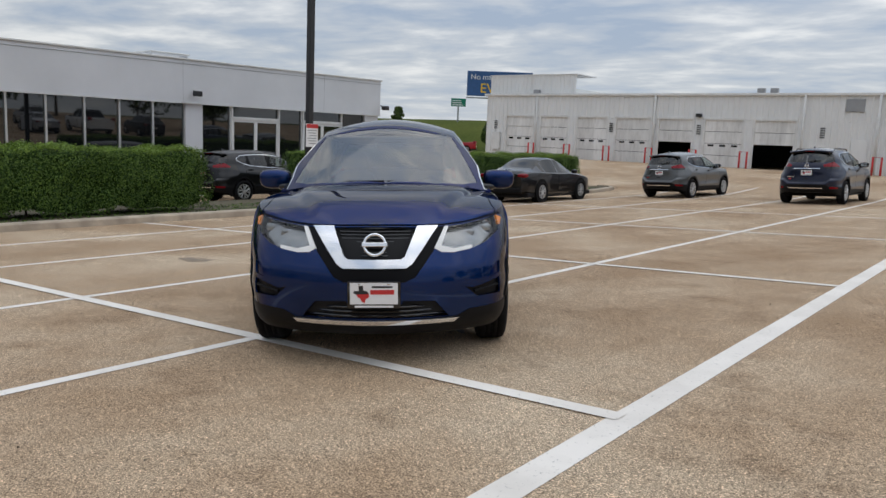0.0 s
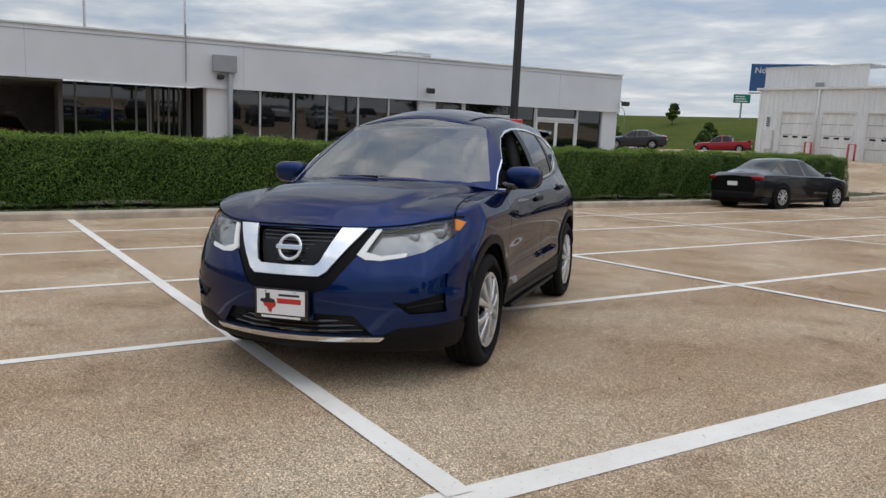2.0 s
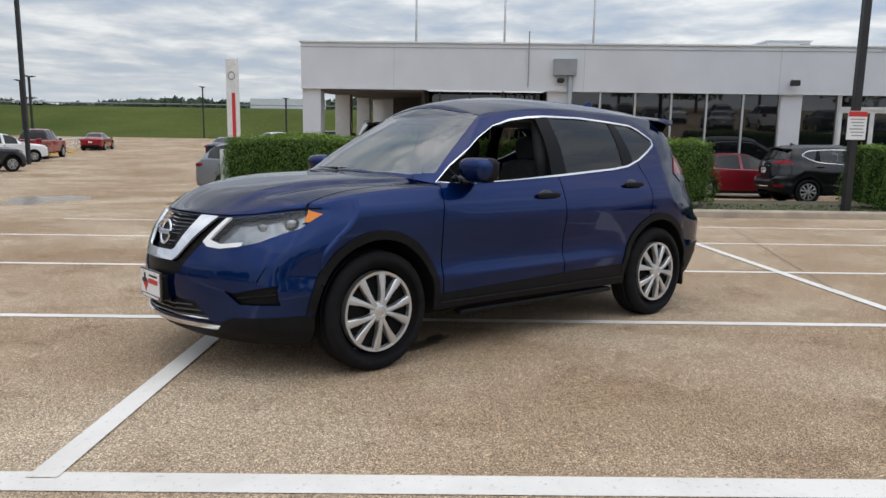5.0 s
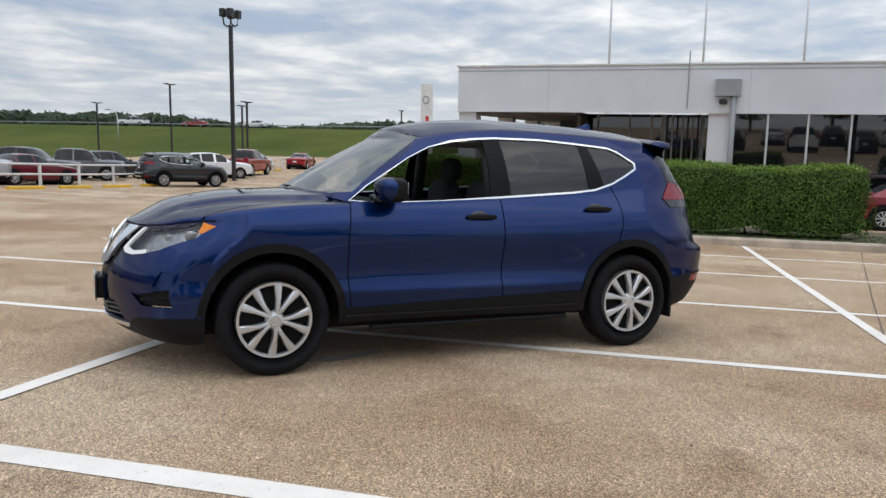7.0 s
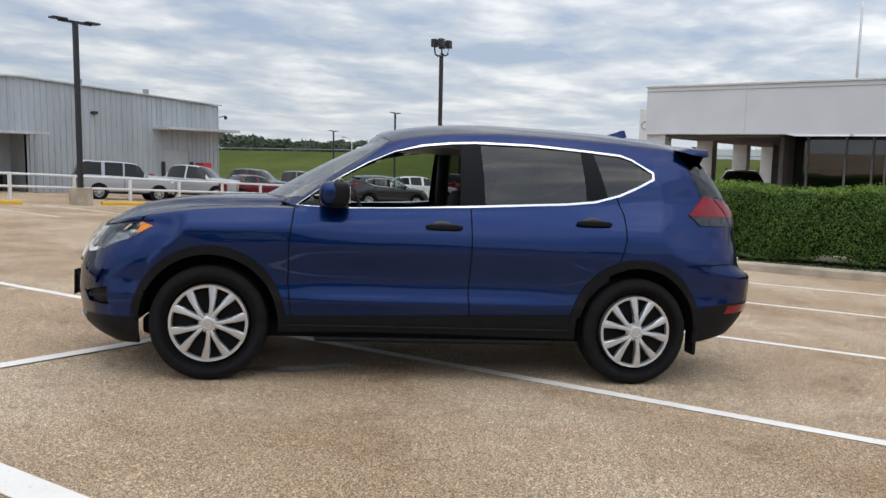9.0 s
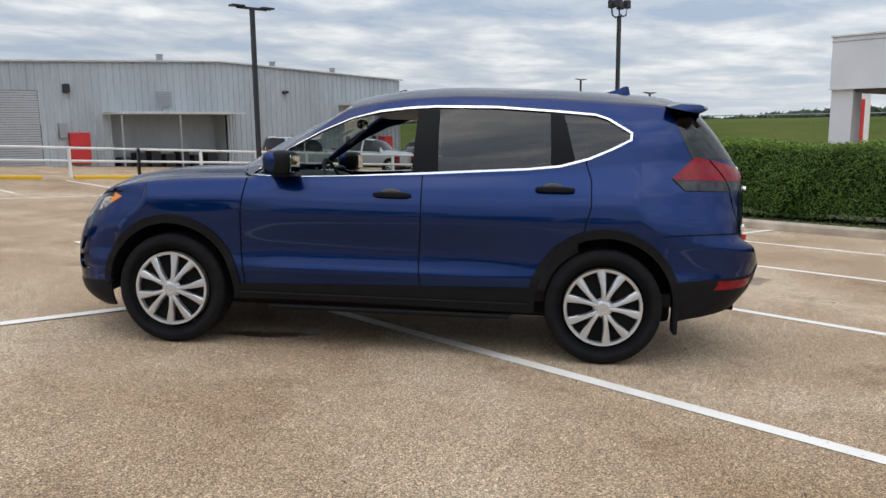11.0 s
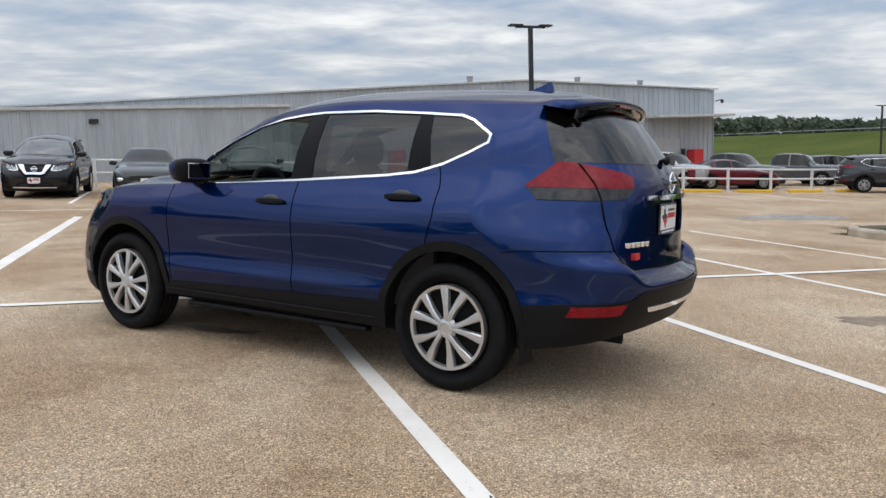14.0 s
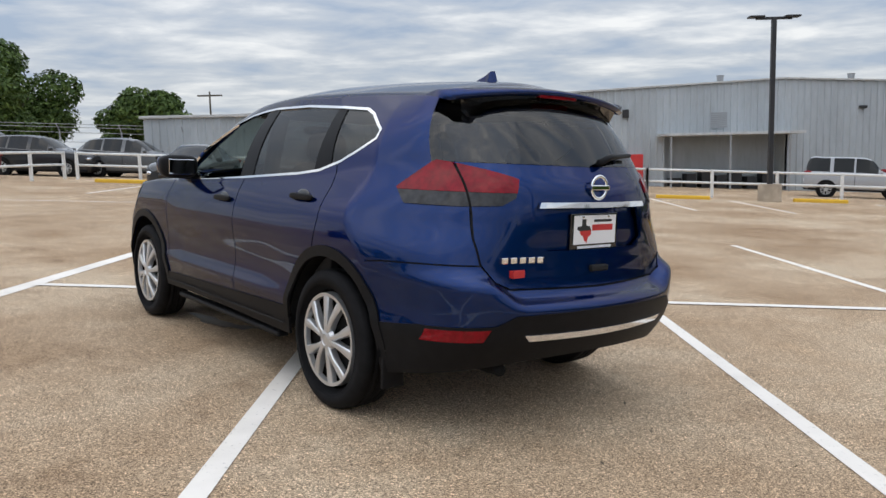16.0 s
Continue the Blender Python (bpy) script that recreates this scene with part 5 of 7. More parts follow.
    part("cap", box((-0.95, -0.80, 0.46), (0.95, 0.80, 0.51), 0.01), M_WHITE, hv)
    for y, w in ((3.1, 0.5), (1.2, 0.35)):
        solid("roof_vent", box((22.5, y, H), (23.1, y + w, H + 0.22), 0.02), M_WHITE, "small pale vent box on the showroom roof", "vent", m=SHOW)
    eb = thing("electrical_box", "grey metal electrical cabinet fixed to the fascia", "cabinet", SHOW @ Matrix.Translation((X - 0.12, -4.12, 3.05)))
    part("cabinet", box((-0.22, -0.37, -0.26), (0, 0.37, 0.26), 0.012), M_GREYBOX, eb)
    part("conduit", tube([(-0.1, -0.18, -0.26), (-0.1, -0.18, -4.1)], 0.085, 12), M_GREYBOX, eb, "grey conduit pipe", True)
    part("speaker", blob((-0.1, 0.12, -0.42), (0.09, 0.12, 0.08), 3.0), M_BLACKMETAL, eb)
    solid("antenna_mast", tube([(X - 0.2, -2.95, F + 0.1), (X - 0.2, -2.95, H + 0.35)], 0.02, 6), M_GREYBOX, "thin grey antenna mast on the fascia", "antenna", m=SHOW)
    for y in (-11.35, -20.3):
        fl = thing("flood_lamp", "small dark flood lamp on the fascia", "lamp", SHOW @ Matrix.Translation((X - 0.15, y, 2.62)))
        part("arm", tube([(0.05, 0, 0.12), (-0.15, 0, 0.05)], 0.025, 6), M_BLACKMETAL, fl)
        part("head", box((-0.36, -0.13, -0.08), (-0.12, 0.13, 0.10), 0.03), M_BLACKMETAL, fl)


showroom()


# ---- service garage ----
def sectional_door(parent, x0, x1, y, z0, z1, lift=0.0):
    """A sectional door of four panels; lift shuts it part of the way only."""
    h = (z1 - z0) / 4
    door = part("service_door", box((x0, y - 0.02, z1 - 0.05), (x1, y + 0.0, z1)), M_DOORWHITE, parent, "scuffed white sectional door" + (", half raised" if lift else ""))
    for k in range(4):
        a, c = z0 + k * h + 0.012, z0 + (k + 1) * h - 0.012
        if a < z0 + lift:
            continue
        bm = box((x0 + 0.03, y - 0.06, a), (x1 - 0.03, y - 0.02, c), 0.008)
        p = part("door_panel", bm, M_DOORWHITE, door)
        if k == 1 and not lift:
            for j in range(3):
                xx = x0 + (x1 - x0) * (0.2 + 0.3 * j)
                part("door_slot", box((xx - 0.17, y - 0.019, c - 0.16), (xx + 0.17, y - 0.012, c - 0.05)), M_GLOSSBLACK, p, "dark window slot")


GARAGE = Matrix.Translation((-4.9, 4.8, 1.5)) @ Matrix.Scale(1.11, 4) @ Matrix.Translation((4.9, -4.8, -1.5))


def garage():
    Y, G, F, H = -40.0, 0.50, 3.22, 4.72
    b = thing("service_garage", "white ribbed-metal service garage with a row of bay doors", "building", GARAGE, kind="structure")
    doors = [(25.44, 23.25, 0), (22.71, 20.61, 0), (19.95, 17.75, 0), (17.20, 14.93, 0), (14.39, 12.23, 1.35), (11.59, 9.34, 0), (8.78, 6.55, 1.35), (1.9, -1.2, 0)]
    edges = [27.1] + [e for d in doors for e in d[:2]] + [-14.0]
    for a, c in zip(edges[::2], edges[1::2]):
        part("wall_panel", siding(c, a, G - 0.4, F, Y, 1), M_SIDING, b)
    part("wall_head", siding(-14.0, 27.1, F, H - 0.12, Y, 1), M_SIDING, b)
    part("eave", box((-14.2, Y, H - 0.14), (27.3, Y + 0.16, H), 0.02), M_WHITE, b, "pale eave gutter")
    part("roof", box((-14.2, Y - 22, H - 0.06), (27.3, Y, H + 0.02)), M_ROOF, b)
    part("parapet", siding(20.4, 27.15, H + 0.0, 6.0, Y - 0.4, 1), M_SIDING, b)
    bm = bmesh.new()
    vs = [bm.verts.new(p) for p in ((27.12, Y, G - 0.6), (27.12, Y - 22, G - 0.6), (27.12, Y - 22, 6.0), (27.12, Y - 0.4, 6.0), (27.12, Y - 0.4, H), (27.12, Y, H))]
    bm.faces.new(vs)
    part("end_wall", bm, M_SIDING, b)
    part("parapet_cap", box((20.3, Y - 3.0, 5.97), (27.2, Y - 0.34, 6.03)), M_WHITE, b)
    # room behind the half-raised doors: unlit depth given by near-black walls, floor and ceiling
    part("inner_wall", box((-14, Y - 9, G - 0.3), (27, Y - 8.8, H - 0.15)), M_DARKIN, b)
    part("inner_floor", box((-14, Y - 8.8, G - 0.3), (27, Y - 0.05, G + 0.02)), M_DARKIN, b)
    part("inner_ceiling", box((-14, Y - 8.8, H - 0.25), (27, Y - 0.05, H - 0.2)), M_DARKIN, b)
    for x0, x1, lift in doors:
        sectional_door(b, x1, x0, Y, G, F, lift)
        for x in (x0, x1):
            part("door_post", box((x - 0.06, Y - 0.02, G), (x + 0.06, Y + 0.07, F + 0.06)), M_WHITE, b)
        part("door_header", box((x1, Y - 0.01, F - 0.005), (x0, Y + 0.075, F + 0.1)), M_WHITE, b)
    for x in (22.98, 14.66, 6.2, 2.6):
        part("downpipe", tube([(x, Y + 0.12, G), (x, Y + 0.12, H - 0.1)], 0.06, 8), M_WHITE, b, "white downpipe", True)
    for x in (26.3, 17.5, 11.9, 5.2):
        for k in range(5):
            part("vent_slat", box((x - 0.12, Y + 0.035, 2.35 + k * 0.12), (x + 0.12, Y + 0.06, 2.41 + k * 0.12)), M_BLACKMETAL, b)
    part("side_door", box((3.0, Y + 0.02, G), (3.75, Y + 0.06, 2.3), 0.01), M_SIDING, b)
    part("wall_vent", box((3.3, Y + 0.03, 3.75), (4.2, Y + 0.09, 4.4), 0.01), M_GREYBOX, b, "grey louvred wall vent")
    part("side_cabinet", box((25.85, Y + 0.04, 0.9), (26.5, Y + 0.2, 2.1), 0.01), M_WHITE, b)
    part("wall_lamp", box((11.75, Y + 0.04, 3.35), (12.1, Y + 0.2, 3.55), 0.02), M_BLACKMETAL, b)
    for k, x in enumerate((22.9, 20.2, 17.4, 14.6, 11.9, 9.0, 2.35)):
        hoop = tube([(x - 0.2, Y + 0.75, G), (x - 0.2, Y + 0.75, 1.45), (x + 0.2, Y + 0.75, 1.45), (x + 0.2, Y + 0.75, G)], 0.055, 8)
        solid("bollard_hoop", hoop, M_RED, "red painted steel guard hoop between bay doors", "bollard", group="guard hoops along the garage", smooth=True, m=GARAGE)
    for x, z in ((23.2, 5.0), (8.6, 5.0), (7.9, 5.0)):
        solid("roof_lamp", box((x - 0.2, Y - 0.3, H), (x + 0.2, Y, z), 0.03), M_GREYBOX, "small grey lamp head on the garage roof edge", "lamp", m=GARAGE)


garage()


# ---- metal workshop behind the rail ----
SHOP = Matrix.Translation((-2.5, -5.0, 1.5)) @ Matrix.Scale(1.12, 4) @ Matrix.Translation((2.5, 5.0, -1.5))


def workshop():
    Y, G, L = 33.0, -1.6, 27.95
    top = lambda x: 4.80 - 0.043 * abs(x - 16.7)
    b = thing("workshop", "grey ribbed-metal workshop with a shallow gable", "building", SHOP, kind="structure")
    for x0, x1, z0 in ((-13.3, 3.97, G), (7.9, 11.0, G), (16.9, 24.9, G), (26.7, 29.0, G)):
        part("wall_panel", siding(x0, x1, z0, 0, Y, -1, top=top), M_STEEL_GREY, b)
    for x0, x1, z0 in ((3.97, 7.9, 3.18), (11.0, 16.9, 2.2), (24.9, 26.7, 1.55)):
        part("wall_head", siding(x0, x1, z0, 0, Y, -1, top=top), M_STEEL_GREY, b)
    bm = bmesh.new()
    rows = [[bm.verts.new((x, y, top(x) + dz)) for dz, y in ((0.0, Y - 0.14), (0.08, Y - 0.14), (0.08, Y + 24))] for x in (-13.5, 16.7, 29.2)]
    for p, q in zip(rows, rows[1:]):
        for j in range(2):
            bm.faces.new((p[j], q[j], q[j + 1], p[j + 1]))
    part("roof", bm, M_ROOF, b, "grey metal roof edge")
    bm = bmesh.new()
    bm.faces.new([bm.verts.new(p) for p in ((29.0, Y, G), (29.0, Y + 24, G), (29.0, Y + 24, top(29)), (29.0, Y, top(29)))])
    part("end_wall", bm, M_STEEL_GREY, b)
    bm = bmesh.new()
    rows = [bm.verts.new(p) for p in ((10.0, Y + 8, 4.6), (16.7, Y + 8, 5.25), (23.4, Y + 8, 4.6))]
    bm.faces.new(rows)
    part("ridge_vent", bm, M_WHITE, b)
    # lean-to in front
    part("lean_to_wall", siding(-12.6, 3.39, G, 3.28, L, -1), M_STEEL_GREY, b)
    part("lean_to_roof", box((-12.8, L - 0.15, 3.28), (3.48, Y + 0.02, 3.40), 0.02), M_ROOF, b)
    part("wall_lamp", box((-4.35, L - 0.16, 2.74), (-4.0, L - 0.02, 2.92), 0.02), M_BLACKMETAL, b, "dark wall lamp")
    part("lean_to_end", box((3.39, L, G), (3.45, Y, 3.28)), M_STEEL_GREY, b)
    part("lean_to_end", box((-12.66, L, G), (-12.6, Y, 3.28)), M_STEEL_GREY, b)
    # roll-up door
    part("roll_door_back", box((3.97, Y + 0.04, G), (7.9, Y + 0.08, 3.18)), M_UNDER, b)
    for k in range(44):
        z = 3.16 - k * 0.105
        if z < G:
            break
        part("roll_slat", box((4.0, Y + 0.005, z - 0.09), (7.87, Y + 0.05, z), 0.0), M_ROLL, b)
    part("wall_lamp", box((5.85, Y - 0.28, 3.45), (6.2, Y - 0.02, 3.7), 0.03), M_GREYBOX, b)
    part("wall_lamp", box((8.9, Y - 0.22, 3.1), (9.2, Y - 0.02, 3.5), 0.03), M_BLACKMETAL, b, "black wall lamp")
    part("wall_lamp", box((20.4, Y - 0.2, 3.3), (20.75, Y - 0.02, 3.45), 0.03), M_BLACKMETAL, b)
    part("meter_box", box((8.6, Y - 0.18, 1.1), (8.95, Y, 1.75), 0.01), M_GREYBOX, b)
    part("red_box", box((9.0, Y - 0.22, -0.10), (9.9, Y - 0.01, 1.32), 0.015), M_RED, b, "red metal wall cabinet")
    part("wall_vent_frame", box((13.15, Y - 0.07, 2.5), (14.05, Y - 0.03, 3.3)), M_STEEL_GREY, b)
    for k in range(8):
        part("vent_slat", box((13.2, Y - 0.10, 2.53 + k * 0.095), (14.0, Y - 0.05, 2.59 + k * 0.095)), M_GREYBOX, b)
    # open bay with a small canopy
    part("bay_back", box((11.0, Y + 1.2, G), (16.9, Y + 1.3, 2.4)), M_STEEL_GREY, b)
    part("bay_side", box((10.9, Y, G), (11.0, Y + 1.3, 2.3)), M_STEEL_GREY, b)
    part("bay_side", box((16.9, Y, G), (17.0, Y + 1.3, 2.3)), M_STEEL_GREY, b)
    part("bay_canopy", box((10.6, Y - 1.6, 2.14), (17.2, Y + 0.02, 2.26), 0.01), M_ROOF, b, "flat metal canopy")
    for x in (10.9, 13.7, 16.5):
        part("canopy_post", tube([(x, Y - 1.5, G), (x, Y - 1.5, 2.15)], 0.05, 8), M_GREYBOX, b)
    for k in range(7):
        part("bay_clutter", box((11.4 + k * 0.75, Y + 0.2, G), (11.9 + k * 0.75, Y + 0.9, 0.1 + 0.5 * ((k * 37) % 5) / 5), 0.02), M_DARKIN if k % 2 else M_BLACKMETAL, b)
    # canopy, shutter and red cabinet at the far corner
    part("door_canopy", box((24.2, Y - 1.5, 2.68), (29.3, Y + 0.02, 2.82), 0.01), M_ROOF, b)
    part("small_shutter", box((24.9, Y + 0.03, G), (26.7, Y + 0.07, 1.55)), M_ROLL, b)
    for x in (24.75, 26.75):
        part("door_guard", box((x, Y - 0.1, G), (x + 0.2, Y, 0.9)), M_BLACKMETAL, b)
    solid("vending_cabinet", box((27.1, Y - 0.75, (gz(31.0, 36.6) - 1.5) / 1.12 + 1.5), (27.75, Y - 0.1, 0.85), 0.02), M_RED, "red upright cabinet beside the workshop door", "cabinet", m=SHOP)
    for x in (14.0, 20.5, 24.6):
        solid("roof_vent", tube([(x, Y + 1, top(x)), (x, Y + 1, top(x) + 0.4), (x, Y + 1, top(x) + 0.45)], 0.14, 10, 0.2), M_GREYBOX, "round metal vent on the workshop roof", "vent", m=SHOP)
    cam_arm = thing("security_camera", "dark security camera on a bracket at the workshop corner", "camera", SHOP @ Matrix.Translation((29.1, Y - 0.1, 3.6)))
    part("bracket", tube([(-0.1, 0, 0), (0.35, 0, 0.1)], 0.03, 6), M_BLACKMETAL, cam_arm)
    part("dome", blob((0.4, 0, 0.0), (0.1, 0.1, 0.12), 2.0), M_BLACKMETAL, cam_arm)


workshop()


# ---- planting island, kerb and hedges ----
def island():
    u0, v0, v1 = 10.45, -27.0, 5.9
    bm = bmesh.new()
    pts = [(u0, v) for v in range(-26, 6)]
    pts = [(u0 + 1.2, -27.2), (u0 + 0.45, -26.9), (u0 + 0.1, -26.4)] + pts[1:] + [(u0 + 0.12, 5.5), (u0 + 0.5, 5.9), (u0 + 1.2, 6.05), (15.4, 6.05)]
    rows = []
    for i, (x, y) in enumerate(pts):
        p, q = Vector(pts[max(0, i - 1)]), Vector(pts[min(len(pts) - 1, i + 1)])
        d = (q - p).normalized()
        n = Vector((d.y, -d.x))
        rows.append([bm.verts.new((x + n.x * o, y + n.y * o, gz(x, y) + h)) for o, h in ((-0.02, -0.05), (0.0, 0.12), (0.03, 0.15), (0.17, 0.155), (0.18, 0.0))])
    for p, q in zip(rows, rows[1:]):
        for j in range(4):
            bm.faces.new((p[j], q[j], q[j + 1], p[j + 1]))
    bmesh.ops.recalc_face_normals(bm, faces=bm.faces)
    solid("kerb", bm, M_KERB, "tan concrete kerb round the planting island", "kerb", "structure")
    bm = bmesh.new()
    rows = [[bm.verts.new((x, y, gz(x, y) + 0.11)) for x in (u0 + 0.16, 12, 13.5, 15.4)] for y in range(-27, 7)]
    for p, q in zip(rows, rows[1:]):
        for j in range(3):
            bm.faces.new((p[j], p[j + 1], q[j + 1], q[j]))
    solid("planting_bed", bm, M_SOIL, "dark soil bed with sparse ground cover", "planting bed", "structure")


island()


def leaf_cloud(name, points, normals, size, mat, seed):
    """Many small bent leaves at the points, one mesh."""
    rng = np.random.default_rng(seed)
    n = len(points)
    pts, nor = np.asarray(points, float), np.asarray(normals, float)
    nor = nor + rng.normal(0, 0.55, (n, 3))
    nor /= np.linalg.norm(nor, axis=1, keepdims=True)
    t = np.cross(nor, rng.normal(0, 1, (n, 3)))
    t /= np.linalg.norm(t, axis=1, keepdims=True)
    s = np.cross(nor, t)
    ln, wd = size * rng.uniform(0.6, 1.35, (n, 1)), size * rng.uniform(0.3, 0.6, (n, 1))
    quad = np.stack([pts - t * ln * 0.5, pts + s * wd * 0.5 + nor * size * 0.1, pts + t * ln * 0.5, pts - s * wd * 0.5 + nor * size * 0.1], 1).reshape(-1, 3)
    me = bpy.data.meshes.new(name)
    me.from_pydata(quad.tolist(), [], np.arange(4 * n).reshape(-1, 4).tolist())
    me.materials.append(mat)
    return me


def hedge(y0, y1, x0=11.75, x1=13.5, top=0.95, seed=1, count=26000):
    rng = np.random.default_rng(seed)
    h = thing("hedge", "clipped dense green hedge with bare stems at its foot", "hedge", Matrix(), group="hedges on the island")
    wob = lambda y, z, k: 0.10 * math.sin(y * 1.9 + k) * math.sin(z * 3 + k) + 0.07 * math.sin(y * 4.3 + 2 * k + z * 2) + 0.04 * math.sin(y * 9.1 + z * 7)
    pts, nor = [], []
    ln, wd, ht = y1 - y0, x1 - x0, top + 0.35
    areas = [ln * ht * 1.3, ln * wd, ln * ht * 0.5, wd * ht, wd * ht]
    pick = rng.choice(5, size=count, p=np.array(areas) / sum(areas))
    for f in pick:
        a, c, d = rng.random(3)
        lump = rng.normal(0, 0.035)
        y = y0 + a * ln
        z = -0.42 + c * (top + 0.42)
        # bare foot here and there
        foot = 0.05 + 0.09 * math.sin(y * 2.7) + 0.07 * math.sin(y * 6.3 + 1)
        if f in (0, 2) and z < gz(12, y) + 0.11 + max(0.02, foot):
            continue
        round_top = 0.16 * max(0, (z - top + 0.28) / 0.28) ** 2
        if f == 0:
            pts.append((x0 + wob(y, z, seed) + round_top + lump + 0.10 * max(0, (gz(12, y) + 0.6 - z)), y, z)); nor.append((-1, 0, 0.35))
        elif f == 2:
            pts.append((x1 - wob(y, z, seed) + lump, y, z)); nor.append((1, 0, 0.3))
        elif f == 1:
            x = x0 + 0.05 + d * (wd - 0.1)
            pts.append((x, y, top + 0.05 * math.sin(y * 2.1 + seed) + 0.035 * math.sin(y * 6 + x * 5) + lump + (0.03 if rng.random() < 0.1 else 0))); nor.append((0, 0, 1))
        else:
            end = y0 if f == 3 else y1
            s = -1 if f == 3 else 1
            pts.append((x0 + d * wd, end + s * (wob(d * 3, z, seed) - round_top) + lump, z)); nor.append((0, s, 0.3))
    # leaves of the top face take the paler material, all others the darker
    topmost = [k for k, n in enumerate(nor) if n[2] == 1]
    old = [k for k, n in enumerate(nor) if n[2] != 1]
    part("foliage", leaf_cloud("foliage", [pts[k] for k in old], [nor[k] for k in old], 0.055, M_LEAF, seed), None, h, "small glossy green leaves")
    part("top_foliage", leaf_cloud("top_foliage", [pts[k] for k in topmost], [nor[k] for k in topmost], 0.055, M_LEAF_TOP, seed + 50), None, h, "paler leaves along the clipped top")
    # solid core added behind the leaves; its dark colour stands for inner shade
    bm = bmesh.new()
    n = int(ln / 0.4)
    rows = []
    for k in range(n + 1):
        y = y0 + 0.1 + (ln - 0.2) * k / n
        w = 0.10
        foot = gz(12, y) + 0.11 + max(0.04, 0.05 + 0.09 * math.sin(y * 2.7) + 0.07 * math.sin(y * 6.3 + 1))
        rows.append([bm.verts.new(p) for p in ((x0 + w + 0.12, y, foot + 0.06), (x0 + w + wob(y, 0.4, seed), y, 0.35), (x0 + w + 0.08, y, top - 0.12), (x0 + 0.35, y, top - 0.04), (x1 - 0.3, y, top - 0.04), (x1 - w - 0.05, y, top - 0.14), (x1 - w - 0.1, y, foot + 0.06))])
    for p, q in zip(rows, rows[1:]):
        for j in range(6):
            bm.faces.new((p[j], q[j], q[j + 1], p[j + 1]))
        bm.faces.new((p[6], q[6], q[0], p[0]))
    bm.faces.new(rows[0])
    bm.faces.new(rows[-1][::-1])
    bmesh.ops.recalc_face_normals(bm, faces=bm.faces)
    part("shaded_core", bm, M_LEAF_IN, h, "solid dark green core, the hedge's inner shade in its colour")
    for k in range(int(ln / 0.9)):
        y = y0 + 0.4 + k * 0.9
        g = gz(12.5, y)
        part("stem", tube([(12.5, y, g), (12.4, y + 0.08, g + 0.3), (12.3, y - 0.05, g + 0.6)], 0.03, 6, 0.015), M_BARK, h)


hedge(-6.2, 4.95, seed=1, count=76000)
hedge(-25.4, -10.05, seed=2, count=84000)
rng0 = np.random.default_rng(9)
gp = [(rng0.uniform(11.0, 13.4), rng0.uniform(-26.5, 5.4)) for _ in range(5000)]
tagged(new("ground_cover", leaf_cloud("ground_cover", [(x, y, gz(x, y) + 0.13) for x, y in gp], [(0, 0, 1)] * len(gp), 0.07, M_LEAF, 4)), "low sparse leafy ground cover in the bed", "ground cover", kind="stuff")


# ---- poles, rails, wheel stops ----
def lamp_post(x, y, top, kind="tee", width=0.13, base_h=0.0):
    g = gz(x, y)
    p = thing("lamp_post", {"tee": "black square lamp post with two flat heads", "cup": "tall black lamp post with upturned floodlights", "tall": "tall black square lamp post in the planting island", "far": "thin dark street lamp far off"}[kind], "lamp post", Matrix.Translation((x, y, g)))
    h = top - g
    part("post", box((-width / 2, -width / 2, 0), (width / 2, width / 2, h), 0.01), M_BLACKMETAL, p)
    if base_h:
        bm = bmesh.new()
        bmesh.ops.create_cone(bm, cap_ends=True, segments=28, radius1=0.40, radius2=0.39, depth=base_h, matrix=Matrix.Translation((0, 0, base_h / 2)))
        part("footing", bm, M_KERB, p, "round concrete footing")
    else:
        part("base_plate", box((-0.2, -0.2, 0), (0.2, 0.2, 0.03), 0.005), M_BLACKMETAL, p)
    if kind in ("tee", "far"):
        part("arm", box((-0.62, -0.05, h - 0.06), (0.62, 0.05, h + 0.03), 0.01), M_BLACKMETAL, p)
        for s in (-1, 1):
            part("lamp_head", box((s * 0.62 - 0.26, -0.17, h + 0.0), (s * 0.62 + 0.26, 0.17, h + 0.07), 0.02), M_BLACKMETAL, p, "flat lamp head")
    if kind == "cup":
        for s in (-1, 1):
            for q in (-0.25, 0.25):
                part("lamp_arm", tube([(0, q, h - 0.05), (s * 0.35, q, h + 0.05), (s * 0.45, q, h + 0.5)], 0.05, 8), M_BLACKMETAL, p, "", True)
                part("lamp_head", box((s * 0.45 - 0.2, q - 0.16, h + 0.45), (s * 0.45 + 0.2, q + 0.16, h + 0.95), 0.05), M_BLACKMETAL, p, "floodlight head")
    return p


lamp_post(12.1, 22.1, 5.85, "tee", 0.15, 0.62)
lamp_post(37.9, 23.0, 7.9, "cup", 0.2)
post = lamp_post(11.22, -9.02, 9.5, "tall", 0.155)
sign = thing("parking_sign", "white notice board with a red heading on the lamp post", "sign", Matrix.Translation((11.12, -9.02, 1.46)))
part("board", box((-0.02, -0.21, -0.31), (0.0, 0.21, 0.31), 0.004), M_PLATE, sign)
part("heading", box((-0.024, -0.205, 0.19), (-0.0202, 0.205, 0.30)), M_RED, sign, "red heading band")
for k in range(6):
    part("print_bar", box((-0.023, -0.16 + 0.02 * (k % 2), 0.12 - k * 0.07), (-0.0202, 0.16 - 0.03 * (k % 3), 0.145 - k * 0.07)), M_GREYBOX, sign)
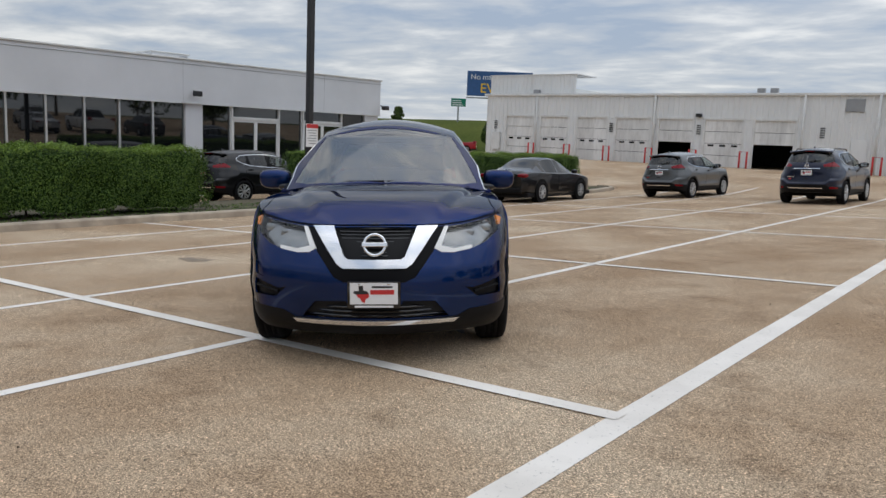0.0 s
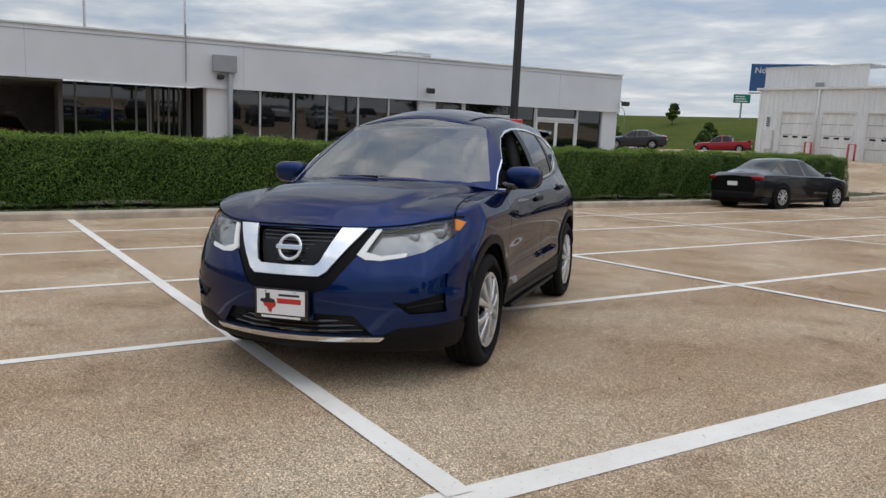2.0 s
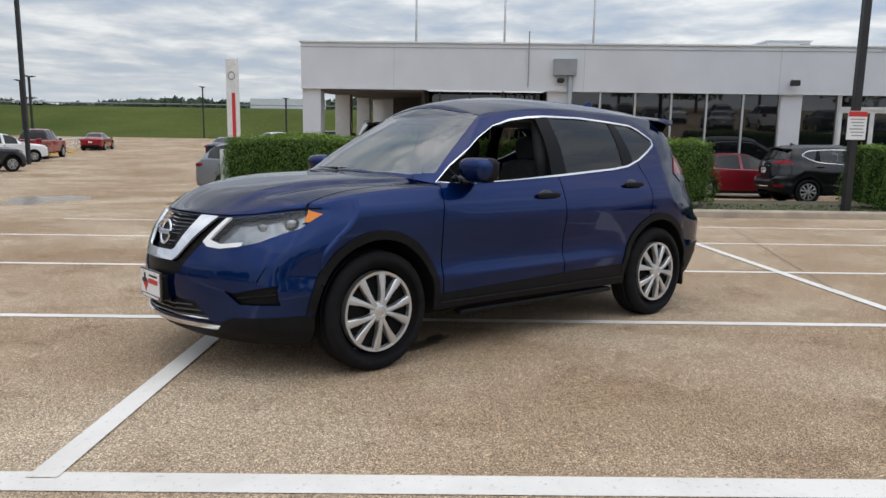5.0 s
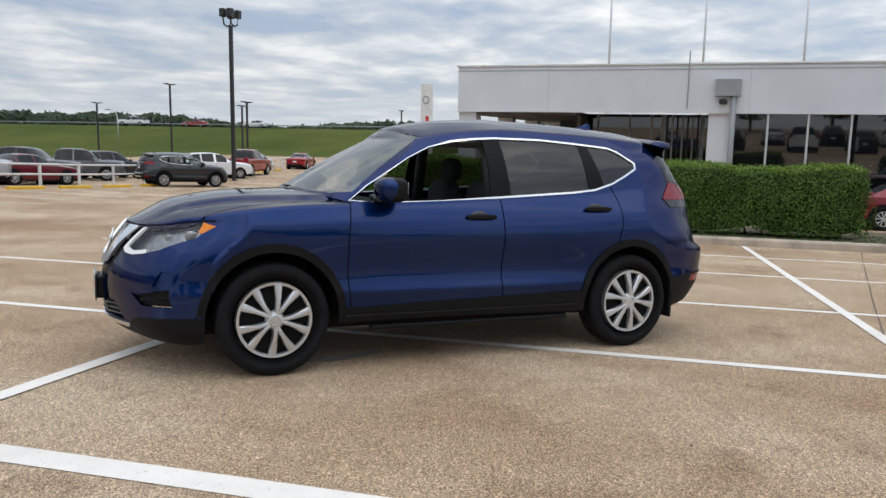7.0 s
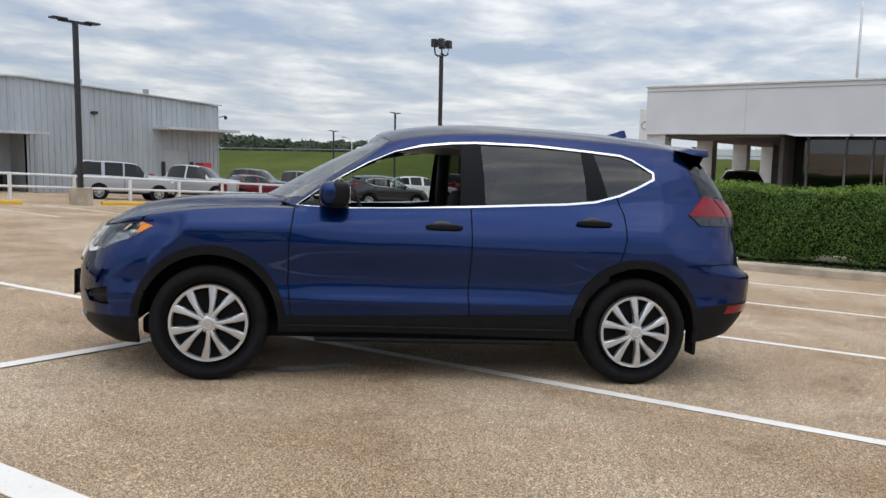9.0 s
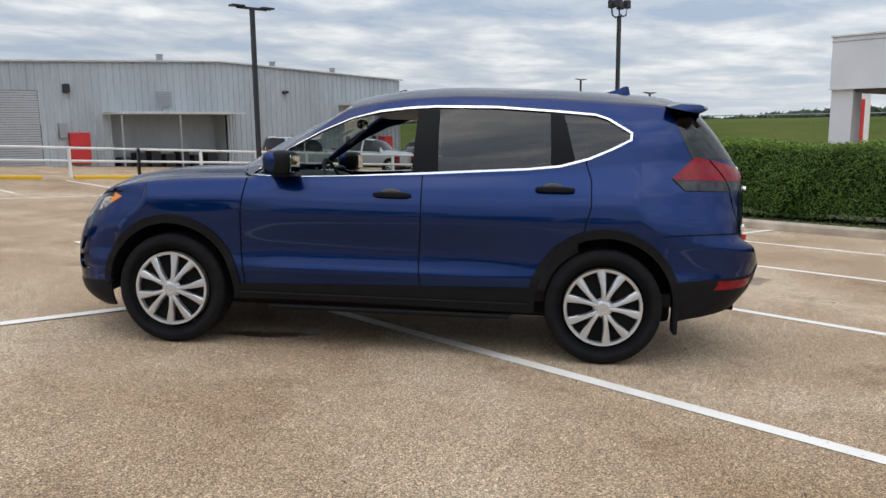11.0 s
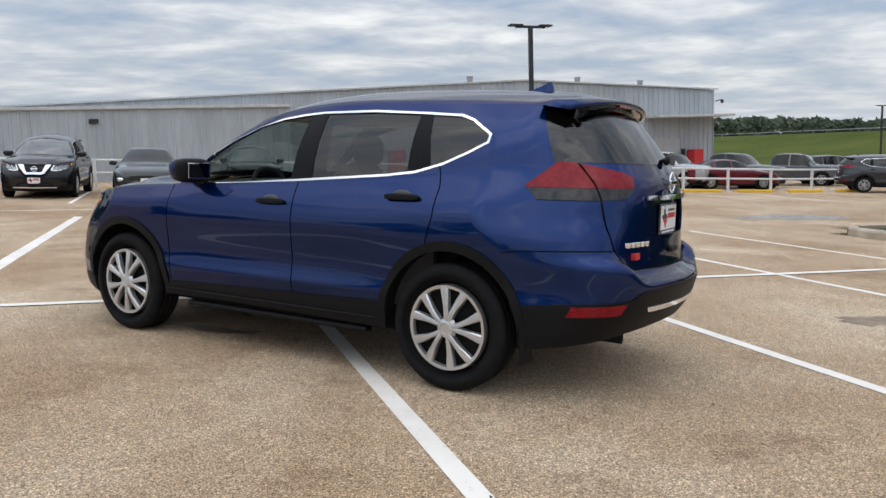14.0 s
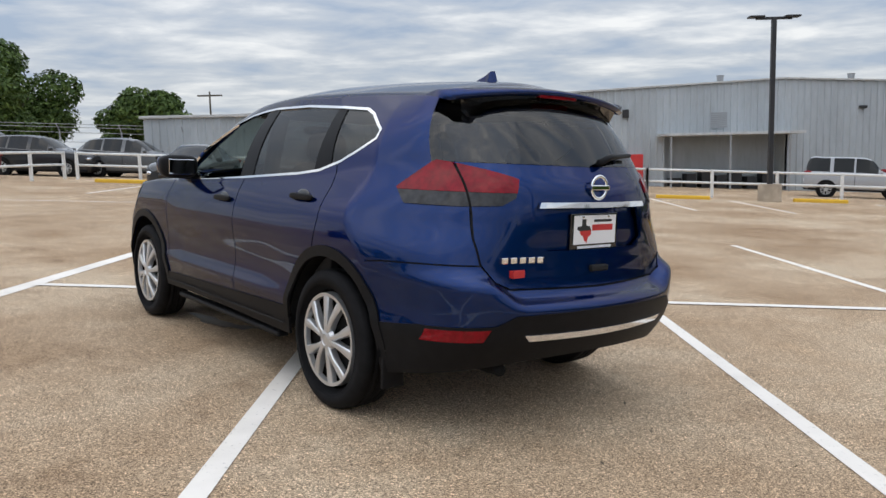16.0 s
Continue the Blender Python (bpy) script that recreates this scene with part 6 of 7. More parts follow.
for x, y, t in ((66, 46, 6.2), (60, 34, 4.2), (75, 62, 4.6), (70, 40, 4.2), (72, 15, 2.9), (95, 30, 4.6)):
    lamp_post(x, y, t, "far", 0.16)


def rail(p, q, n):
    r = thing("guard_rail", "white painted two-bar steel guard rail", "guard rail", Matrix(), group="white guard rails")
    p, q = Vector(p), Vector(q)
    for k in range(n + 1):
        c = p.lerp(q, k / n)
        g = gz(c.x, c.y)
        part("rail_post", box((c.x - 0.05, c.y - 0.05, g - 0.05), (c.x + 0.05, c.y + 0.05, g + 1.05), 0.008), M_WHITE, r)
    for h in (0.55, 1.0):
        part("rail_bar", tube([(c.x, c.y, gz(c.x, c.y) + h) for c in [p.lerp(q, k / 12) for k in range(13)]], 0.045, 8), M_WHITE, r, "", True)


rail((-13.5, 24.2), (8.3, 24.2), 9)
rail((8.3, 24.2), (30.5, 24.2), 9)
rail((-14.0, 10.0), (-14.0, 24.2), 6)
rail((40, 27.5), (62, 30.5), 8)
rail((46, -48), (62, -66), 8)


def wheel_stop(x, y, yaw=0):
    bm = bmesh.new()
    prof = [(-0.08, 0), (-0.07, 0.09), (-0.03, 0.13), (0.03, 0.13), (0.07, 0.09), (0.08, 0)]
    rows = [[bm.verts.new((s, a, b)) for a, b in prof] for s in (-0.95, -0.9, 0.9, 0.95)]
    for p, q in zip(rows, rows[1:]):
        for j in range(5):
            bm.faces.new((p[j], p[j + 1], q[j + 1], q[j]))
    bm.faces.new(rows[0])
    bm.faces.new(rows[-1][::-1])
    bmesh.ops.recalc_face_normals(bm, faces=bm.faces)
    solid("wheel_stop", bm, M_YELLOW, "yellow painted concrete wheel stop on the lot", "wheel stop", group="yellow wheel stops", m=on_ground(x, y, yaw))


for x in (-11.0, -8.2, -5.2, -2.4, 0.6, 3.4, 6.3, 9.1, 14.0, 17.4, 20.2, 23.0, 25.8, 28.6):
    wheel_stop(x, 22.3)
for x in (44, 48, 52, 56):
    wheel_stop(x, 27.3 + (x - 44) * 0.14, 8)
for x in (-9.6, -6.7, -3.8, -0.9, 2.0, 4.9, 7.8, 10.6, 15.7, 18.8, 21.6, 24.4):
    stripe((x, 16.6), (x, 21.8))
stripe((-16, 12.2), (4.0, 15.4))
post_w = solid("marker_post", box((-0.12, -0.12, 0), (0.12, 0.12, 1.3), 0.01), M_WHITE, "square white post at the end of the hedge", "post", m=Matrix.Translation((13.4, 5.35, gz(13.4, 5.35))))


# ---- other cars ----
PROFILES = {
    # y, half width, bottom, belt, top, half width of the top
    "sedan": [(2.40, 0.62, 0.26, 0.60, 0.66, 0.52), (2.28, 0.80, 0.22, 0.72, 0.76, 0.70), (1.95, 0.89, 0.20, 0.80, 0.86, 0.78), (1.3, 0.91, 0.20, 0.88, 0.95, 0.80), (0.95, 0.91, 0.20, 0.91, 1.00, 0.78), (0.20, 0.92, 0.20, 0.93, 1.38, 0.60), (-0.35, 0.92, 0.20, 0.94, 1.45, 0.58), (-0.95, 0.92, 0.20, 0.96, 1.40, 0.57), (-1.55, 0.91, 0.20, 0.98, 1.14, 0.66), (-1.85, 0.89, 0.22, 0.98, 1.05, 0.76), (-2.25, 0.84, 0.28, 0.95, 1.02, 0.74), (-2.42, 0.74, 0.34, 0.86, 0.93, 0.64)],
    "suv": [(2.34, 0.64, 0.28, 0.80, 0.86, 0.54), (2.20, 0.82, 0.24, 0.88, 0.95, 0.72), (1.85, 0.90, 0.22, 0.95, 1.03, 0.80), (1.2, 0.92, 0.22, 1.02, 1.10, 0.80), (0.90, 0.92, 0.22, 1.05, 1.15, 0.78), (0.25, 0.93, 0.22, 1.07, 1.56, 0.62), (-0.3, 0.93, 0.22, 1.08, 1.67, 0.60), (-1.2, 0.93, 0.22, 1.12, 1.66, 0.59), (-1.75, 0.92, 0.24, 1.15, 1.58, 0.58), (-2.08, 0.89, 0.26, 1.15, 1.32, 0.66), (-2.26, 0.86, 0.30, 1.05, 1.14, 0.72), (-2.34, 0.80, 0.36, 0.95, 1.02, 0.70)],
    "boxy": [(2.10, 0.78, 0.34, 0.95, 1.02, 0.72), (2.0, 0.86, 0.32, 1.0, 1.08, 0.78), (1.2, 0.88, 0.32, 1.04, 1.12, 0.80), (0.85, 0.88, 0.32, 1.06, 1.16, 0.80), (0.45, 0.88, 0.32, 1.07, 1.62, 0.70), (0.1, 0.88, 0.32, 1.08, 1.74, 0.68), (-1.5, 0.88, 0.32, 1.10, 1.75, 0.68), (-2.0, 0.88, 0.34, 1.10, 1.70, 0.68), (-2.14, 0.87, 0.36, 1.10, 1.3, 0.74), (-2.2, 0.85, 0.38, 1.05, 1.12, 0.76)],
    "pickup": [(2.85, 0.85, 0.42, 1.02, 1.10, 0.76), (2.7, 0.96, 0.38, 1.10, 1.18, 0.84), (1.9, 0.99, 0.36, 1.14, 1.24, 0.86), (1.4, 0.99, 0.36, 1.16, 1.28, 0.84), (0.85, 0.99, 0.36, 1.18, 1.76, 0.68), (0.4, 0.99, 0.36, 1.18, 1.88, 0.66), (-0.7, 0.99, 0.36, 1.20, 1.86, 0.66), (-0.98, 0.99, 0.36, 1.20, 1.60, 0.72), (-1.05, 0.99, 0.36, 1.20, 1.25, 0.92), (-2.6, 0.99, 0.40, 1.20, 1.25, 0.92), (-2.85, 0.97, 0.44, 1.18, 1.22, 0.90)],
}
AXLES = {"sedan": (1.42, -1.38), "suv": (1.40, -1.32), "boxy": (1.35, -1.3), "pickup": (1.85, -1.75)}
PAINTS = {}
WHEEL_FAR = wheel_parts(0.34, 0.22, 0.225, 10)


def paint_of(name, col):
    if name not in PAINTS:
        PAINTS[name] = car_paint(name + "_car_paint", col, 0.15, 0.3 if name != "white" else 0.0, 1.0)
    return PAINTS[name]


def other_car(kind, paint, col, x, y, yaw, words, scale=1.0, plate=True, rack=False):
    prof = PROFILES[kind]
    keys = sorted(prof)
    names = {"sedan": "sedan", "suv": "suv", "boxy": "off_roader", "pickup": "pickup_truck"}
    car = thing(names[kind], words, "car" if kind != "pickup" else "truck", on_ground(x, y, yaw) @ Matrix.Diagonal((scale, scale, scale, 1)), group="parked cars on the lot")
    body, glass = bmesh.new(), bmesh.new()
    ys = np.linspace(keys[0][0], keys[-1][0], 61)
    rows = []
    for v in ys:
        w, zb, ze, zt, wt = [curve([(k[0], k[i]) for k in keys], v) for i in range(1, 6)]
        rows.append((v, [(w - 0.10, zb), (w - 0.01, zb + 0.10), (w, zb + (ze - zb) * 0.45), (w, zb + (ze - zb) * 0.75), (w - 0.025, ze - 0.02), (w - 0.06, ze + 0.01), (wt, zt - 0.05), (wt - 0.10, zt), (0, zt + 0.02)], zt - ze))

    def surf(bm, pts, s):
        return [bm.verts.new((s * a, v, b)) for v, a, b in pts]

    for s in (-1, 1):
        for (v0, p0, g0), (v1, p1, g1) in zip(rows, rows[1:]):
            vm = (v0 + v1) / 2
            for j in range(8):
                high = (g0 + g1) / 2
                steep = abs(p1[8][1] - p0[8][1]) / (v1 - v0)
                pillar = any(abs(vm - c) < 0.05 for c in ((-0.24, -1.12) if kind != "pickup" else (0.02,)))
                side_glass = j == 5 and high > 0.30 and not pillar
                end_glass = j in (6, 7) and steep > (0.30 if kind != "boxy" else 0.6) and high > 0.12 and (kind != "pickup" or vm > -1.2)
                corner = j == 5 and 0.12 < high <= 0.30
                bm = glass if side_glass or end_glass else body
                q = [(v0, *p0[j]), (v1, *p1[j]), (v1, *p1[j + 1]), (v0, *p0[j + 1])]
                vs = surf(bm, q if s > 0 else q[::-1], s)
                bm.faces.new(vs)
        for v, p, g in (rows[0], rows[-1]):
            bm = body
            vs = [bm.verts.new((s * a, v, b)) for a, b in p] + [bm.verts.new((0, v, p[0][1]))]
            bm.faces.new(vs)
    for bm in (body, glass):
        bmesh.ops.remove_doubles(bm, verts=bm.verts, dist=0.002)
    bmesh.ops.recalc_face_normals(body, faces=body.faces)
    bmesh.ops.recalc_face_normals(glass, faces=glass.faces)
    for e in body.edges:
        if len(e.link_faces) != 2 or e.calc_face_angle(0) > 0.55:
            e.smooth = False
    mat = paint_of(paint, col)
    part("body", body, mat, car, paint.replace("_", " ") + " painted body", True)
    part("window_glass", glass, M_CARGLASS, car, "dark car windows", True)
    w0 = keys[len(keys) // 2][1]
    for a in AXLES[kind]:
        for s in (-1, 1):
            r = 0.34 if kind != "pickup" else 0.40
            wh = part("wheel", WHEEL_FAR[0], None, car)
            wh.matrix_local = Matrix.Translation((s * (w0 - 0.082), a, r)) @ Matrix.Rotation(0 if s < 0 else math.pi, 4, "Z") @ Matrix.Diagonal((1, r / 0.34, r / 0.34, 1))
            part("rim", WHEEL_FAR[1], None, wh, "silver rim")
            part("hub", WHEEL_FAR[2], None, wh)
            bm = bmesh.new()
            bmesh.ops.create_cone(bm, cap_ends=True, segments=32, radius1=r + 0.07, radius2=r + 0.07, depth=0.2, matrix=Matrix.Translation((s * (w0 - 0.096), a, r + 0.015)) @ Matrix.Rotation(radians(90), 4, "Y"))
            part("wheel_arch", bm, M_UNDER, car)
    yf, yr = keys[-1][0], keys[0][0]
    zf, zr = keys[-1][3], keys[0][3]
    wf, wr = keys[-2][1], keys[1][1]
    part("lower_body", box((-w0 + 0.05, yr + 0.18, keys[5][2] - 0.03), (w0 - 0.05, yf - 0.12, keys[5][2] + 0.12), 0.03), M_CLAD, car)
    for s in (-1, 1):
        part("headlamp", blob((s * (wf - 0.17), yf - 0.16, zf - 0.04), (0.17, 0.15, 0.07), 2.8), M_LAMP, car, "clear headlamp")
        part("tail_lamp", blob((s * (wr - 0.13), yr + 0.14, zr + 0.02), (0.17, 0.16, 0.075 if kind != "pickup" else 0.16), 2.8), M_REDLENS, car, "red tail lamp")
        part("door_mirror", blob((s * (w0 + 0.06), 0.78 if kind != "pickup" else 1.15, keys[6][3] + 0.06), (0.11, 0.07, 0.07), 3.0), mat if kind != "pickup" else M_BLACKMETAL, car)
        part("door_seam", box((s * (w0 + 0.001) - 0.004, -0.22, 0.40), (s * (w0 + 0.001) + 0.004, -0.20, keys[6][3] - 0.05)), M_GAP, car)
    part("front_grille", box((-0.42, yf - 0.09, zf - 0.28), (0.42, yf + 0.015, zf - 0.05), 0.04), M_GLOSSBLACK, car, "dark front grille")
    part("front_bumper", box((-0.66, yf - 0.16, 0.26), (0.66, yf + 0.02, zf - 0.36), 0.05), M_CLAD, car)
    part("rear_bumper", box((-0.72, yr - 0.02, 0.30), (0.72, yr + 0.2, 0.50), 0.05), M_CLAD, car)
    if plate:
        part("plate", box((-0.16, yf + 0.016, 0.48), (0.16, yf + 0.028, 0.60)), M_PLATE, car)
        part("plate", box((-0.16, yr - 0.03, 0.66), (0.16, yr - 0.005, 0.78)), M_PLATE, car)
    if rack:
        for s in (-1, 1):
            part("roof_rack", tube([(s * 0.56, 0.0, 1.70), (s * 0.56, -0.1, 1.74), (s * 0.56, -1.5, 1.74), (s * 0.56, -1.6, 1.69)], 0.02, 6), M_BLACKMETAL, car, "black roof rail")
    return car


SLAB_TOP = Matrix.Translation((27.2, 2.6, 1.58 + 1.065 * (-0.42 - 1.5)))
CARS = [
    ("sedan", "black", (0.008, 0.008, 0.009), 9.35, -18.0, 182, "black four-door sedan parked beside the hedge", 1.0, 0),
    ("sedan", "deep_red", (0.20, 0.010, 0.018), 19.2, -9.7, 180, "deep red sedan parked by the showroom behind the hedge", 0.98, 0),
    ("sedan", "white", (0.75, 0.75, 0.74), 17.4, -17.6, 180, "white sedan parked by the showroom doors", 1.0, 0),
    ("suv", "mid_grey", (0.19, 0.20, 0.21), 17.0, 4.9, 180, "mid-grey hatchback parked at the hedge end", 0.9, 0),
    ("suv", "maroon", (0.13, 0.010, 0.018), 27.2, 2.6, -80, "maroon SUV with roof rails under the canopy", 1.05, 1),
    ("sedan", "dark_green", (0.012, 0.02, 0.018), -1.95, 20.4, 180, "dark green-black sedan parked nose-out", 1.0, 0),
    ("sedan", "charcoal", (0.03, 0.031, 0.034), -7.7, 20.5, 180, "charcoal sedan parked nose-out", 1.0, 0),
    ("boxy", "silver", (0.38, 0.39, 0.41), 18.4, 28.2, -115, "silver boxy off-roader behind the guard rail", 0.98, 1),
    ("pickup", "silver", (0.38, 0.39, 0.41), 22.6, 28.6, 205, "silver crew-cab pickup behind the guard rail", 0.95, 0),
    ("pickup", "charcoal", (0.03, 0.031, 0.034), 27.0, 28.8, 200, "charcoal crew-cab pickup behind the guard rail", 0.95, 0),
    ("sedan", "maroon", (0.13, 0.010, 0.018), 25.0, 26.6, -100, "maroon sedan half hidden behind pickups", 1.0, 0),
    ("pickup", "slate_grey", (0.10, 0.105, 0.11), 32.2, 30.0, 215, "slate grey pickup behind the guard rail", 0.95, 0),
    ("suv", "charcoal", (0.03, 0.031, 0.034), 36.0, 30.5, -110, "charcoal SUV in the far row", 1.0, 0),
    ("suv", "white", (0.75, 0.75, 0.74), 40.0, 25.6, -130, "white SUV in the far row", 1.0, 0),
    ("pickup", "red", (0.30, 0.012, 0.018), 46.0, 26.5, -80, "red pickup in the far row", 1.0, 0),
    ("sedan", "white", (0.75, 0.75, 0.74), 56.0, 31.0, -80, "white sedan in the far row", 1.0, 0),
    ("sedan", "red", (0.30, 0.012, 0.018), 62.0, 29.5, -80, "red sedan in the far row", 1.0, 0),
    ("sedan", "navy", (0.010, 0.014, 0.035), 51.0, 15.2, -95, "navy sedan on the far side of the drive", 1.05, 0),
    ("sedan", "red", (0.30, 0.012, 0.018), 58.0, 15.0, -60, "red sedan on the far side of the drive", 1.0, 0),
    ("suv", "white", (0.75, 0.75, 0.74), 63.0, 14.8, 40, "white SUV on the far side of the drive", 1.0, 0),
    ("sedan", "white", (0.75, 0.75, 0.74), 66.0, 13.3, 0, "white sedan on the far side of the drive", 1.0, 0),
    ("boxy", "black", (0.008, 0.008, 0.009), 68.0, 11.4, 0, "black off-roader on the far side of the drive", 1.0, 0),
    ("sedan", "charcoal", (0.03, 0.031, 0.034), 38.0, -40.5, -50, "charcoal sedan far beyond the showroom", 0.97, 0),
    ("pickup", "red", (0.30, 0.012, 0.018), 47.0, -62.0, -60, "red crew-cab pickup far beyond the showroom", 0.93, 0),
    ("sedan", "white", (0.75, 0.75, 0.74), 48.0, -46.0, -60, "white sedan far beyond the showroom", 1.0, 0),
    ("sedan", "silver", (0.38, 0.39, 0.41), 50.0, -52.0, -60, "silver sedan far beyond the showroom", 1.0, 0),
    ("sedan", "white", (0.75, 0.75, 0.74), 141.0, 76.0, 10, "white car on the road along the bank", 1.1, 0),
    ("pickup", "white", (0.75, 0.75, 0.74), 141.0, 105.0, 10, "white pickup on the road along the bank", 1.1, 0),
    ("sedan", "red", (0.30, 0.012, 0.018), 141.0, 90.0, 10, "red car on the road along the bank", 1.1, 0),
    ("pickup", "white", (0.75, 0.75, 0.74), -20.0, 28.5, -100, "white pickup beyond the fence", 1.0, 0),
    ("sedan", "maroon", (0.13, 0.010, 0.018), -17.0, 21.5, 180, "maroon sedan behind the side rail", 1.0, 0),
    ("sedan", "white", (0.75, 0.75, 0.74), -19.5, 19.0, 180, "white sedan behind the side rail", 1.0, 0),
    ("suv", "charcoal", (0.03, 0.031, 0.034), -16.5, 27.5, -90, "charcoal SUV behind the side rail", 1.0, 0),
    ("suv", "slate_grey", (0.10, 0.105, 0.11), -13.0, 28.5, -90, "grey SUV behind the side rail", 1.0, 0),
]
for kind, paint, col, x, y, yaw, words, scale, rack in CARS:
    made_car = other_car(kind, paint, col, x, y, yaw, words, scale, True, bool(rack) and kind in ("suv", "boxy"))
    if "under the canopy" in words:
        made_car.matrix_world = SLAB_TOP @ Matrix.Rotation(radians(yaw), 4, "Z")

# crossovers of the blue car's own build
TWINS = [
    ("slate_grey", (0.10, 0.105, 0.11), 6.45, -24.3, 175, "slate grey compact SUV parked on the lot", 1.0, 0),
    ("navy", (0.010, 0.014, 0.035), 1.25, -23.2, 178, "large navy SUV with roof rails, parked facing the garage", 1.06, 1),
    ("black", (0.008, 0.008, 0.009), 16.6, -11.7, 180, "black compact SUV parked by the showroom", 1.0, 0),
    ("black", (0.008, 0.008, 0.009), 1.15, 20.6, 180, "black crossover parked nose-out before the workshop", 0.95, 0),
    ("black", (0.008, 0.008, 0.009), -4.75, 20.6, 178, "black mid-size SUV with a white front plate", 1.05, 0),
    ("graphite", (0.03, 0.032, 0.036), 30.2, 21.6, -125, "graphite SUV with a paper in its window", 1.02, 0),
]
for paint, col, x, y, yaw, words, scale, rack in TWINS:
    twin = repainted(paint_of(paint, col), on_ground(x, y, yaw) @ Matrix.Scale(scale, 4), words)
    if rack:
        for s in (-1, 1):
            part("roof_rail", tube([(s * 0.53, 0.0, 1.60), (s * 0.53, -0.1, 1.65), (s * 0.53, -1.40, 1.655), (s * 0.53, -1.5, 1.60)], 0.018, 6), M_BLACKMETAL, twin, "black roof rail")

# cars on the side of the lot behind the walker, mirrored in the showroom's glass
for x, y, yaw, kind, paint in ((-16, -8, 90, "pickup", "white"), (-16, -12, 90, "suv", "charcoal"), (-16, -3, 90, "suv", "black"), (-15, -17, 90, "sedan", "silver"), (-16, -21, 90, "pickup", "white"), (-15, -25, 90, "suv", "charcoal"), (-24, -6, 90, "sedan", "silver"), (-24, -10.5, 90, "suv", "black"), (-24, -15, 90, "sedan", "white"), (-24, -19, 90, "suv", "silver"), (-16, 2, 90, "sedan", "charcoal")):
    other_car(kind, paint, {"white": (0.75, 0.75, 0.74), "charcoal": (0.03, 0.031, 0.034), "black": (0.008, 0.008, 0.009), "silver": (0.38, 0.39, 0.41)}[paint], x, y, yaw, paint + " vehicle parked along the far edge of the lot", 1.0)


# ---- distance ----
def tree(x, y, height, width, seed, mat, leaves=9000, trunk=0.25, size=0.22, words="broad green tree with a rounded uneven crown"):
    rng = np.random.default_rng(seed)
    g = gz(x, y)
    t = thing("tree", words, "tree", Matrix.Translation((x, y, g)), group="trees round the lot")
    bm = tube([(0, 0, 0), (0.05, 0.02, height * 0.2), (-0.04, 0.05, height * 0.42), (0, 0, height * 0.7)], trunk, 8, trunk * 0.35)
    for k in range(7):
        a = 2 * math.pi * k / 7 + rng.uniform(-0.3, 0.3)
        add_tube(bm, [(0, 0, height * (0.25 + 0.03 * k)), (math.cos(a) * width * 0.2, math.sin(a) * width * 0.2, height * (0.42 + 0.03 * k)), (math.cos(a) * width * 0.36, math.sin(a) * width * 0.36, height * (0.6 + 0.03 * k))], trunk * 0.4, 6, trunk * 0.1)
    part("trunk", bm, M_BARK, t)
    clumps = []
    for _ in range(26):
        a, r, h = rng.uniform(0, 2 * math.pi), math.sqrt(rng.random()), rng.random()
        lim = width / 2 * math.sin(math.pi * (0.18 + 0.74 * h)) ** 0.7
        clumps.append((math.cos(a) * r * lim, math.sin(a) * r * lim, height * (0.30 + 0.64 * h), rng.uniform(0.14, 0.26) * width))
    pts, nor = [], []
    for _ in range(leaves):
        cx, cy, cz, cr = clumps[rng.integers(len(clumps))]
        d = rng.normal(0, 1, 3)
        d /= np.linalg.norm(d)
        rr = cr * rng.uniform(0.75, 1.08)
        pts.append((cx + d[0] * rr, cy + d[1] * rr, max(height * 0.2, cz + d[2] * rr * 0.75)))
        nor.append(d + (0, 0, 0.4))
    part("crown", leaf_cloud("crown", pts, nor, size, mat, seed), None, t, "dense green leaves")


tree(-31, 48, 7.4, 10, 11, M_TREE, 30000, 0.4, 0.42)
tree(-42, 44, 7.0, 12, 12, M_TREE, 26000, 0.4, 0.46)
tree(-53, 60, 9, 12, 14, M_TREE, 16000, 0.4, 0.5)
tree(-21.8, 52.4, 5.2, 5.6, 13, M_TREE, 14000, 0.3, 0.42)
for k, (x, y, h) in enumerate(((78, -72, 5.5), (86, -84, 6.5), (96, -108, 6.0), (70, -86, 6.5), (74, -92, 7), (66, -96, 6.5), (118, -96, 4), (124, -104, 5), (60, -92, 6))):
    tree(x, y, h * 0.66, h * 0.32, 30 + k, M_TREE, 3200, 0.12, 0.5, "small green roadside tree below the bank")


for k in range(6):
    tree(-44 - 3 * (k % 3), -46 + 8.5 * k, 7.5 + (k * 37 % 5) * 0.5, 8.0, 60 + k, M_TREE, 2600, 0.2, 0.55, "broad dark tree along the far edge of the lot")


def far_woods():
    """Low wooded hills on the skyline."""
    rng = np.random.default_rng(5)
    pts, nor = [], []
    for _ in range(26000):
        az = rng.uniform(-75, 75)
        ridge = 1.0 + 0.35 * math.sin(az * 0.13 + 1) + 0.25 * math.sin(az * 0.41) + (0.55 if 25 < az < 60 else 0.0) * math.sin((az - 25) / 35 * math.pi)
        r = rng.uniform(620, 700)
        h = rng.random() ** 0.6 * (8.5 * ridge + 2.0 * math.sin(az * 3.1) * 0.4) + rng.normal(0, 0.5)
        pts.append((math.cos(radians(az)) * r, math.sin(radians(az)) * r, max(0.2, h)))
        nor.append((-math.cos(radians(az)), -math.sin(radians(az)), 0.8))
    ob = new("far_woods", leaf_cloud("far_woods", pts, nor, 6.0, M_TREE_FAR, 6))
    tagged(ob, "dark wooded hills along the skyline", "woods", kind="stuff")


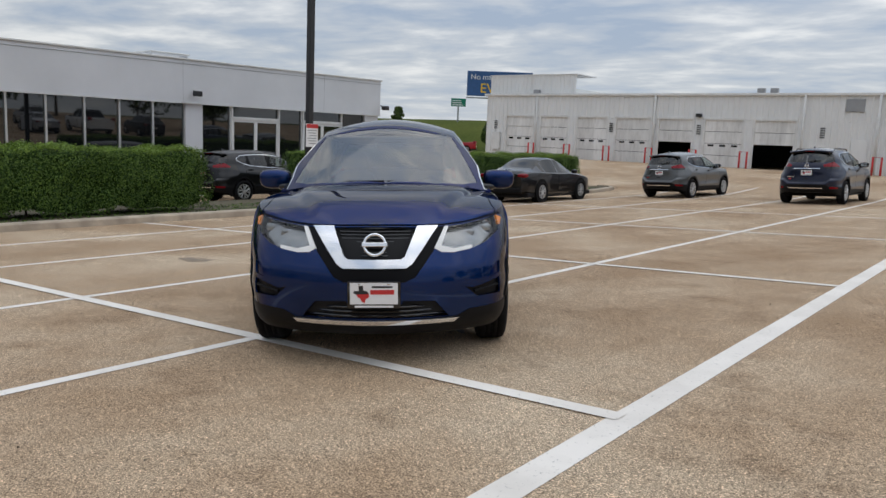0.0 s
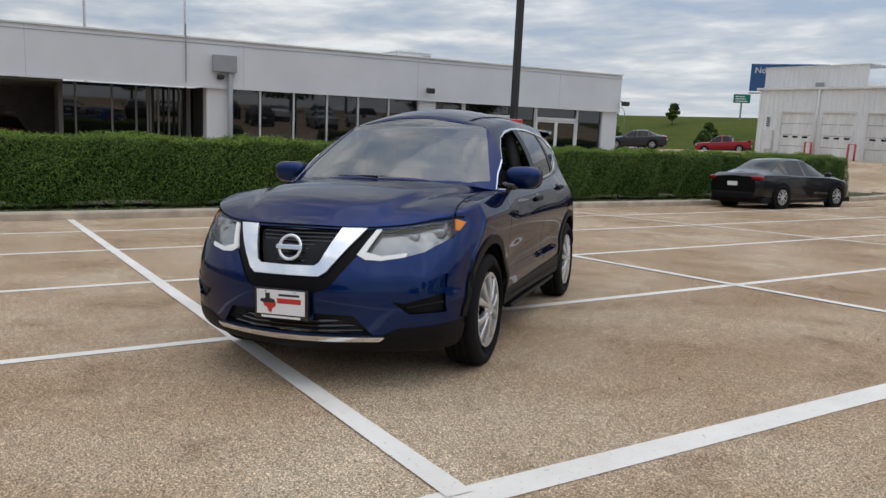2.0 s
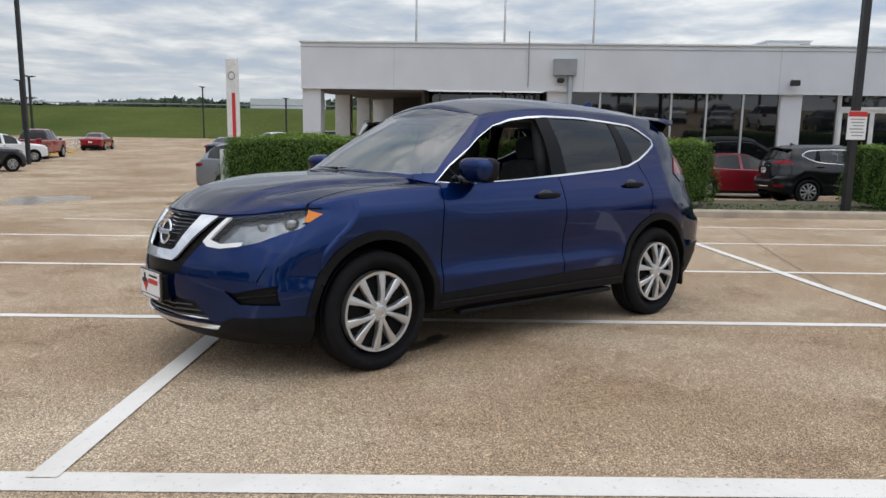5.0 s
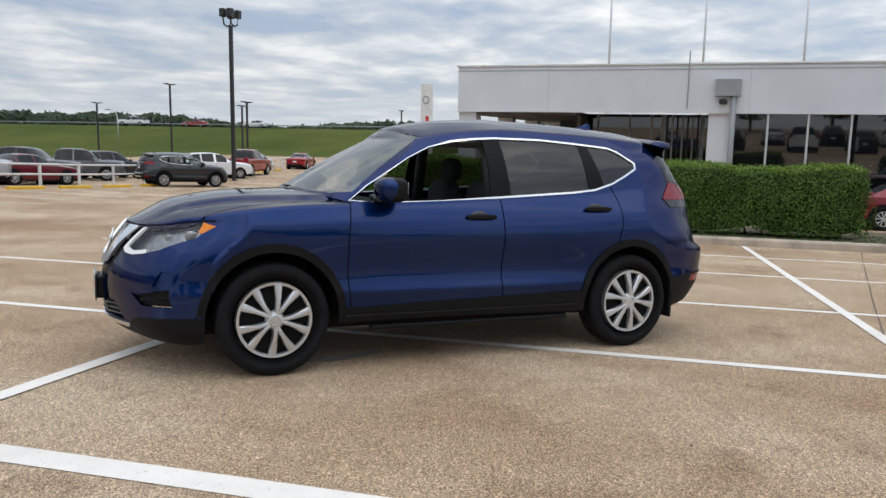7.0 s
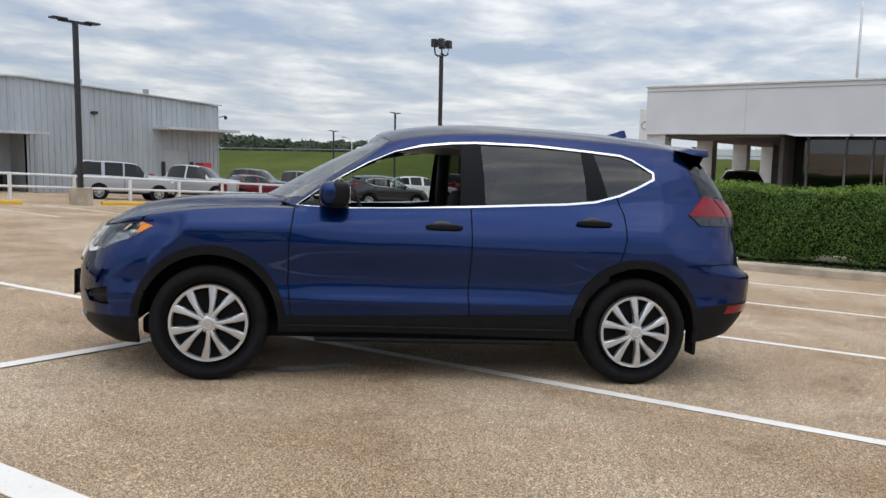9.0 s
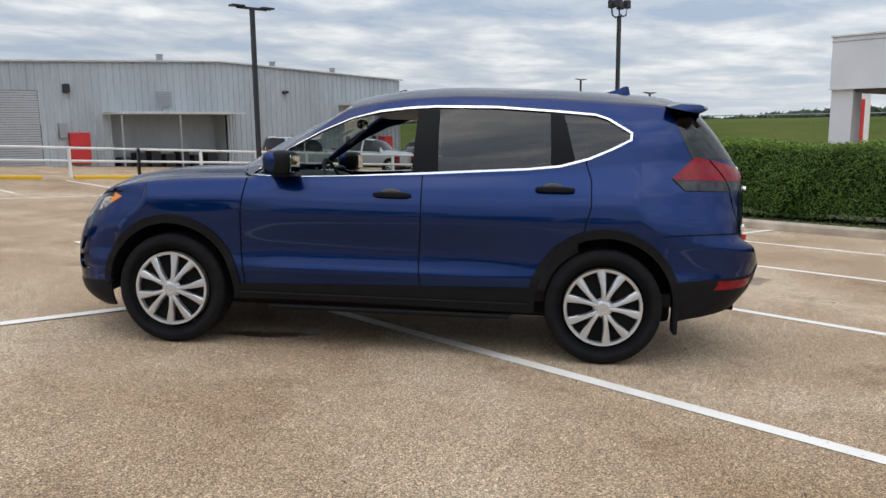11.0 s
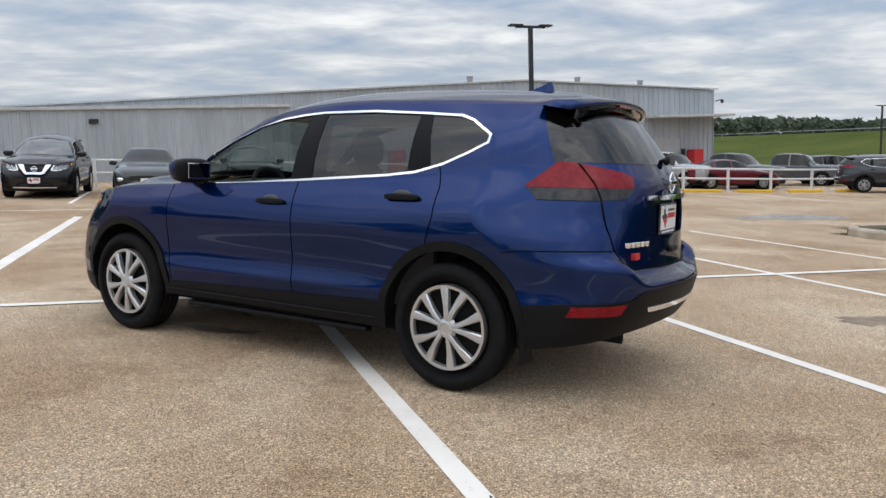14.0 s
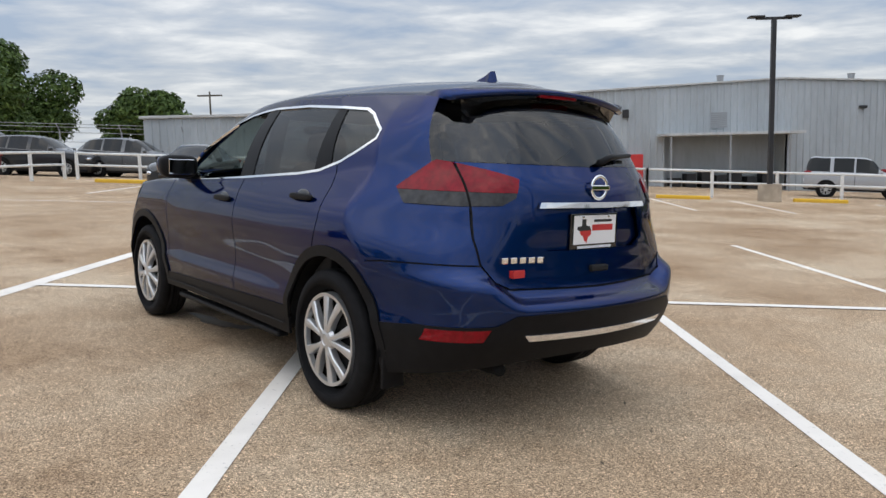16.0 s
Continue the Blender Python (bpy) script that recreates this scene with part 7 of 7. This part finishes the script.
far_woods()
road = bmesh.new()
rows = [[road.verts.new((x, y, gz(x, y) + 0.05)) for x in (139.5, 146)] for y in range(-120, 300, 10)]
for p, q in zip(rows, rows[1:]):
    road.faces.new((p[0], p[1], q[1], q[0]))
solid("road", road, plain("far_asphalt", (0.10, 0.10, 0.10), 0.9), "grey road along the top of the bank", "road", "structure")
gr = bmesh.new()
add_tube(gr, [(138.5, y, gz(138.5, y) + 0.6) for y in range(-110, 200, 10)], 0.10, 6)
solid("crash_barrier", gr, M_GREYBOX, "grey crash barrier along the bank road", "barrier", "structure")

for y in (2.5, -7.7, -18.0):
    solid("flagpole", tube([(86, y, gz(86, y)), (86, y, 13), (86, y, 27)], 0.17, 8, 0.07), M_ALU, "tall slender metal flagpole beyond the showroom", "flagpole", group="flagpoles", smooth=True)

py = thing("pylon_sign", "white and red upright dealership pylon with a plain emblem", "sign", Matrix.Translation((80.1, 22.3, gz(80.1, 22.3))) @ Matrix.Rotation(radians(-20), 4, "Z"))
PYLON = 7.22 - gz(80.1, 22.3)
part("pylon", box((-0.35, -0.62, 0), (0.35, 0.62, PYLON), 0.05), M_WHITE, py)
part("red_band", box((-0.36, -0.52, 0.2), (-0.351, -0.08, PYLON * 0.60)), M_RED, py, "red vertical band")
part("emblem", ring_mesh(0.40, 0.07), M_GREYBOX, py).matrix_local = pose(-0.37, -0.12, PYLON * 0.80, 0, 0, 90)

bb = thing("billboard", "blue roadside billboard with white and yellow lettering", "billboard", Matrix.Translation((63, -93.8, gz(63, -93.8))) @ Matrix.Rotation(radians(34.3), 4, "Z"))
BZ = -gz(63, -93.8)
part("panel", box((-5.0, -0.3, 8.1 + BZ), (4.9, 0.3, 11.8 + BZ), 0.05), M_SIGNBLUE, bb)
part("catwalk", box((-5.1, 0.2, 7.7 + BZ), (4.9, 1.0, 7.85 + BZ)), M_GREYBOX, bb)
part("post", tube([(-2, -0.8, 0), (-2, -0.8, 8.0 + BZ)], 0.4, 12), M_GREYBOX, bb)


def words_on(text, size, mat, parent, m, label=""):
    cu = bpy.data.curves.new("lettering", "FONT")
    cu.body, cu.size, cu.extrude = text, size, 0.004
    ob = new("lettering", cu)
    me = bpy.data.meshes.new_from_object(ob)
    bpy.data.objects.remove(ob)
    me.materials.append(mat)
    o = new("lettering", me)
    o.parent = parent
    o.matrix_local = m
    return tagged(o, label)


words_on("No market", 1.15, M_SIGNWHITE, bb, pose(4.4, 0.32, 10.55 + BZ, 90, 0, 180), "white lettering")
words_on("EV", 2.0, M_SIGNYEL, bb, pose(2.9, 0.32, 8.6 + BZ, 90, 0, 180), "yellow lettering")
rs = thing("road_sign", "green overhead road sign on a post", "road sign", Matrix.Translation((86, -114, gz(86, -114))) @ Matrix.Rotation(radians(37.5), 4, "Z"))
RZ = -gz(86, -114)
part("panel", box((-1.4, -0.1, 7.6 + RZ), (1.4, 0.1, 9.1 + RZ), 0.03), M_SIGNGREEN, rs)
for k in range(3):
    part("print_bar", box((-0.9 + 0.2 * k, 0.101, 7.8 + RZ + k * 0.4), (1.1, 0.12, 7.98 + RZ + k * 0.4)), M_SIGNWHITE, rs)
part("post", tube([(0, -0.3, 0), (0, -0.3, 9.0 + RZ)], 0.15, 8), M_GREYBOX, rs)
for x, y in ((84, 66), (88, -88), (100, -84)):
    sl = thing("street_lamp", "thin grey street lamp with a curved arm", "street lamp", Matrix.Translation((x, y, gz(x, y))))
    part("post", tube([(0, 0, 0), (0, 0, 5.0 if y > 0 else 6.4), (0.2, 0.4, 5.7 if y > 0 else 7.2), (0.5, 1.6, 6.0 if y > 0 else 7.4)], 0.09, 8, 0.05), M_ALU, sl, "", True)
    part("lamp_head", box((0.35, 1.5, 5.92 if y > 0 else 7.32), (0.65, 2.2, 6.06 if y > 0 else 7.46), 0.03), M_GREYBOX, sl)
solid("distant_warehouse", box((320, 47, 1), (330, 77, 7.2), 0.1), M_STUCCO, "long pale warehouse far beyond the grass", "building")
fence = thing("chain_link_fence", "chain-link fence with barbed wire on tall posts", "fence", Matrix())
for k in range(14):
    x = -48 + k * 3.0
    part("fence_post", tube([(x, 32.0, gz(x, 32)), (x, 32.0, gz(x, 32) + 2.0), (x, 31.7, gz(x, 32) + 2.35)], 0.035, 6), M_GREYBOX, fence)
for h in (0.3, 0.7, 1.1, 1.5, 1.95, 2.2, 2.35):
    part("fence_wire", tube([(-48, 32.0, gz(-48, 32) + h), (-28, 32.0, gz(-28, 32) + h), (-9, 32.0, gz(-9, 32) + h)], 0.014, 5), M_GREYBOX, fence)
up = thing("utility_pole", "wooden utility pole with a cross-arm", "utility pole", Matrix.Translation((-30, 95, gz(-30, 95))))
part("post", tube([(0, 0, 0), (0, 0, 9.0)], 0.16, 8, 0.11), M_BARK, up)
part("cross_arm", box((-1.6, -0.08, 8.4), (1.6, 0.08, 8.6)), M_BARK, up)

# ---- stains and joints on the lot ----
flat_patch("wet_patch", -0.98, 0.34, 0.30, 0.07, M_WET, "thin dark wet patch on the concrete", 1, turn=-40)
flat_patch("wet_patch", -0.72, 0.16, 0.13, 0.05, M_WET, "thin dark wet patch on the concrete", 5, turn=-30)
flat_patch("oil_stain", 4.2, -0.72, 0.24, 0.20, M_OIL, "old round oil stain on the concrete", 2)
flat_patch("puddle", 13.4, 9.9, 1.9, 0.75, M_PUDDLE, "shallow damp patch that mirrors the sky", 7, turn=20)
for p, q in (((10.4, -5.8), (8.03, -5.24)), ((8.03, -5.24), (3.21, -4.12)), ((3.21, -4.12), (1.0, -3.63)), ((10.4, 7.6), (-12.0, 7.9)), ((10.4, -12.6), (-12.0, -12.4)), ((-7.3, 20), (-7.1, -28))):
    solid("concrete_joint", strip(lot(*p), lot(*q), 0.016, 0.0025), M_JOINT, "thin dark joint in the concrete", "joint", "structure")
rngd = np.random.default_rng(21)
specks = [(rngd.uniform(-6, 8), rngd.uniform(-6, 6)) for _ in range(260)]
tagged(new("leaf_litter", leaf_cloud("leaf_litter", [(x, y, gz(x, y) + 0.006) for x, y in specks], [(0, 0, 1)] * len(specks), 0.022, M_BARK, 8)), "tiny dry leaf bits scattered on the concrete", "leaf litter", kind="stuff")
